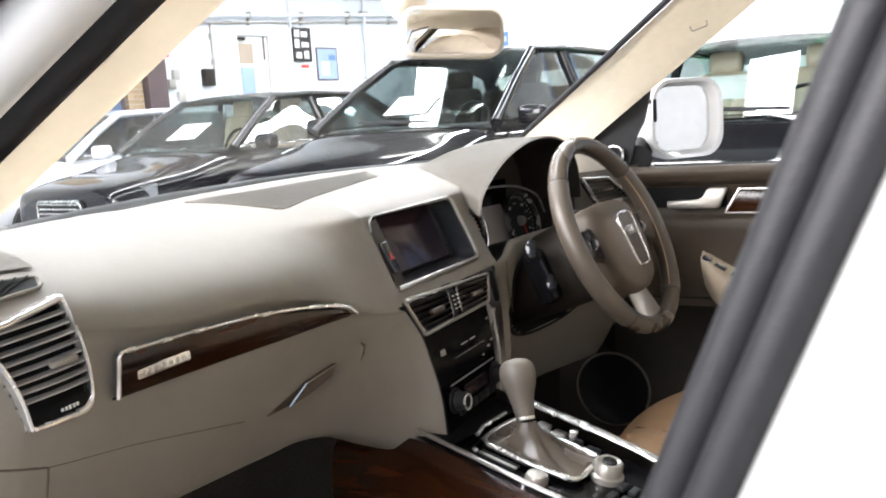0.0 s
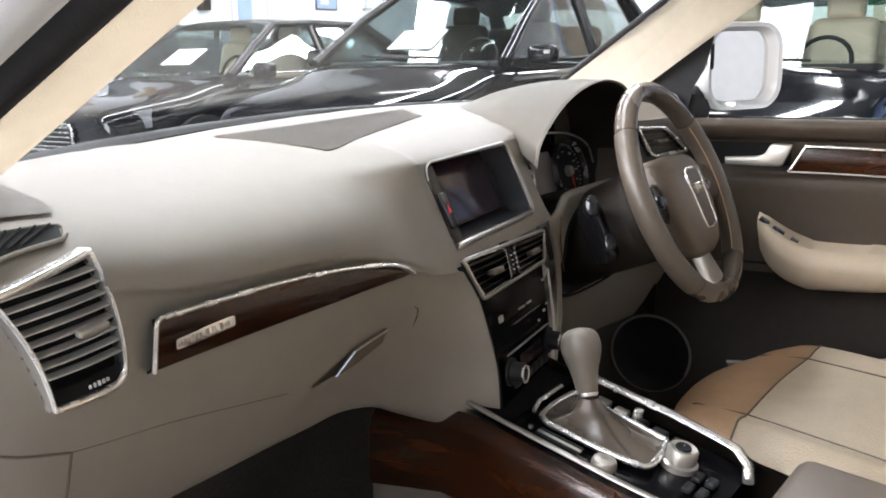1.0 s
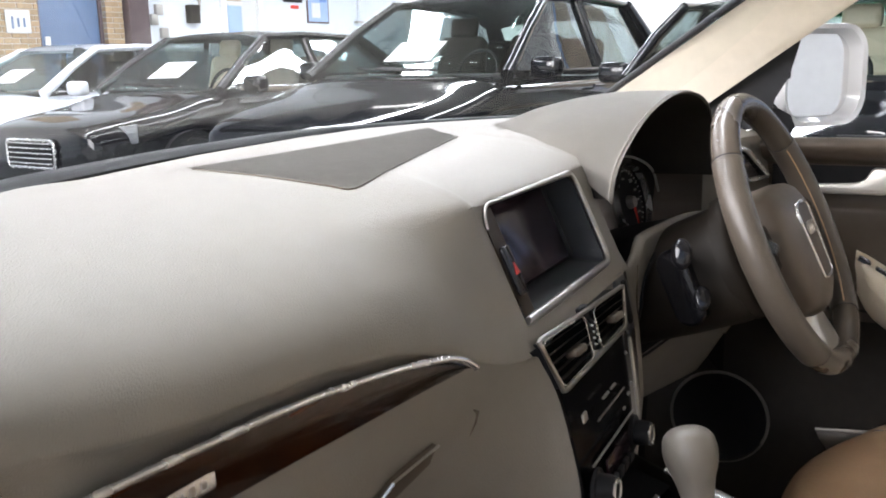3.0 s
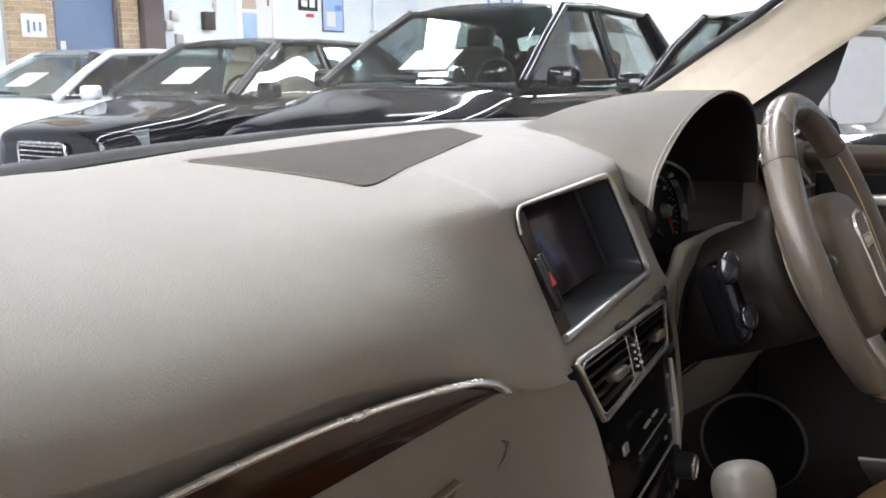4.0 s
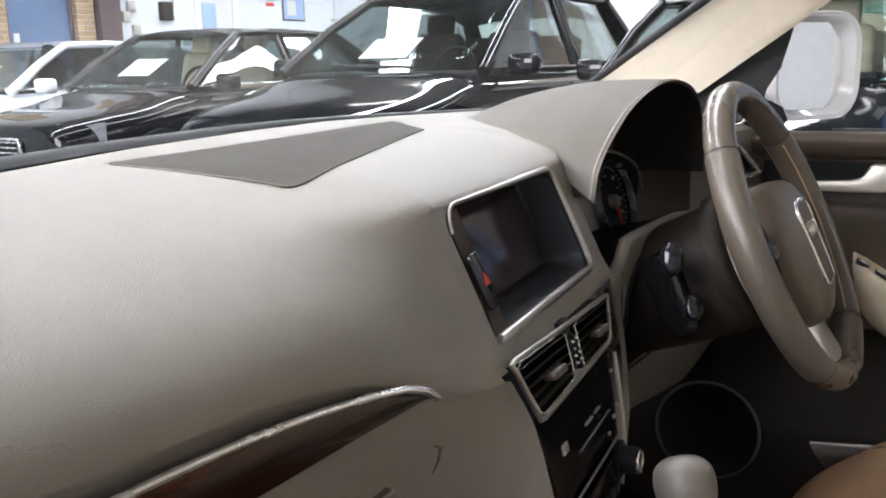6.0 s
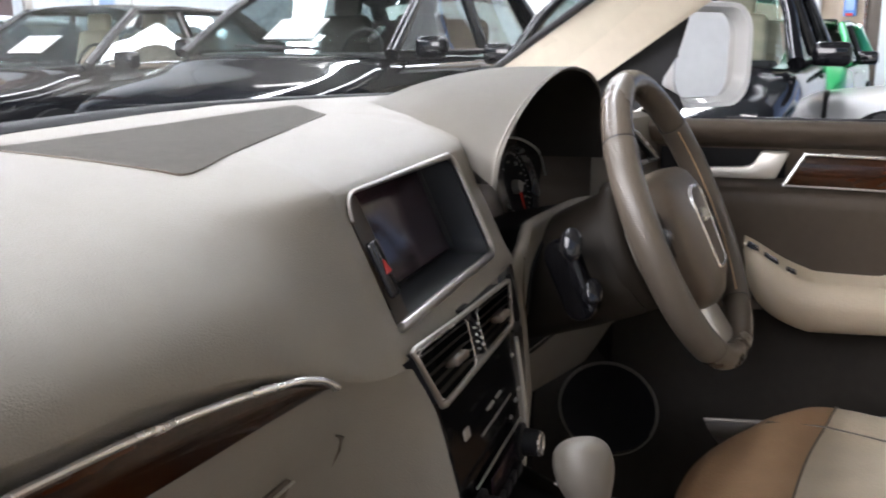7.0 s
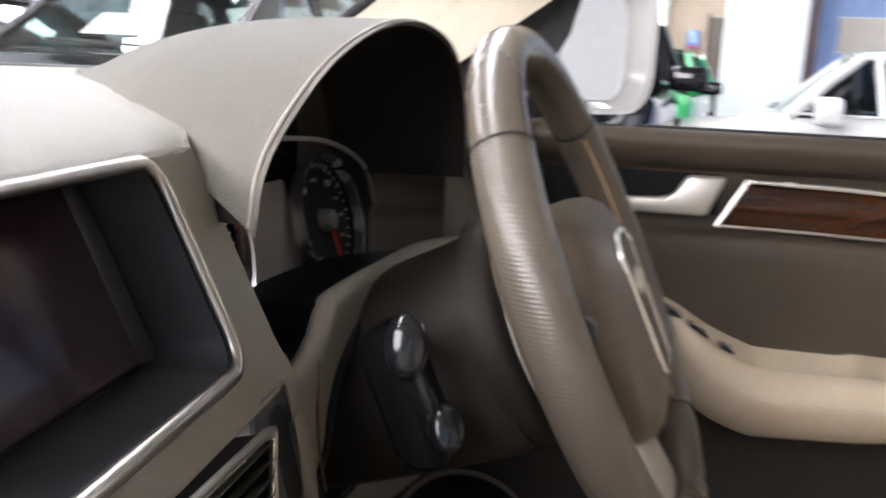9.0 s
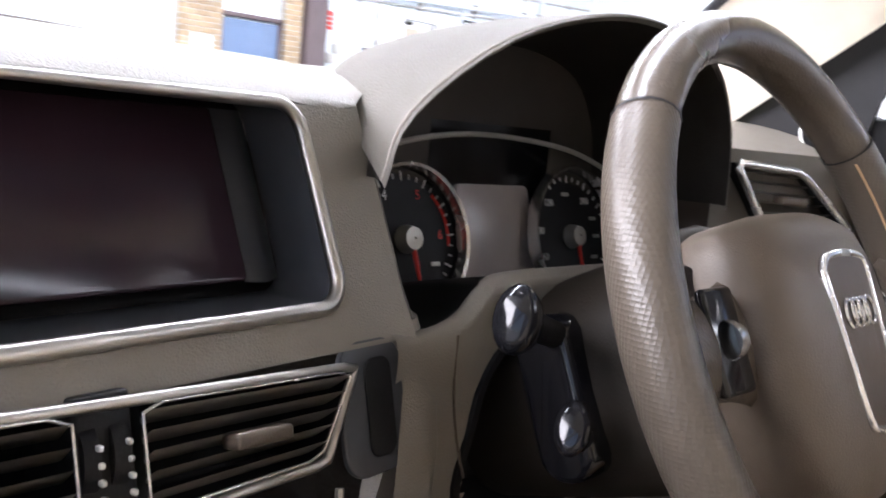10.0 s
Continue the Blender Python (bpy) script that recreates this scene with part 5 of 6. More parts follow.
LIP_Z = [0.962, 0.960, 0.960, 0.966, 0.980, 0.986, 0.987, 0.986, 0.978, 0.972, 0.962, 0.952]
LIP_Y = [0.040, 0.044, 0.050, 0.055, 0.058, 0.060, 0.064, 0.068, 0.066, 0.060, 0.046, 0.036]
rows = [[(x, 0.178, z - 0.030), (x, 0.12, z - 0.016), (x, y + 0.02, z - 0.008), (x, y + 0.006, z - 0.002)] for x, y, z in zip(LIP_X[:9], LIP_Y, LIP_Z)]
part("cluster_foot", sheet(refine(rows, 3, 3), 0.003), M["black"], cl, "black foot of the instrument panel")
for x in (0.390, 0.452):
    pin = frame_of((x, 0.163, 0.950), (1, 0, 0), (0, 0.25, 1))
    stem = part("trip_button", spun([(0.001, 0.026), (0.0034, 0.026), (0.0034, 0.0)], pin, 14), M["black"], cl)
    part("button_cap", spun([(0.001, 0.031), (0.0034, 0.0305), (0.0040, 0.029), (0.0040, 0.026)], pin, 14), M["silver"], stem)

# knee panel below the cluster and outer driver vent
cols = []
for x, y, z in zip(LIP_X, LIP_Y, LIP_Z):
    down = [(0.92, -0.004), (0.88, 0.0), (0.80, 0.03), (0.72, 0.075), (0.66, 0.11)]
    cols.append([(x, y + 0.008, z - 0.003), (x, y + 0.003, z), (x, y - 0.003, z - 0.003), (x, y - 0.006, z - 0.014)] + [(x, y + d, h) for h, d in down])
knee = sheet(refine(cols, 12, 8))
knee_tree = BVHTree.FromBMesh(knee)


def mouth(x, z):
    """Below 1 inside the opening for the steering column."""
    return (abs((x - 0.402) / 0.160) ** 2.5 + abs((z - 0.884) / 0.091) ** 2.5) ** 0.4


def on_knee(x, z, back=0.0):
    p = knee_tree.ray_cast(Vector((x, -0.5, z)), Vector((0, 1, 0)))[0]
    return Vector((x, (p.y if p else 0.055) + back, z))


bmesh.ops.delete(knee, geom=[f for f in knee.faces if mouth(*f.calc_center_median().xz) < 0.965], context="FACES")
part("knee_panel", knee, M["dash"], dash, "greige panel under the steering column", sharp=60)
turn_ = [(0.160 * math.copysign(abs(math.cos(t)) ** 0.8, math.cos(t)), 0.091 * math.copysign(abs(math.sin(t)) ** 0.8, math.sin(t))) for t in np.linspace(0, 2 * math.pi, 48, endpoint=False)]
rows = [[on_knee(0.402 + x * k, 0.884 + z * k, d) for x, z in turn_] for k, d in ((1.025, 0.001), (1.02, -0.003), (0.99, -0.004), (0.965, 0.002), (0.95, 0.03), (0.90, 0.06), (0.5, 0.07))]
part("column_recess", sheet(rows, close_v=True), M["black"], dash, "dark recess round the steering column", sharp=60)
part("panel_seam", tube([(0.218 + 0.02 * k * k, 0.047 + 0.004 * k, 0.955 - 0.09 * k) for k in np.linspace(0, 1, 8)], 0.0009, 5), M["brown"], dash)
part("outer_face", sheet(refine([[(x, y, z) for z in (1.075, 1.03, 0.98, 0.945)] for x, y in ((0.522, 0.085), (0.56, 0.07), (0.64, 0.055), (0.74, 0.045))], 3, 2), 0.004), M["dash"], dash)
vent("outer_vent", ((0.525, 0.070, 1.064), (0.600, 0.052, 1.060), (0.672, 0.035, 1.012), (0.565, 0.058, 1.010)), 6, 18, dash, 0.0035, "chrome framed driver's side air vent")

# ---------------------------------------------------------------- windscreen, pillars
ws = []
for x in np.linspace(-0.72, 0.72, 13):
    yb = base_y(x) + 0.03
    ws.append([(x * (1 - 0.16 * k), yb + 0.02 - 0.80 * k, 1.08 + 0.50 * k) for k in np.linspace(0, 1, 5)])
g_ = part("windscreen", sheet(ws, 0.005), M["windscreen"], None, "clear raked windscreen of the car", kind="structure", category="windscreen")
g_.visible_shadow = False
part("screen_seal", tube([(x, base_y(x) + 0.028, 1.099) for x in np.linspace(-0.72, 0.74, 30)], 0.009, 8, flat=1.6), M["rubber"], None, "black rubber seal along the windscreen foot", kind="structure", category="seal")
cowl = [[(x, base_y(x) + d, 1.045 - 0.10 * d) for d in (0.03, 0.12, 0.25)] for x in np.linspace(-0.8, 0.8, 15)]
part("cowl_panel", sheet(cowl, 0.01), M["black"], None, "black plastic scuttle in front of the windscreen", kind="structure", category="cowl")
bon = [[(x * (1 - 0.05 * k), base_y(x) * (1 - k) + 0.27 + 1.1 * k, 1.02 - 0.15 * k - 0.06 * k * k - 0.04 * x * x) for k in np.linspace(0, 1, 7)] for x in np.linspace(-0.85, 0.85, 13)]
part("bonnet", sheet(bon, 0.01), M["white_paint"], None, "white painted bonnet of the car", kind="structure", category="bonnet")


def band(name, l1, l2, mat, label, bulge, category="pillar", k0=-0.5, k1=2.2, n=9):
    """A trim band swept between two sloping edge lines, each from its low to its high point."""
    a0, a1, b0, b1 = [Vector(p) for p in (*l1, *l2)]
    out = Vector(bulge)
    rows = []
    for k in np.linspace(k0, k1, n):
        a, b = a0.lerp(a1, k), b0.lerp(b1, k)
        rows.append([a.lerp(b, v) + out * math.sin(math.pi * v) for v in np.linspace(0, 1, 7)])
    return part(name, sheet(rows, 0.008), mat, None, label, kind="structure", category=category, sharp=60)


band("pillar_right", ((0.745, 0.352, 1.13), (0.585, -0.025, 1.33)), ((0.70, 0.142, 1.13), (0.69, -0.15, 1.33)), M["lining"], "cream fabric windscreen pillar on the driver's side", (-0.009, -0.006, 0.0), k0=-0.3, k1=1.7)
band("pillar_left", ((-0.66, -0.098, 1.156), (-0.60, -0.298, 1.285)), ((-0.70, -0.193, 1.202), (-0.64, -0.286 - 0.10, 1.33)), M["lining"], "cream fabric windscreen pillar on the passenger's side", (0.014, -0.014, 0), k0=-0.9, k1=2.0)


def slope_bar(name, p, q, r, mat, label, k0=-1.0, k1=2.2, flat=1.0, category="seal"):
    a, b = Vector(p), Vector(q)
    return part(name, tube([a.lerp(b, k) for k in np.linspace(k0, k1, 8)], r, 10, flat=flat), mat, None, label, kind="structure", category=category)


slope_bar("screen_edge_right", (0.752, 0.362, 1.133), (0.592, -0.015, 1.335), 0.006, M["rubber"], "black windscreen edge seal", -0.2, 1.7)
slope_bar("door_seal_left", (-0.712, -0.205, 1.212), (-0.652, -0.40, 1.338), 0.017, M["rubber"], "black rubber door seal on the pillar")
slope_bar("pillar_paint_left", (-0.742, -0.235, 1.232), (-0.682, -0.43, 1.358), 0.024, M["white_paint"], "white painted outer pillar of the car", category="pillar")
slope_bar("gutter_left", (-0.768, -0.26, 1.255), (-0.708, -0.455, 1.381), 0.013, M["rubber"], "dark gutter seal along the pillar")
# rear door post on the passenger's side
bp = [Vector((-0.70, -0.629 - (z - 1.07) * 0.41, z)) for z in np.linspace(0.45, 1.55, 9)]
part("post_seal", tube([p + Vector((-0.004, -0.010, 0)) for p in bp], 0.009, 10), M["rubber"], None, "grey-black rubber seal on the door post", kind="structure", category="seal")
part("post_seal", tube([p + Vector((-0.014, -0.026, 0)) for p in bp], 0.009, 10), M["rubber"], None, "grey-black rubber seal on the door post", kind="structure", category="seal")
rows = [[p + Vector((-0.016, -0.033, 0)), p + Vector((-0.05, -0.05, 0)), p + Vector((-0.08, -0.14, 0)), p + Vector((-0.09, -0.30, 0))] for p in bp]
part("door_post", sheet(refine(rows, 2, 3), 0.01), M["white_paint"], None, "white painted door post of the car", kind="structure", category="pillar")
rows = [[p + Vector((0.0, 0.0, 0)), p + Vector((0.012, -0.05, 0)), p + Vector((0.012, -0.16, 0))] for p in bp]
part("post_lining", sheet(rows, 0.008), M["lining"], None, "cream lining of the door post", kind="structure", category="pillar")
# roof lining and grab handle over the driver's door
rf = [[(x, y, 1.575 + 0.03 * (0 if y > -0.45 else 1) - 0.13 * (abs(x) / 0.62) ** 4) for x in np.linspace(-0.62, 0.62, 11)] for y in (-0.27, -0.40, -0.8, -1.3, -1.9)]
part("roof_lining", sheet(rf, 0.02), M["lining"], None, "cream fabric roof lining of the car", kind="structure", category="ceiling")
part("rear_bulkhead", sheet([[(x, y, z) for y, z in ((-1.7, 0.42), (-1.75, 1.05), (-1.9, 1.6))] for x in (-0.8, 0.8)], 0.02), M["cream"], None, "cream rear seat back closing the cabin", kind="structure", category="panel")

# rear-view mirror
RV = frame_of((0.0, -0.035, 1.313), (0.72, -0.69, -0.06), (0, 0.05, 1))
rv = thing("rear_view_mirror", "cream-backed frameless-look rear-view mirror on the windscreen", "mirror", (0, -0.02, 1.315))
part("mirror_housing", prism(rounded(0.140, 0.066, 0.02), 0.03, RV @ Matrix.Translation((0, 0, -0.03)), 0.004), M["lining"], rv)
part("mirror_glass", prism(rounded(0.130, 0.057, 0.016), 0.002, RV @ Matrix.Translation((0, 0, 0.0)), 0.0005), M["mirror"], rv)
part("mirror_foot", tube([RV @ Vector((-0.05, 0.03, -0.03)), RV @ Vector((-0.06, 0.05, -0.06)), RV @ Vector((-0.06, 0.12, -0.12))], [0.022, 0.03, 0.035], 10), M["lining"], rv)

# ---------------------------------------------------------------- driver's door
DR, DN, DP = Vector((0.18, -0.984, 0)), Vector((-0.984, -0.18, 0)), Vector((0.75, -0.095, 0))


def D(s, z, n=0.0):
    """A point of the driver's door: s rearwards, z up, n towards the cabin."""
    return DP + DR * s + DN * n + Vector((0, 0, z))


door = thing("driver_door", "driver's door lined in brown and cream leather with burl strip", "door", D(0.1, 0.5))
SS = (-0.34, -0.2, -0.05, 0.1, 0.25, 0.4, 0.55)
prof = [(1.030, -0.004), (1.040, 0.018), (1.058, 0.030), (1.068, 0.024), (1.071, 0.006), (1.066, -0.03)]
part("door_top", sheet(refine([[D(s, z, n) for z, n in prof] for s in SS], 2, 3), 0.004), M["brown"], door, "brown padded top of the door", sharp=60)
prof = [(1.032, -0.003), (1.0, -0.012), (0.97, -0.010), (0.955, 0.0), (0.90, -0.004), (0.84, -0.006), (0.78, -0.004)]
part("door_panel", sheet(refine([[D(s, z, n) for z, n in prof] for s in SS], 2, 3), 0.004), M["brown"], door, "brown leather middle of the door", sharp=60)
prof = [(0.80, -0.002), (0.74, -0.03), (0.66, -0.02), (0.60, 0.0), (0.50, 0.01), (0.42, 0.01)]
part("door_pocket", sheet(refine([[D(s, z, n) for z, n in prof] for s in SS], 2, 3), 0.004), M["dark_trim"], door, "dark brown lower door with a pocket", sharp=60)
st_ = [(-0.06, 0.604), (0.08, 0.618), (0.2, 0.642), (0.286, 0.671), (0.345, 0.71), (0.39, 0.757), (0.42, 0.81), (0.44, 0.86)]
rows = [[D(s, z, 0.030), D(s + 0.006, z - 0.014, 0.036), D(s + 0.016, z - 0.03, 0.030), D(s + 0.03, z - 0.07, 0.01), D(s + 0.05, z - 0.2, 0.005)] for s, z in st_]
part("pocket_lip", sheet(refine(rows, 4, 2), 0.004), M["knob"], door, "grey-brown lip of the door pocket", sharp=60)
part("lip_strip", tube([D(s, z, 0.033) for s, z in crom(st_, 3)], 0.0032, 8), M["silver"], door, "silver strip on the pocket's lip")
# burl strip
tops, bots = [(0.055, 1.023), (0.15, 1.021), (0.224, 1.017), (0.31, 1.010), (0.371, 1.001), (0.40, 0.993), (0.42, 0.98)], [(0.028, 0.975), (0.12, 0.974), (0.229, 0.971), (0.31, 0.968), (0.37, 0.966), (0.40, 0.965), (0.424, 0.966)]
rows = [[D(a[0] * (1 - v) + b[0] * v, a[1] * (1 - v) + b[1] * v, 0.004 + 0.006 * math.sin(math.pi * v)) for v in np.linspace(0, 1, 6)] for a, b in zip(tops, bots)]
dw = part("wood_strip", sheet(refine(rows, 3, 1), 0.004), M["wood"], door, "glossy dark burl wood strip")
part("chrome_rim", tube([D(s, z, 0.0105) for s, z in [bots[0]] + [tuple(q) for q in crom(tops, 3)]], 0.0028, 12), M["chrome"], dw, "satin chrome rim")
part("chrome_rim", tube([D(s, z, 0.004) for s, z in bots], 0.002, 8), M["steel"], dw)
# inner handle in its dark bowl
part("handle_bowl", sheet(refine([[D(s, z, -0.002) for z in (1.027, 1.0, 0.985)] for s in (-0.15, -0.08, 0.0, 0.03)], 2, 2), 0.004), M["black"], door)
part("inner_handle", prism([(-0.085, -0.012), (-0.082, -0.015), (0.013, -0.015), (0.018, -0.012), (0.033, 0.023), (0.031, 0.026), (-0.001, 0.026), (-0.006, 0.023), (-0.014, 0.009), (-0.019, 0.005), (-0.030, 0.002), (-0.085, -0.001)], 0.012, frame_of(D(0.0, 1.0, 0.006), DR, (0, 0, 1)), 0.003), M["silver"], door, "brushed silver inner door handle")
# arm rest
at = [(-0.02, 0.897), (0.0, 0.887), (0.035, 0.866), (0.07, 0.852), (0.09, 0.850), (0.165, 0.849), (0.19, 0.849), (0.30, 0.842), (0.385, 0.833), (0.41, 0.825)]
ab = [(-0.015, 0.83), (0.005, 0.80), (0.035, 0.780), (0.07, 0.768), (0.09, 0.767), (0.165, 0.770), (0.19, 0.772), (0.30, 0.783), (0.385, 0.798), (0.41, 0.812)]
rows = []
for k, (a, b) in enumerate(zip(at, ab)):
    w = (0.02, 0.045, 0.066, 0.075, 0.076, 0.076, 0.076, 0.07, 0.055, 0.01)[k]
    dip = 0.017 if k in (4, 5) else 0.002 if k in (3, 6) else 0.0  # hollow of the pull cup
    rows.append([D(a[0], a[1], -0.01), D(a[0], a[1] - 0.003 - dip * 0.7, w * 0.12), D(a[0], a[1] - 0.008 - dip, w * 0.48), D(a[0], a[1] - 0.007, w * 0.68), D(a[0], a[1] - 0.010, w * 0.86), D(a[0], a[1] - 0.022, w),
                 D((a[0] + b[0]) / 2, (a[1] + b[1]) / 2, w + 0.004), D(b[0], b[1] + 0.01, w * 0.85), D(b[0], b[1], w * 0.45), D(b[0], b[1] + 0.02, -0.01)])
arm_bm = sheet(refine(rows, 4, 3), 0.003)
arm_tree = BVHTree.FromBMesh(arm_bm)
arm = part("arm_rest", arm_bm, M["cream"], door, "cream leather arm rest with window switches", sharp=60)
for s, n, l in ((-0.008, 0.020, 0.020), (0.018, 0.026, 0.024), (0.047, 0.032, 0.015)):
    top = [arm_tree.ray_cast(D(s + d, 1.0, n + e), Vector((0, 0, -1)))[0] for d, e in ((-0.006, 0), (0.006, 0), (0, 0.006))]
    sw = frame_of((top[0] + top[1]) / 2 - Vector((0, 0, 0.002)), top[1] - top[0], -DN)
    b_ = part("window_switch", prism(rounded(l, 0.024, 0.003), 0.005, sw, 0.0015), M["gloss"], arm, "black window switch")
    part("switch_edge", box((l * 0.7, 0.003, 0.001), sw @ Matrix.Translation((0, 0.004, 0.0055))), M["chrome"], b_)
# speaker in the door's foot
sp = frame_of(D(-0.214, 0.592, 0.012), -DR, (0, 0, 1))
ds_ = part("door_speaker", spun([(0.001, 0.004), (0.04, 0.005), (0.075, 0.003), (0.078, 0.0)], sp, 36), M["black"], door, "round black door speaker with a dark ring")
part("speaker_ring", spun([(0.077, 0.0), (0.078, 0.006), (0.081, 0.006), (0.083, 0.0)], sp, 40), M["dash"], ds_)
# sail panel with its tweeter
tri3 = [(-0.33, 1.06), (-0.17, 1.06), (-0.153, 1.13), (-0.135, 1.161), (-0.121, 1.215), (-0.119, 1.24), (-0.25, 1.15), (-0.33, 1.11)]
sailm = frame_of(D(0, 0, -0.012), -DR, (0, 0, 1))
si = sailm.inverted()
sail = part("sail_panel", prism([((si @ D(s, z, 0.02)).x, (si @ D(s, z, 0.02)).y) for s, z in tri3], 0.012, sailm, 0.004), M["black"], door, "black triangular panel behind the mirror")
tw2 = frame_of(D(-0.195, 1.097, 0.004), -DR, (0, 0, 1))
part("tweeter_ring", ring_bar([(0.0185 * math.cos(a), 0.0185 * math.sin(a)) for a in np.linspace(0, 6.283, 28, endpoint=False)], tw2, 0.0028, 8), M["chrome"], sail, "chrome ring of the tweeter")
part("tweeter_face", spun([(0.001, 0.002), (0.012, 0.001), (0.017, -0.003)], tw2, 24), M["black"], sail)
part("window_seal", tube([D(s, 1.068, -0.012) for s in (-0.06, 0.2, 0.58)], 0.006, 6), M["rubber"], door)

# outer mirror
mm = frame_of((0.967, 0.042, 1.160), (0.89, -0.45, 0), (0, 0, 1))
om = thing("door_mirror", "white painted door mirror with its glass facing back", "mirror", (0.9, 0.0, 1.08))
hs = rounded(0.205, 0.180, 0.055, 6)
rows = [[mm @ Vector((x * k, y * k, d)) for x, y in hs] for k, d in ((0.93, 0.004), (0.985, 0.006), (1.0, -0.005), (0.97, -0.04), (0.82, -0.075), (0.5, -0.095), (0.02, -0.10))]
part("mirror_shell", sheet(rows, close_v=True), M["white_paint"], om, "white painted mirror shell", sharp=60)
part("mirror_well", sheet([[mm @ Vector((x * k, y * k, d)) for x, y in hs] for k, d in ((0.96, 0.004), (0.90, 0.003), (0.80, -0.022), (0.01, -0.024))], close_v=True), M["white_paint"], om, "deep white inner ring")
part("mirror_glass", prism([(x * 0.80, y * 0.80) for x, y in hs], 0.002, mm @ Matrix.Translation((0, 0, -0.020))), M["mirror"], om)
part("mirror_foot", tube([mm @ Vector((-0.08, -0.05, -0.04)), mm @ Vector((-0.13, -0.075, -0.03)), D(-0.16, 1.085, -0.02)], [0.022, 0.024, 0.03], 10, flat=1.3), M["black"], om)
part("indicator", box((0.016, 0.055, 0.02), mm @ Matrix.Translation((-0.094, 0.022, -0.004)), 0.006), M["black"], om)

# ---------------------------------------------------------------- steering wheel and column
WM = pose(0.383, -0.071, 0.986, 90 - 24.5, 0, 4.0)
HUB = WM @ Matrix.Translation((-0.003, -0.016, 0))
RIM = 0.1655
wheel = thing("steering_wheel", "leather steering wheel with perforated grips and a shield-shaped hub", "steering wheel", m=WM)


def rim_arc(a0, a1, n=24, grow=0.0):
    bm = bmesh.new()
    rows = []
    for a in np.linspace(a0, a1, n):
        c = Vector((math.cos(radians(a)), math.sin(radians(a)), 0))
        rows.append([WM @ (c * (RIM + (0.0145 + grow) * math.cos(t)) + Vector((0, 0, (0.017 + grow) * math.sin(t)))) for t in np.linspace(0, 2 * math.pi, 18, endpoint=False)])
    return sheet(rows, close_v=True, bm=bm)


part("rim_top", rim_arc(39, 141), M["rim"], wheel, "smooth worn leather top of the rim")
part("rim_bottom", rim_arc(233, 307), M["rim"], wheel, "smooth leather foot of the rim")
part("rim_grip", rim_arc(141, 233, 20, 0.0006), M["perforated"], wheel, "perforated leather grip")
part("rim_grip", rim_arc(-53, 39, 20, 0.0006), M["perforated"], wheel, "perforated leather grip")
for a in (39, 141, 233, 307):
    part("rim_seam", rim_arc(a - 0.25, a + 0.25, 2, 0.0012), M["black"], wheel)
for a0, a1 in ((143, 231), (-51, 37)):
    part("stitching", tube([WM @ Vector(((RIM - 0.0148) * math.cos(radians(a)), (RIM - 0.0148) * math.sin(radians(a)), 0.006)) for a in np.linspace(a0, a1, 22)], 0.0009, 5), M["tan"], wheel)

# hub: a domed shield
hub_o = [(-0.078, 0.045), (-0.070, 0.064), (-0.045, 0.073), (0, 0.076), (0.045, 0.073), (0.070, 0.064), (0.078, 0.045), (0.080, 0.0), (0.070, -0.045), (0.052, -0.075), (0.025, -0.088), (0, -0.090), (-0.025, -0.088), (-0.052, -0.075), (-0.070, -0.045), (-0.080, 0.0)]
hub_o = [tuple(p) for p in crom(hub_o + [hub_o[0]], 3)[:-1]]
rows = [[HUB @ Vector((x * k, (y + 0.006) * k - 0.006, d)) for x, y in hub_o] for k, d in ((0.94, -0.045), (1.0, -0.03), (1.0, -0.006), (0.97, 0.006), (0.90, 0.013), (0.7, 0.021), (0.4, 0.025), (0.02, 0.026))]
hub = part("hub_pad", sheet(rows, close_v=True), M["brown"], wheel, "brown leather-grain airbag cover", sharp=60)
# spokes
for s in (1, -1):
    rows = []
    for k in np.linspace(0, 1, 7):
        x = s * (0.07 + (RIM - 0.012 - 0.07) * k)
        h, zc = 0.046 - 0.012 * math.sin(math.pi * k), -0.010 + 0.004 * k
        rows.append([HUB @ Vector((x, 0.010 + h * math.cos(t) * 0.75, zc + 0.010 * math.sin(t))) for t in np.linspace(0, 2 * math.pi, 14, endpoint=False)])
    sp_ = part("side_spoke", sheet(rows, close_v=True), M["rim"], wheel, "brown side spoke with a silver thumb wheel")
    part("thumb_wheel", spun([(0.001, 0.006), (0.009, 0.006), (0.010, 0.003), (0.010, -0.004)], HUB @ pose(s * 0.102, 0.012, 0.0, 0, 90, 0), 18), M["chrome"], sp_)
    part("switch_plate", box((0.030, 0.052, 0.006), HUB @ Matrix.Translation((s * 0.102, 0.012, -0.001)), 0.0025), M["gloss"], sp_)
rows = []
for k in np.linspace(0, 1, 7):
    y = -0.085 - (RIM - 0.008 - 0.085) * k
    h = 0.030 + 0.016 * k
    rows.append([WM @ Vector((h * math.cos(t), y, -0.014 + 0.008 * k + 0.008 * math.sin(t))) for t in np.linspace(0, 2 * math.pi, 14, endpoint=False)])
part("lower_spoke", sheet(rows, close_v=True), M["silver"], wheel, "silver-beige lower spoke")
# badge shield: chrome rim round a plain plate
sh = [(-0.030, 0.036), (-0.022, 0.043), (0, 0.045), (0.022, 0.043), (0.030, 0.036), (0.027, 0.0), (0.023, -0.040), (0.017, -0.048), (0, -0.050), (-0.017, -0.048), (-0.023, -0.040), (-0.027, 0.0)]
sh = [tuple(p) for p in crom(sh + [sh[0]], 3)[:-1]]
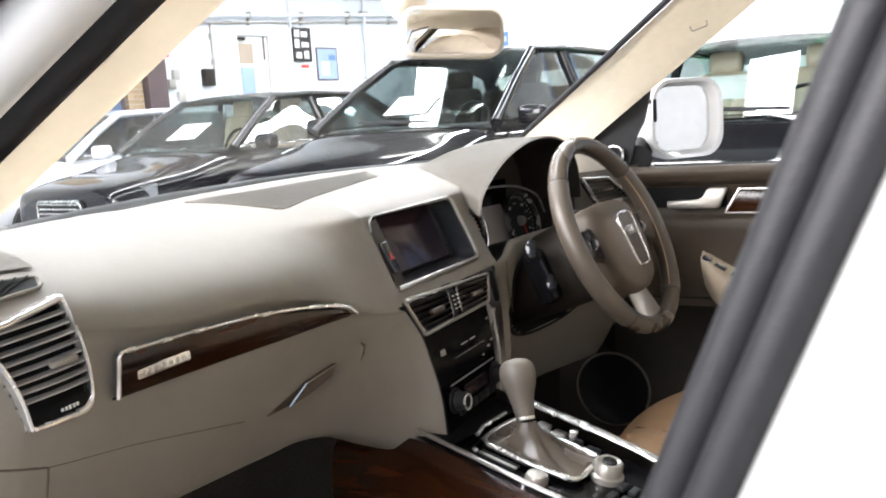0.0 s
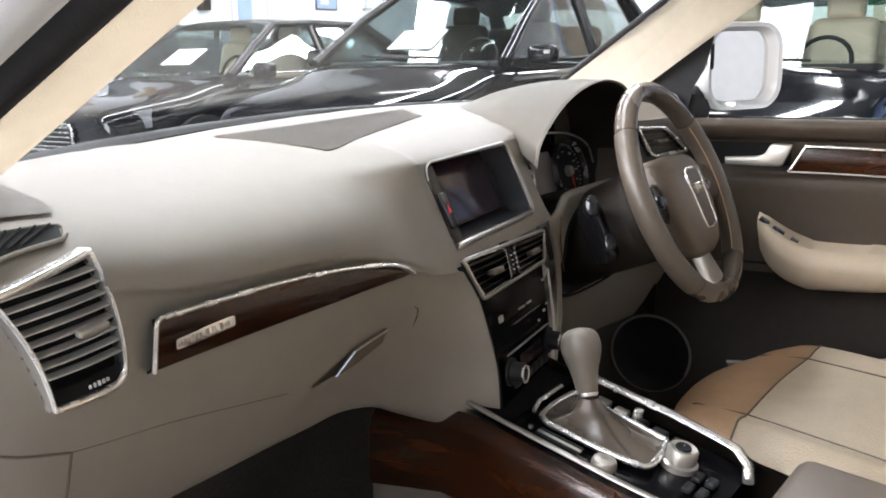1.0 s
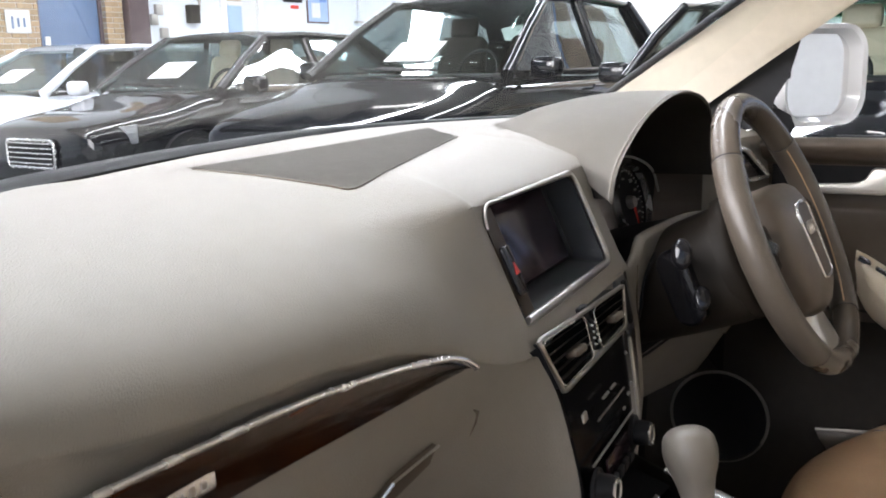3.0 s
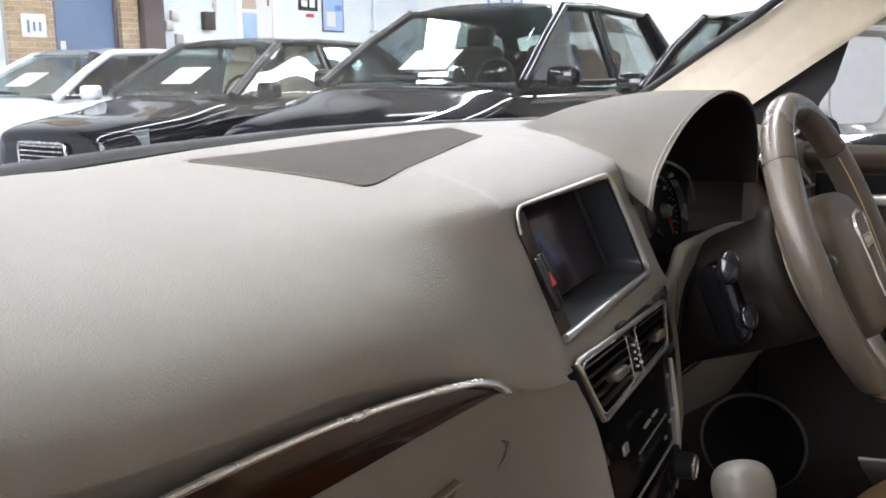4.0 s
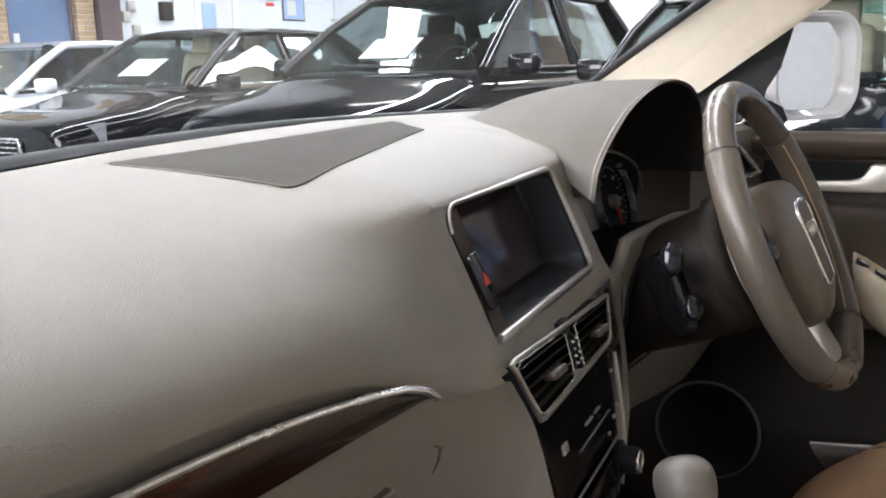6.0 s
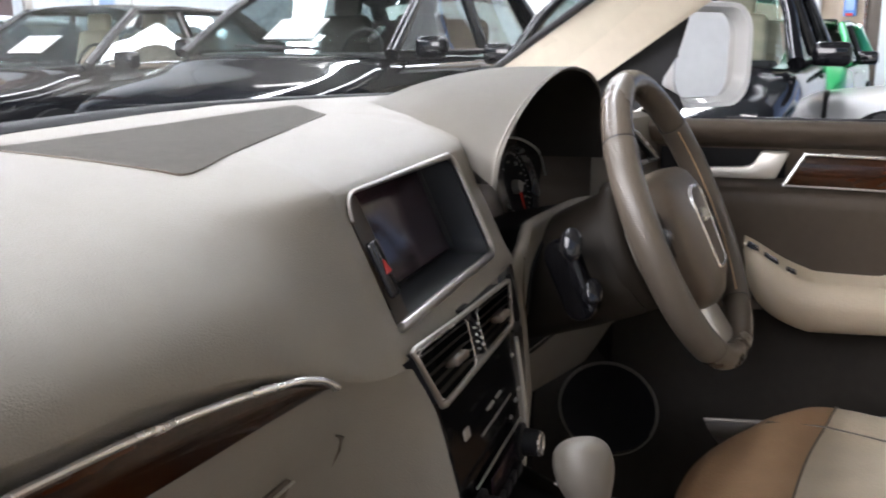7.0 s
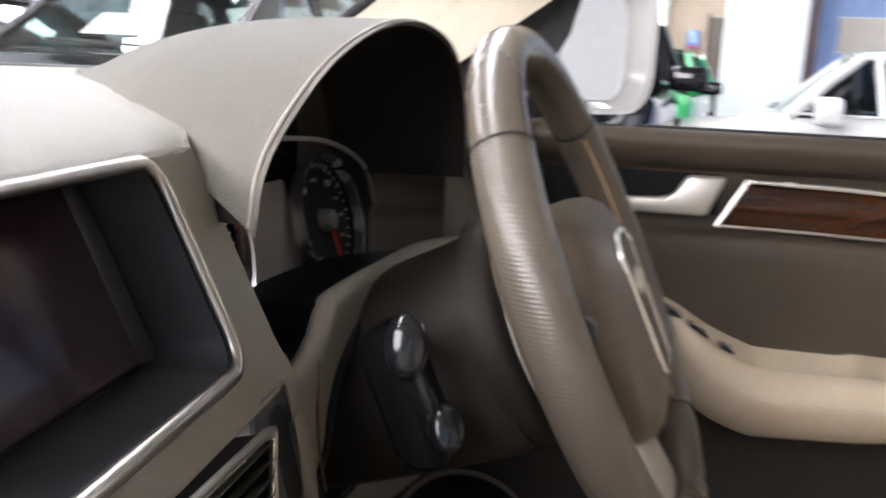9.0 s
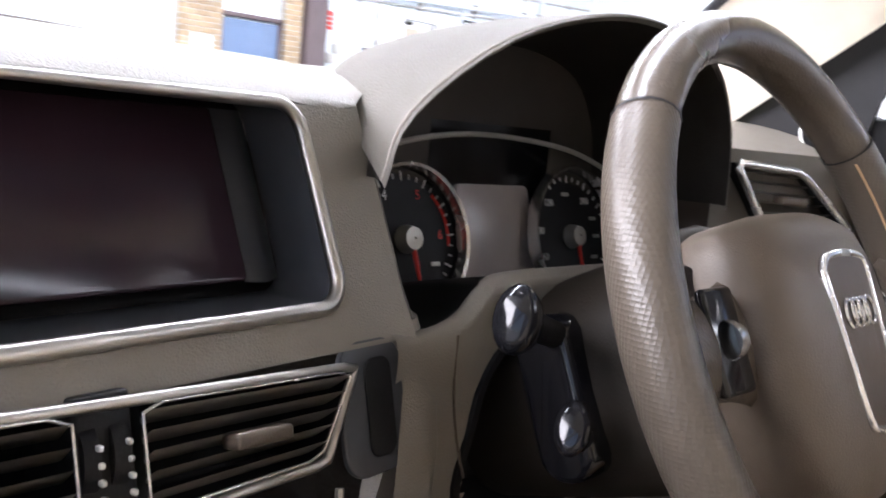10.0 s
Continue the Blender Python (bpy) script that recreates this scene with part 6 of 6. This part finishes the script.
part("badge_rim", ring_bar([(x, y) for x, y in sh], HUB @ Matrix.Translation((0, 0, 0.0245)), 0.0024, 8), M["chrome"], hub, "chrome shield outline")
part("badge_plate", prism([(x * 0.96, y * 0.96) for x, y in sh], 0.003, HUB @ Matrix.Translation((0, 0, 0.0225))), M["brown"], hub)
em = bmesh.new()
for k in range(4):
    ring_bar([(-0.0135 + 0.009 * k + 0.0068 * math.cos(a), 0.012 + 0.0075 * math.sin(a)) for a in np.linspace(0, 6.283, 18, endpoint=False)], HUB @ Matrix.Translation((0, 0, 0.0268)), 0.0011, 6, em)
part("emblem", em, M["chrome"], hub, "plain chrome emblem")

# column
col = thing("steering_column", "dark brown column shroud with two black stalks", "steering column", m=WM @ Matrix.Translation((0, 0, -0.08)))
rows = [[WM @ Vector((0.0 + r * math.cos(t), -0.012 + h * math.sin(t), d)) for t in np.linspace(0, 2 * math.pi, 24, endpoint=False)] for r, h, d in ((0.03, 0.03, -0.048), (0.078, 0.074, -0.050), (0.084, 0.080, -0.055), (0.085, 0.081, -0.070))]
part("column_collar", sheet(rows, close_v=True), M["column"], col, "round collar behind the wheel")
rows = [[WM @ Vector((r * math.cos(t), -0.012 + h * math.sin(t), d)) for t in np.linspace(0, 2 * math.pi, 24, endpoint=False)] for r, h, d in ((0.03, 0.03, -0.020), (0.066, 0.064, -0.022), (0.076, 0.073, -0.030), (0.077, 0.074, -0.047))]
back = part("rear_cover", sheet(rows, close_v=True), M["dash"], wheel, "grey-beige plastic cover behind the hub")
for k in (-1, 1):
    pm = WM @ pose(k * 0.088, 0.008, -0.030, 0, k * 18, 0)
    part("shift_paddle", prism(rounded(0.030, 0.062, 0.011), 0.005, pm, 0.0015), M["gloss"], back, "black shift paddle")
rows = [[WM @ Vector((r * math.copysign(abs(math.cos(t)) ** 0.7, math.cos(t)), -0.015 + h * math.copysign(abs(math.sin(t)) ** 0.7, math.sin(t)), d)) for t in np.linspace(0, 2 * math.pi, 28, endpoint=False)] for r, h, d in ((0.03, 0.03, -0.064), (0.078, 0.072, -0.065), (0.082, 0.075, -0.075), (0.080, 0.072, -0.14), (0.075, 0.065, -0.22))]
part("shroud", sheet(rows, close_v=True), M["column"], col, "dark brown plastic shroud", sharp=50)
for (p, q, r0, r1, nm) in (((-0.075, 0.018, -0.118), (-0.168, 0.028, -0.073), 0.010, 0.0125, "upper_stalk"), ((-0.075, -0.045, -0.118), (-0.126, -0.031, -0.086), 0.009, 0.0105, "lower_stalk"), ((0.06, 0.005, -0.085), (0.175, 0.03, -0.075), 0.010, 0.0125, "upper_stalk")):
    a, b = WM @ Vector(p), WM @ Vector(q)
    stk = part(nm, tube([a, a.lerp(b, 0.5), a.lerp(b, 0.76), a.lerp(b, 0.80)], [r0 * 0.8, r0 * 0.8, r0 * 0.9, r0 * 0.9], 12), M["black"], col, "black control stalk")
    part("stalk_end", tube([a.lerp(b, 0.8), a.lerp(b, 0.83), a.lerp(b, 0.96), b, b + (b - a) * 0.02], [r1 * 0.95, r1 * 1.3, r1 * 1.45, r1 * 1.3, r1 * 0.9], 18, flat=0.66), M["gloss"], stk)
part("stalk_boss", prism(rounded(0.040, 0.098, 0.019), 0.022, WM @ pose(-0.074, -0.016, -0.120, 0, -90, 0), 0.005), M["gloss"], col, "glossy black boss of the stalks")

# ---------------------------------------------------------------- centre console and selector


def cz(y):
    return 0.755 + 0.21 * (y + 0.083)


def C(x, y, up=0.0):
    return Vector((x, y, cz(y) + up))


con = thing("centre_console", "black centre console with chrome rails and burl wood sides", "console", (-0.02, -0.2, 0.45))


def half_l(y):
    return float(np.interp(y, [-0.75, -0.32, -0.2, -0.03, 0.03], [-0.10, -0.105, -0.110, -0.106, -0.10]))


def half_r(y):
    return float(np.interp(y, [-0.75, -0.32, -0.28, -0.2, -0.10, 0.03], [0.075, 0.05, 0.062, 0.07, 0.072, 0.085]))


ys = np.linspace(0.03, -0.31, 12)
rows = [[C(half_l(y) + (half_r(y) - half_l(y)) * v, y, -0.004) for v in np.linspace(0, 1, 6)] for y in ys]
part("console_top", sheet(rows, 0.01), M["gloss"], con, "dark glossy console deck")
part("console_lid", box((0.165, 0.40, 0.05), pose(-0.018, -0.56, 0.70, 5, 0, 0), 0.018, seg=3), M["brown"], con, "brown padded console lid")
part("rail", tube([C(half_r(y), y, 0.018 - 0.01 * max(0, -y - 0.2)) for y in np.linspace(-0.055, -0.29, 14)] + [C(0.05, -0.308, 0.008), C(0.02, -0.318, 0.004)], 0.0045, 8, flat=1.6), M["chrome"], con, "chrome rail along the console")
part("rail", tube([C(half_l(y) + 0.003, y, 0.006) for y in np.linspace(0.02, -0.31, 14)], 0.003, 8, flat=1.3), M["rim_metal"], con, "chrome rail along the console")
rows = [[C(half_r(y), y, 0.016), C(half_r(y) + 0.012, y, 0.004), Vector((half_r(y) + 0.02, y, 0.60)), Vector((half_r(y) + 0.02, y, 0.44))] for y in np.linspace(0.05, -0.75, 14)]
part("console_side", sheet(rows, 0.006), M["column"], con)
rows = []
for k, y in enumerate(np.linspace(0.12, -0.72, 18)):
    x = half_l(min(y, 0.03)) - 0.003 - (0.03 * max(0, y - 0.0) / 0.12)
    t = cz(y) - 0.002 - (0.045 * max(0, y) / 0.12)
    rows.append([Vector((x, y, t)), Vector((x - 0.010, y, t - 0.012)), Vector((x - 0.016, y, t - 0.04)), Vector((x - 0.018, y, t - 0.08)), Vector((x - 0.016, y, t - 0.10 - 0.04 * min(1, k / 8)))])
part("wood_side", sheet(refine(rows, 1, 2), 0.006), M["wood"], con, "glossy burl wood console flank")
rows = [[r[-1] + Vector((0.004, 0, 0)), r[-1] + Vector((0.004, 0, -0.1)), Vector((r[-1].x, r[-1].y, 0.44))] for r in rows]
part("console_foot", sheet(rows, 0.006), M["dash"], con)
# ash tray lid in front of the selector
rows = [[C(x, y, 0.002 + 0.10 * max(0, y + 0.02)) for x in np.linspace(-0.09, 0.075, 5)] for y in np.linspace(0.05, -0.06, 4)]
part("tray_lid", sheet(rows, 0.006), M["black"], con, "black lidded tray below the stack")
part("tray_edge", tube([C(-0.052, -0.072, 0.008), C(-0.03, -0.066, 0.010), C(0.03, -0.064, 0.010)], 0.003, 8), M["chrome"], con)
# buttons, knob
kn = part("menu_knob", spun([(0.001, 0.024), (0.008, 0.022), (0.010, 0.020), (0.016, 0.022), (0.0185, 0.019), (0.0185, 0.005), (0.022, 0.003), (0.022, -0.004)], Matrix.Translation(C(-0.002, -0.243)) @ pose(0, 0, 0, 12, 0, 0), 28), M["silver"], con, "silver ribbed menu knob")
part("knob_cap", spun([(0.001, 0.0245), (0.009, 0.0235), (0.010, 0.021)], Matrix.Translation(C(-0.002, -0.243)) @ pose(0, 0, 0, 12, 0, 0), 20), M["black"], kn)
part("round_button", spun([(0.001, 0.010), (0.013, 0.009), (0.015, 0.005), (0.015, -0.002)], Matrix.Translation(C(-0.082, -0.184)) @ pose(0, 0, 0, 12, 0, 0), 24), M["silver"], con, "silver round start button")
for k in range(5):
    part("console_button", prism(rounded(0.014, 0.02, 0.003), 0.006, Matrix.Translation(C(0.052 - 0.004 * k, -0.115 - 0.028 * k, 0.0)) @ pose(0, 0, 0, 12, 0, 0), 0.002), M["steel"] if k in (0, 1) else M["black"], con, "")
part("small_knob", spun([(0.001, 0.018), (0.006, 0.017), (0.007, 0.0)], Matrix.Translation(C(0.045, -0.165)) @ pose(0, 0, 0, 12, 0, 0), 14), M["chrome"], con)
for k in range(4):
    part("menu_key", prism(rounded(0.02, 0.011, 0.002), 0.005, Matrix.Translation(C(-0.046 + 0.030 * (k % 2), -0.272 - 0.016 * (k // 2), 0)) @ pose(0, 0, 0, 12, 0, 0), 0.0015), M["black"], con)
for k in range(3):
    part("side_key", box((0.005, 0.06, 0.003), Matrix.Translation(C(-0.088 + 0.006 * k, -0.125, 0.003)) @ pose(0, 0, 0, 12, 0, 0), 0.001), M["steel"] if k == 1 else M["black"], con)

sel = thing("gear_selector", "greige leather gear selector with a pear-shaped knob and gaiter", "gear selector", C(-0.02, -0.15))
pl = [(-0.062, -0.098), (-0.045, -0.082), (0.03, -0.080), (0.034, -0.10), (0.025, -0.20), (0.018, -0.218), (-0.04, -0.226), (-0.056, -0.215), (-0.063, -0.16)]
part("gaiter_frame", tube([C(x, y, 0.006) for x, y in crom(pl + [pl[0]], 4)[:-1]], 0.0038, 8, True), M["chrome"], sel, "chrome frame round the gaiter")
top = Vector((-0.006, -0.124, 0.780))
ring = crom(pl + [pl[0]], 4)[:-1]
rows = [[C(x, y, 0.003).lerp(top + Vector((0.012 * math.cos(a), 0.012 * math.sin(a), 0)), k) + Vector((0, 0, 0.004 * math.sin(5 * a) * math.sin(math.pi * k))) for (x, y), a in zip(ring, np.linspace(math.pi, 3 * math.pi, len(ring), endpoint=False)[::-1])] for k in (0, 0.3, 0.55, 0.75, 0.9, 1.0)]
rows = [[p + Vector((0, 0, -0.012 * math.sin(math.pi * min(1, i / 5)))) for p in r] for i, r in enumerate(rows)]
part("gaiter", sheet(rows, close_v=True), M["rim"], sel, "folded brown leather gaiter", sharp=60)
kb = Vector((-0.006, -0.122, 0.783))
kt = Vector((0.010, -0.100, 0.853))
axis = (kt - kb).normalized()
km = Matrix.Translation(kb) @ axis.to_track_quat("Z", "Y").to_matrix().to_4x4()
prof = [(0.0105, -0.004), (0.0125, 0.0), (0.0145, 0.012), (0.0165, 0.024), (0.0190, 0.034), (0.0228, 0.044), (0.0250, 0.054), (0.0252, 0.063), (0.0225, 0.0735), (0.014, 0.0805), (0.001, 0.083)]
part("knob", spun([tuple(q) for q in crom(prof, 3)], km, 32), M["knob"], sel, "pear-shaped greige leather knob")
part("knob_collar", spun([(0.0122, -0.003), (0.0135, 0.0), (0.0122, 0.003)], km, 24), M["chrome"], sel)

for ob in (con, sel):
    ob.location += Vector((0.018, 0.013, 0))
for ob in dash.children_recursive:  # the dashboard sets back from its passenger's end towards the stack
    for v in ob.data.vertices:
        v.co += Vector((0.018, 0.013, 0)) * min(1, max(0, (v.co.x + 0.64) / 0.42))

# ---------------------------------------------------------------- driver's seat
seat = thing("driver_seat", "cream leather driver's seat with a tan front cushion", "seat", (0.42, -0.4, 0.45))
yy = [-0.075, -0.088, -0.13, -0.22, -0.34, -0.46, -0.6, -0.7]
zz = [0.60, 0.655, 0.684, 0.688, 0.678, 0.665, 0.655, 0.66]
xx = np.linspace(-1, 1, 13)


def seat_pt(k, v):
    w = (0.16, 0.185, 0.215, 0.23, 0.24, 0.245, 0.25, 0.25)[k]
    z = zz[k] + (0.035 * abs(v) ** 6 if k > 2 else 0.01 * abs(v) ** 4) - 0.16 * max(0, abs(v) - 0.86) ** 1.3 * 4
    return Vector((0.415 + w * v + 0.02 * v * max(0, abs(v) - 0.8) * 3, yy[k] - (0.075 if v > 0 else 0.04) * v * v * (1 if k < 3 else 0.3), z))


rows = [[seat_pt(k, v) for v in xx] for k in range(8)]
fine = refine(rows, 4, 2)
part("cushion_front", sheet(fine[:13], 0.02), M["tan"], seat, "tan leather front of the cushion", sharp=60)
part("cushion", sheet(fine[12:], 0.02), M["cream"], seat, "cream leather cushion", sharp=60)
front = [[Vector((p[0], p[1] + 0.01 * (1 - k), p[2] - 0.17 * k)) for p in fine[0]] for k in (0, 0.4, 1)]
part("cushion_base", sheet(front, 0.02), M["tan"], seat)
for v in (-0.62, 0.62):
    part("seam", tube([seat_pt(k, v) + Vector((0, 0, 0.001)) for k in range(1, 8)], 0.0015, 6), M["brown"], seat)
part("seam", tube([Vector(p) + Vector((0, 0, 0.001)) for p in fine[12]], 0.0015, 6), M["brown"], seat)
br_ = []
for k, (y, z) in enumerate(((-0.68, 0.64), (-0.72, 0.75), (-0.76, 0.95), (-0.83, 1.15), (-0.90, 1.30), (-0.93, 1.33))):
    w = (0.22, 0.25, 0.26, 0.24, 0.18, 0.10)[k]
    br_.append([Vector((0.415 + w * v, y + 0.07 * abs(v) ** 3, z)) for v in xx])
part("backrest", sheet(refine(br_, 3, 2), 0.06), M["cream"], seat, "cream leather backrest", sharp=60)

other = copy_thing(seat, Matrix.Translation((-0.425, -0.52, 0.45)))
tagged(other, "cream leather passenger seat with a tan front cushion", "seat")

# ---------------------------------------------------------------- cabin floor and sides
# near-black carpet colour also holds the shade of the footwells
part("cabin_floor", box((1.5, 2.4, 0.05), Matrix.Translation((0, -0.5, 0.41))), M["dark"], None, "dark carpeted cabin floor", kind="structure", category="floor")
part("bulkhead", sheet([[(x, y, z) for y, z in ((0.62, 1.06), (0.56, 0.9), (0.5, 0.65), (0.35, 0.43))] for x in (-0.82, 0.82)], 0.02), M["carpet"], None, "grey-brown carpeted bulkhead", kind="structure", category="bulkhead")
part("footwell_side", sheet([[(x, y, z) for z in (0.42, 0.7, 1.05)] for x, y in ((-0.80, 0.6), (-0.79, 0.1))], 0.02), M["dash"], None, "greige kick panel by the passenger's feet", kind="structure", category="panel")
# driver's footwell shade is put into this panel's colour; the passenger's is greige
part("footwell_side", sheet([[(x, y, z) for z in (0.40, 0.7, 1.05)] for x, y in ((0.74, 0.66), (0.735, 0.3), (0.73, 0.12))], 0.02), M["dark"], None, "kick panel by the driver's feet, near black for the footwell's shade", kind="structure", category="panel")
part("sill_left", box((0.12, 1.6, 0.12), Matrix.Translation((-0.80, -0.5, 0.42)), 0.02), M["white_paint"], None, "white painted door sill", kind="structure", category="sill")
part("passenger_mat", box((0.5, 0.55, 0.015), pose(-0.42, 0.02, 0.443), 0.004), M["carpet"], None, "dark grey carpet floor mat", category="floor mat")
rows = [[D(s, z, -0.10) for z in (0.25, 0.5, 0.8, 1.0, 1.055)] for s in (-0.5, 0.1, 0.8)]
part("door_skin", sheet(rows, 0.02), M["white_paint"], None, "white painted outside of the driver's door", kind="structure", category="door skin")

# airbag tag on the driver's side pillar
tg = frame_of((0.6395, -0.1195, 1.3370), (0.31, -0.90, 0.30), (0, 0.3, 1))
part("airbag_tag", ring_bar(rounded(0.030, 0.017, 0.004), tg, 0.0012, 6), M["dash"], None, "small embossed tag frame on the cream pillar", category="tag")

# ---------------------------------------------------------------- outer shell of the car we sit in
rs = [[(x, y, 1.645 + 0.03 * (0 if y > -0.45 else 1) - 0.10 * (abs(x) / 0.66) ** 4) for x in np.linspace(-0.66, 0.66, 11)] for y in (-0.29, -0.40, -0.8, -1.3, -1.95)]
part("roof_panel", sheet(refine(rs, 2, 1), 0.012), M["white_paint"], None, "white painted roof of the car", kind="structure", category="roof")
for s, nm in ((1, "right"), (-1, "left")):
    wing = [[(s * (0.90 - 0.05 * max(0, y - 1.0) ** 2), y, z) for z in (0.32, 0.5, 0.75, 0.9)] for y in (0.30, 0.6, 1.0, 1.35, 1.6)]
    part("front_wing_" + nm, sheet(refine(wing, 2, 2), 0.012), M["white_paint"], None, "white painted front wing of the car", kind="structure", category="wing")
    quarter = [[(s * (0.91 - 0.10 * max(0, z - 1.0) * 2.2), y, z) for z in (0.32, 0.55, 0.8, 1.0, 1.15, 1.3)] for y in (-1.25, -1.7, -2.2, -2.7)]
    part("rear_quarter_" + nm, sheet(refine(quarter, 2, 2), 0.012), M["white_paint"], None, "white painted rear quarter of the car", kind="structure", category="wing")
    for y, r in ((1.05, 0.36), (-1.9, 0.36)):
        w = thing("road_wheel", "black road wheel with a silver rim", "wheel", (s * 0.86, y, r), "wheels of the car")
        m = frame_of((s * 0.80, y, r), (0, 1, 0), (0, 0, 1))
        part("tyre", spun([(r * 0.68, -0.11), (r * 0.94, -0.12), (r, -0.08), (r, 0.08), (r * 0.94, 0.12), (r * 0.68, 0.11)], m, 36), M["tyre"], w)
        part("rim", spun([(0.001, 0.05), (0.06, 0.05), (r * 0.66, 0.09), (r * 0.69, 0.10)] if s > 0 else [(0.001, -0.05), (0.06, -0.05), (r * 0.66, -0.09), (r * 0.69, -0.10)], m, 36), M["steel"], w)
part("tail_panel", sheet(refine([[(x, -2.72 + 0.10 * (abs(x) / 0.9) ** 3 + 0.06 * (z - 0.9), z) for z in (0.35, 0.6, 0.9, 1.1)] for x in (-0.9, -0.5, 0, 0.5, 0.9)], 2, 2), 0.012), M["white_paint"], None, "white painted tailgate of the car", kind="structure", category="tail")
part("tailgate_glass", sheet([[(x, y, z) for y, z in ((-2.70, 1.1), (-2.3, 1.38), (-1.96, 1.58))] for x in (-0.8, 0, 0.8)], 0.006), M["side_glass"], None, "dark tailgate window of the car", kind="structure", category="window")
part("front_panel", sheet(refine([[(x, 1.68 - 0.10 * (abs(x) / 0.86) ** 3 - 0.05 * (z - 0.6) ** 2, z) for z in (0.3, 0.5, 0.7, 0.82)] for x in (-0.86, -0.45, 0, 0.45, 0.86)], 2, 2), 0.012), M["white_paint"], None, "white painted front panel of the car", kind="structure", category="front")

# ---------------------------------------------------------------- bricks of the piers
def brick_mesh(w):
    b = box((w, 0.065, 0.1), None, 0.006, seg=1)
    me = bpy.data.meshes.new("brick")
    b.to_mesh(me)
    b.free()
    me.materials.append(M["brick"])
    return me


BRICK_MESHES = {}
for pier, (nm, a, b) in zip(PIERS, BRICK_PIERS):
    for row in range(40):
        z = 0.04 + row * 0.075
        x = a - (0.1125 if row % 2 else 0.0)
        while x < b:
            p, q = max(x, a), min(x + 0.215, b)
            x += 0.225
            if q - p < 0.03:
                continue
            w = round(q - p, 3)
            if w not in BRICK_MESHES:
                BRICK_MESHES[w] = brick_mesh(w)
            ob = new("brick", BRICK_MESHES[w])
            ob.parent = pier
            ob.matrix_basis = on_north((p + q) / 2, z, 0.135 + 0.004 * ((row * 7 + int(x * 31)) % 3))
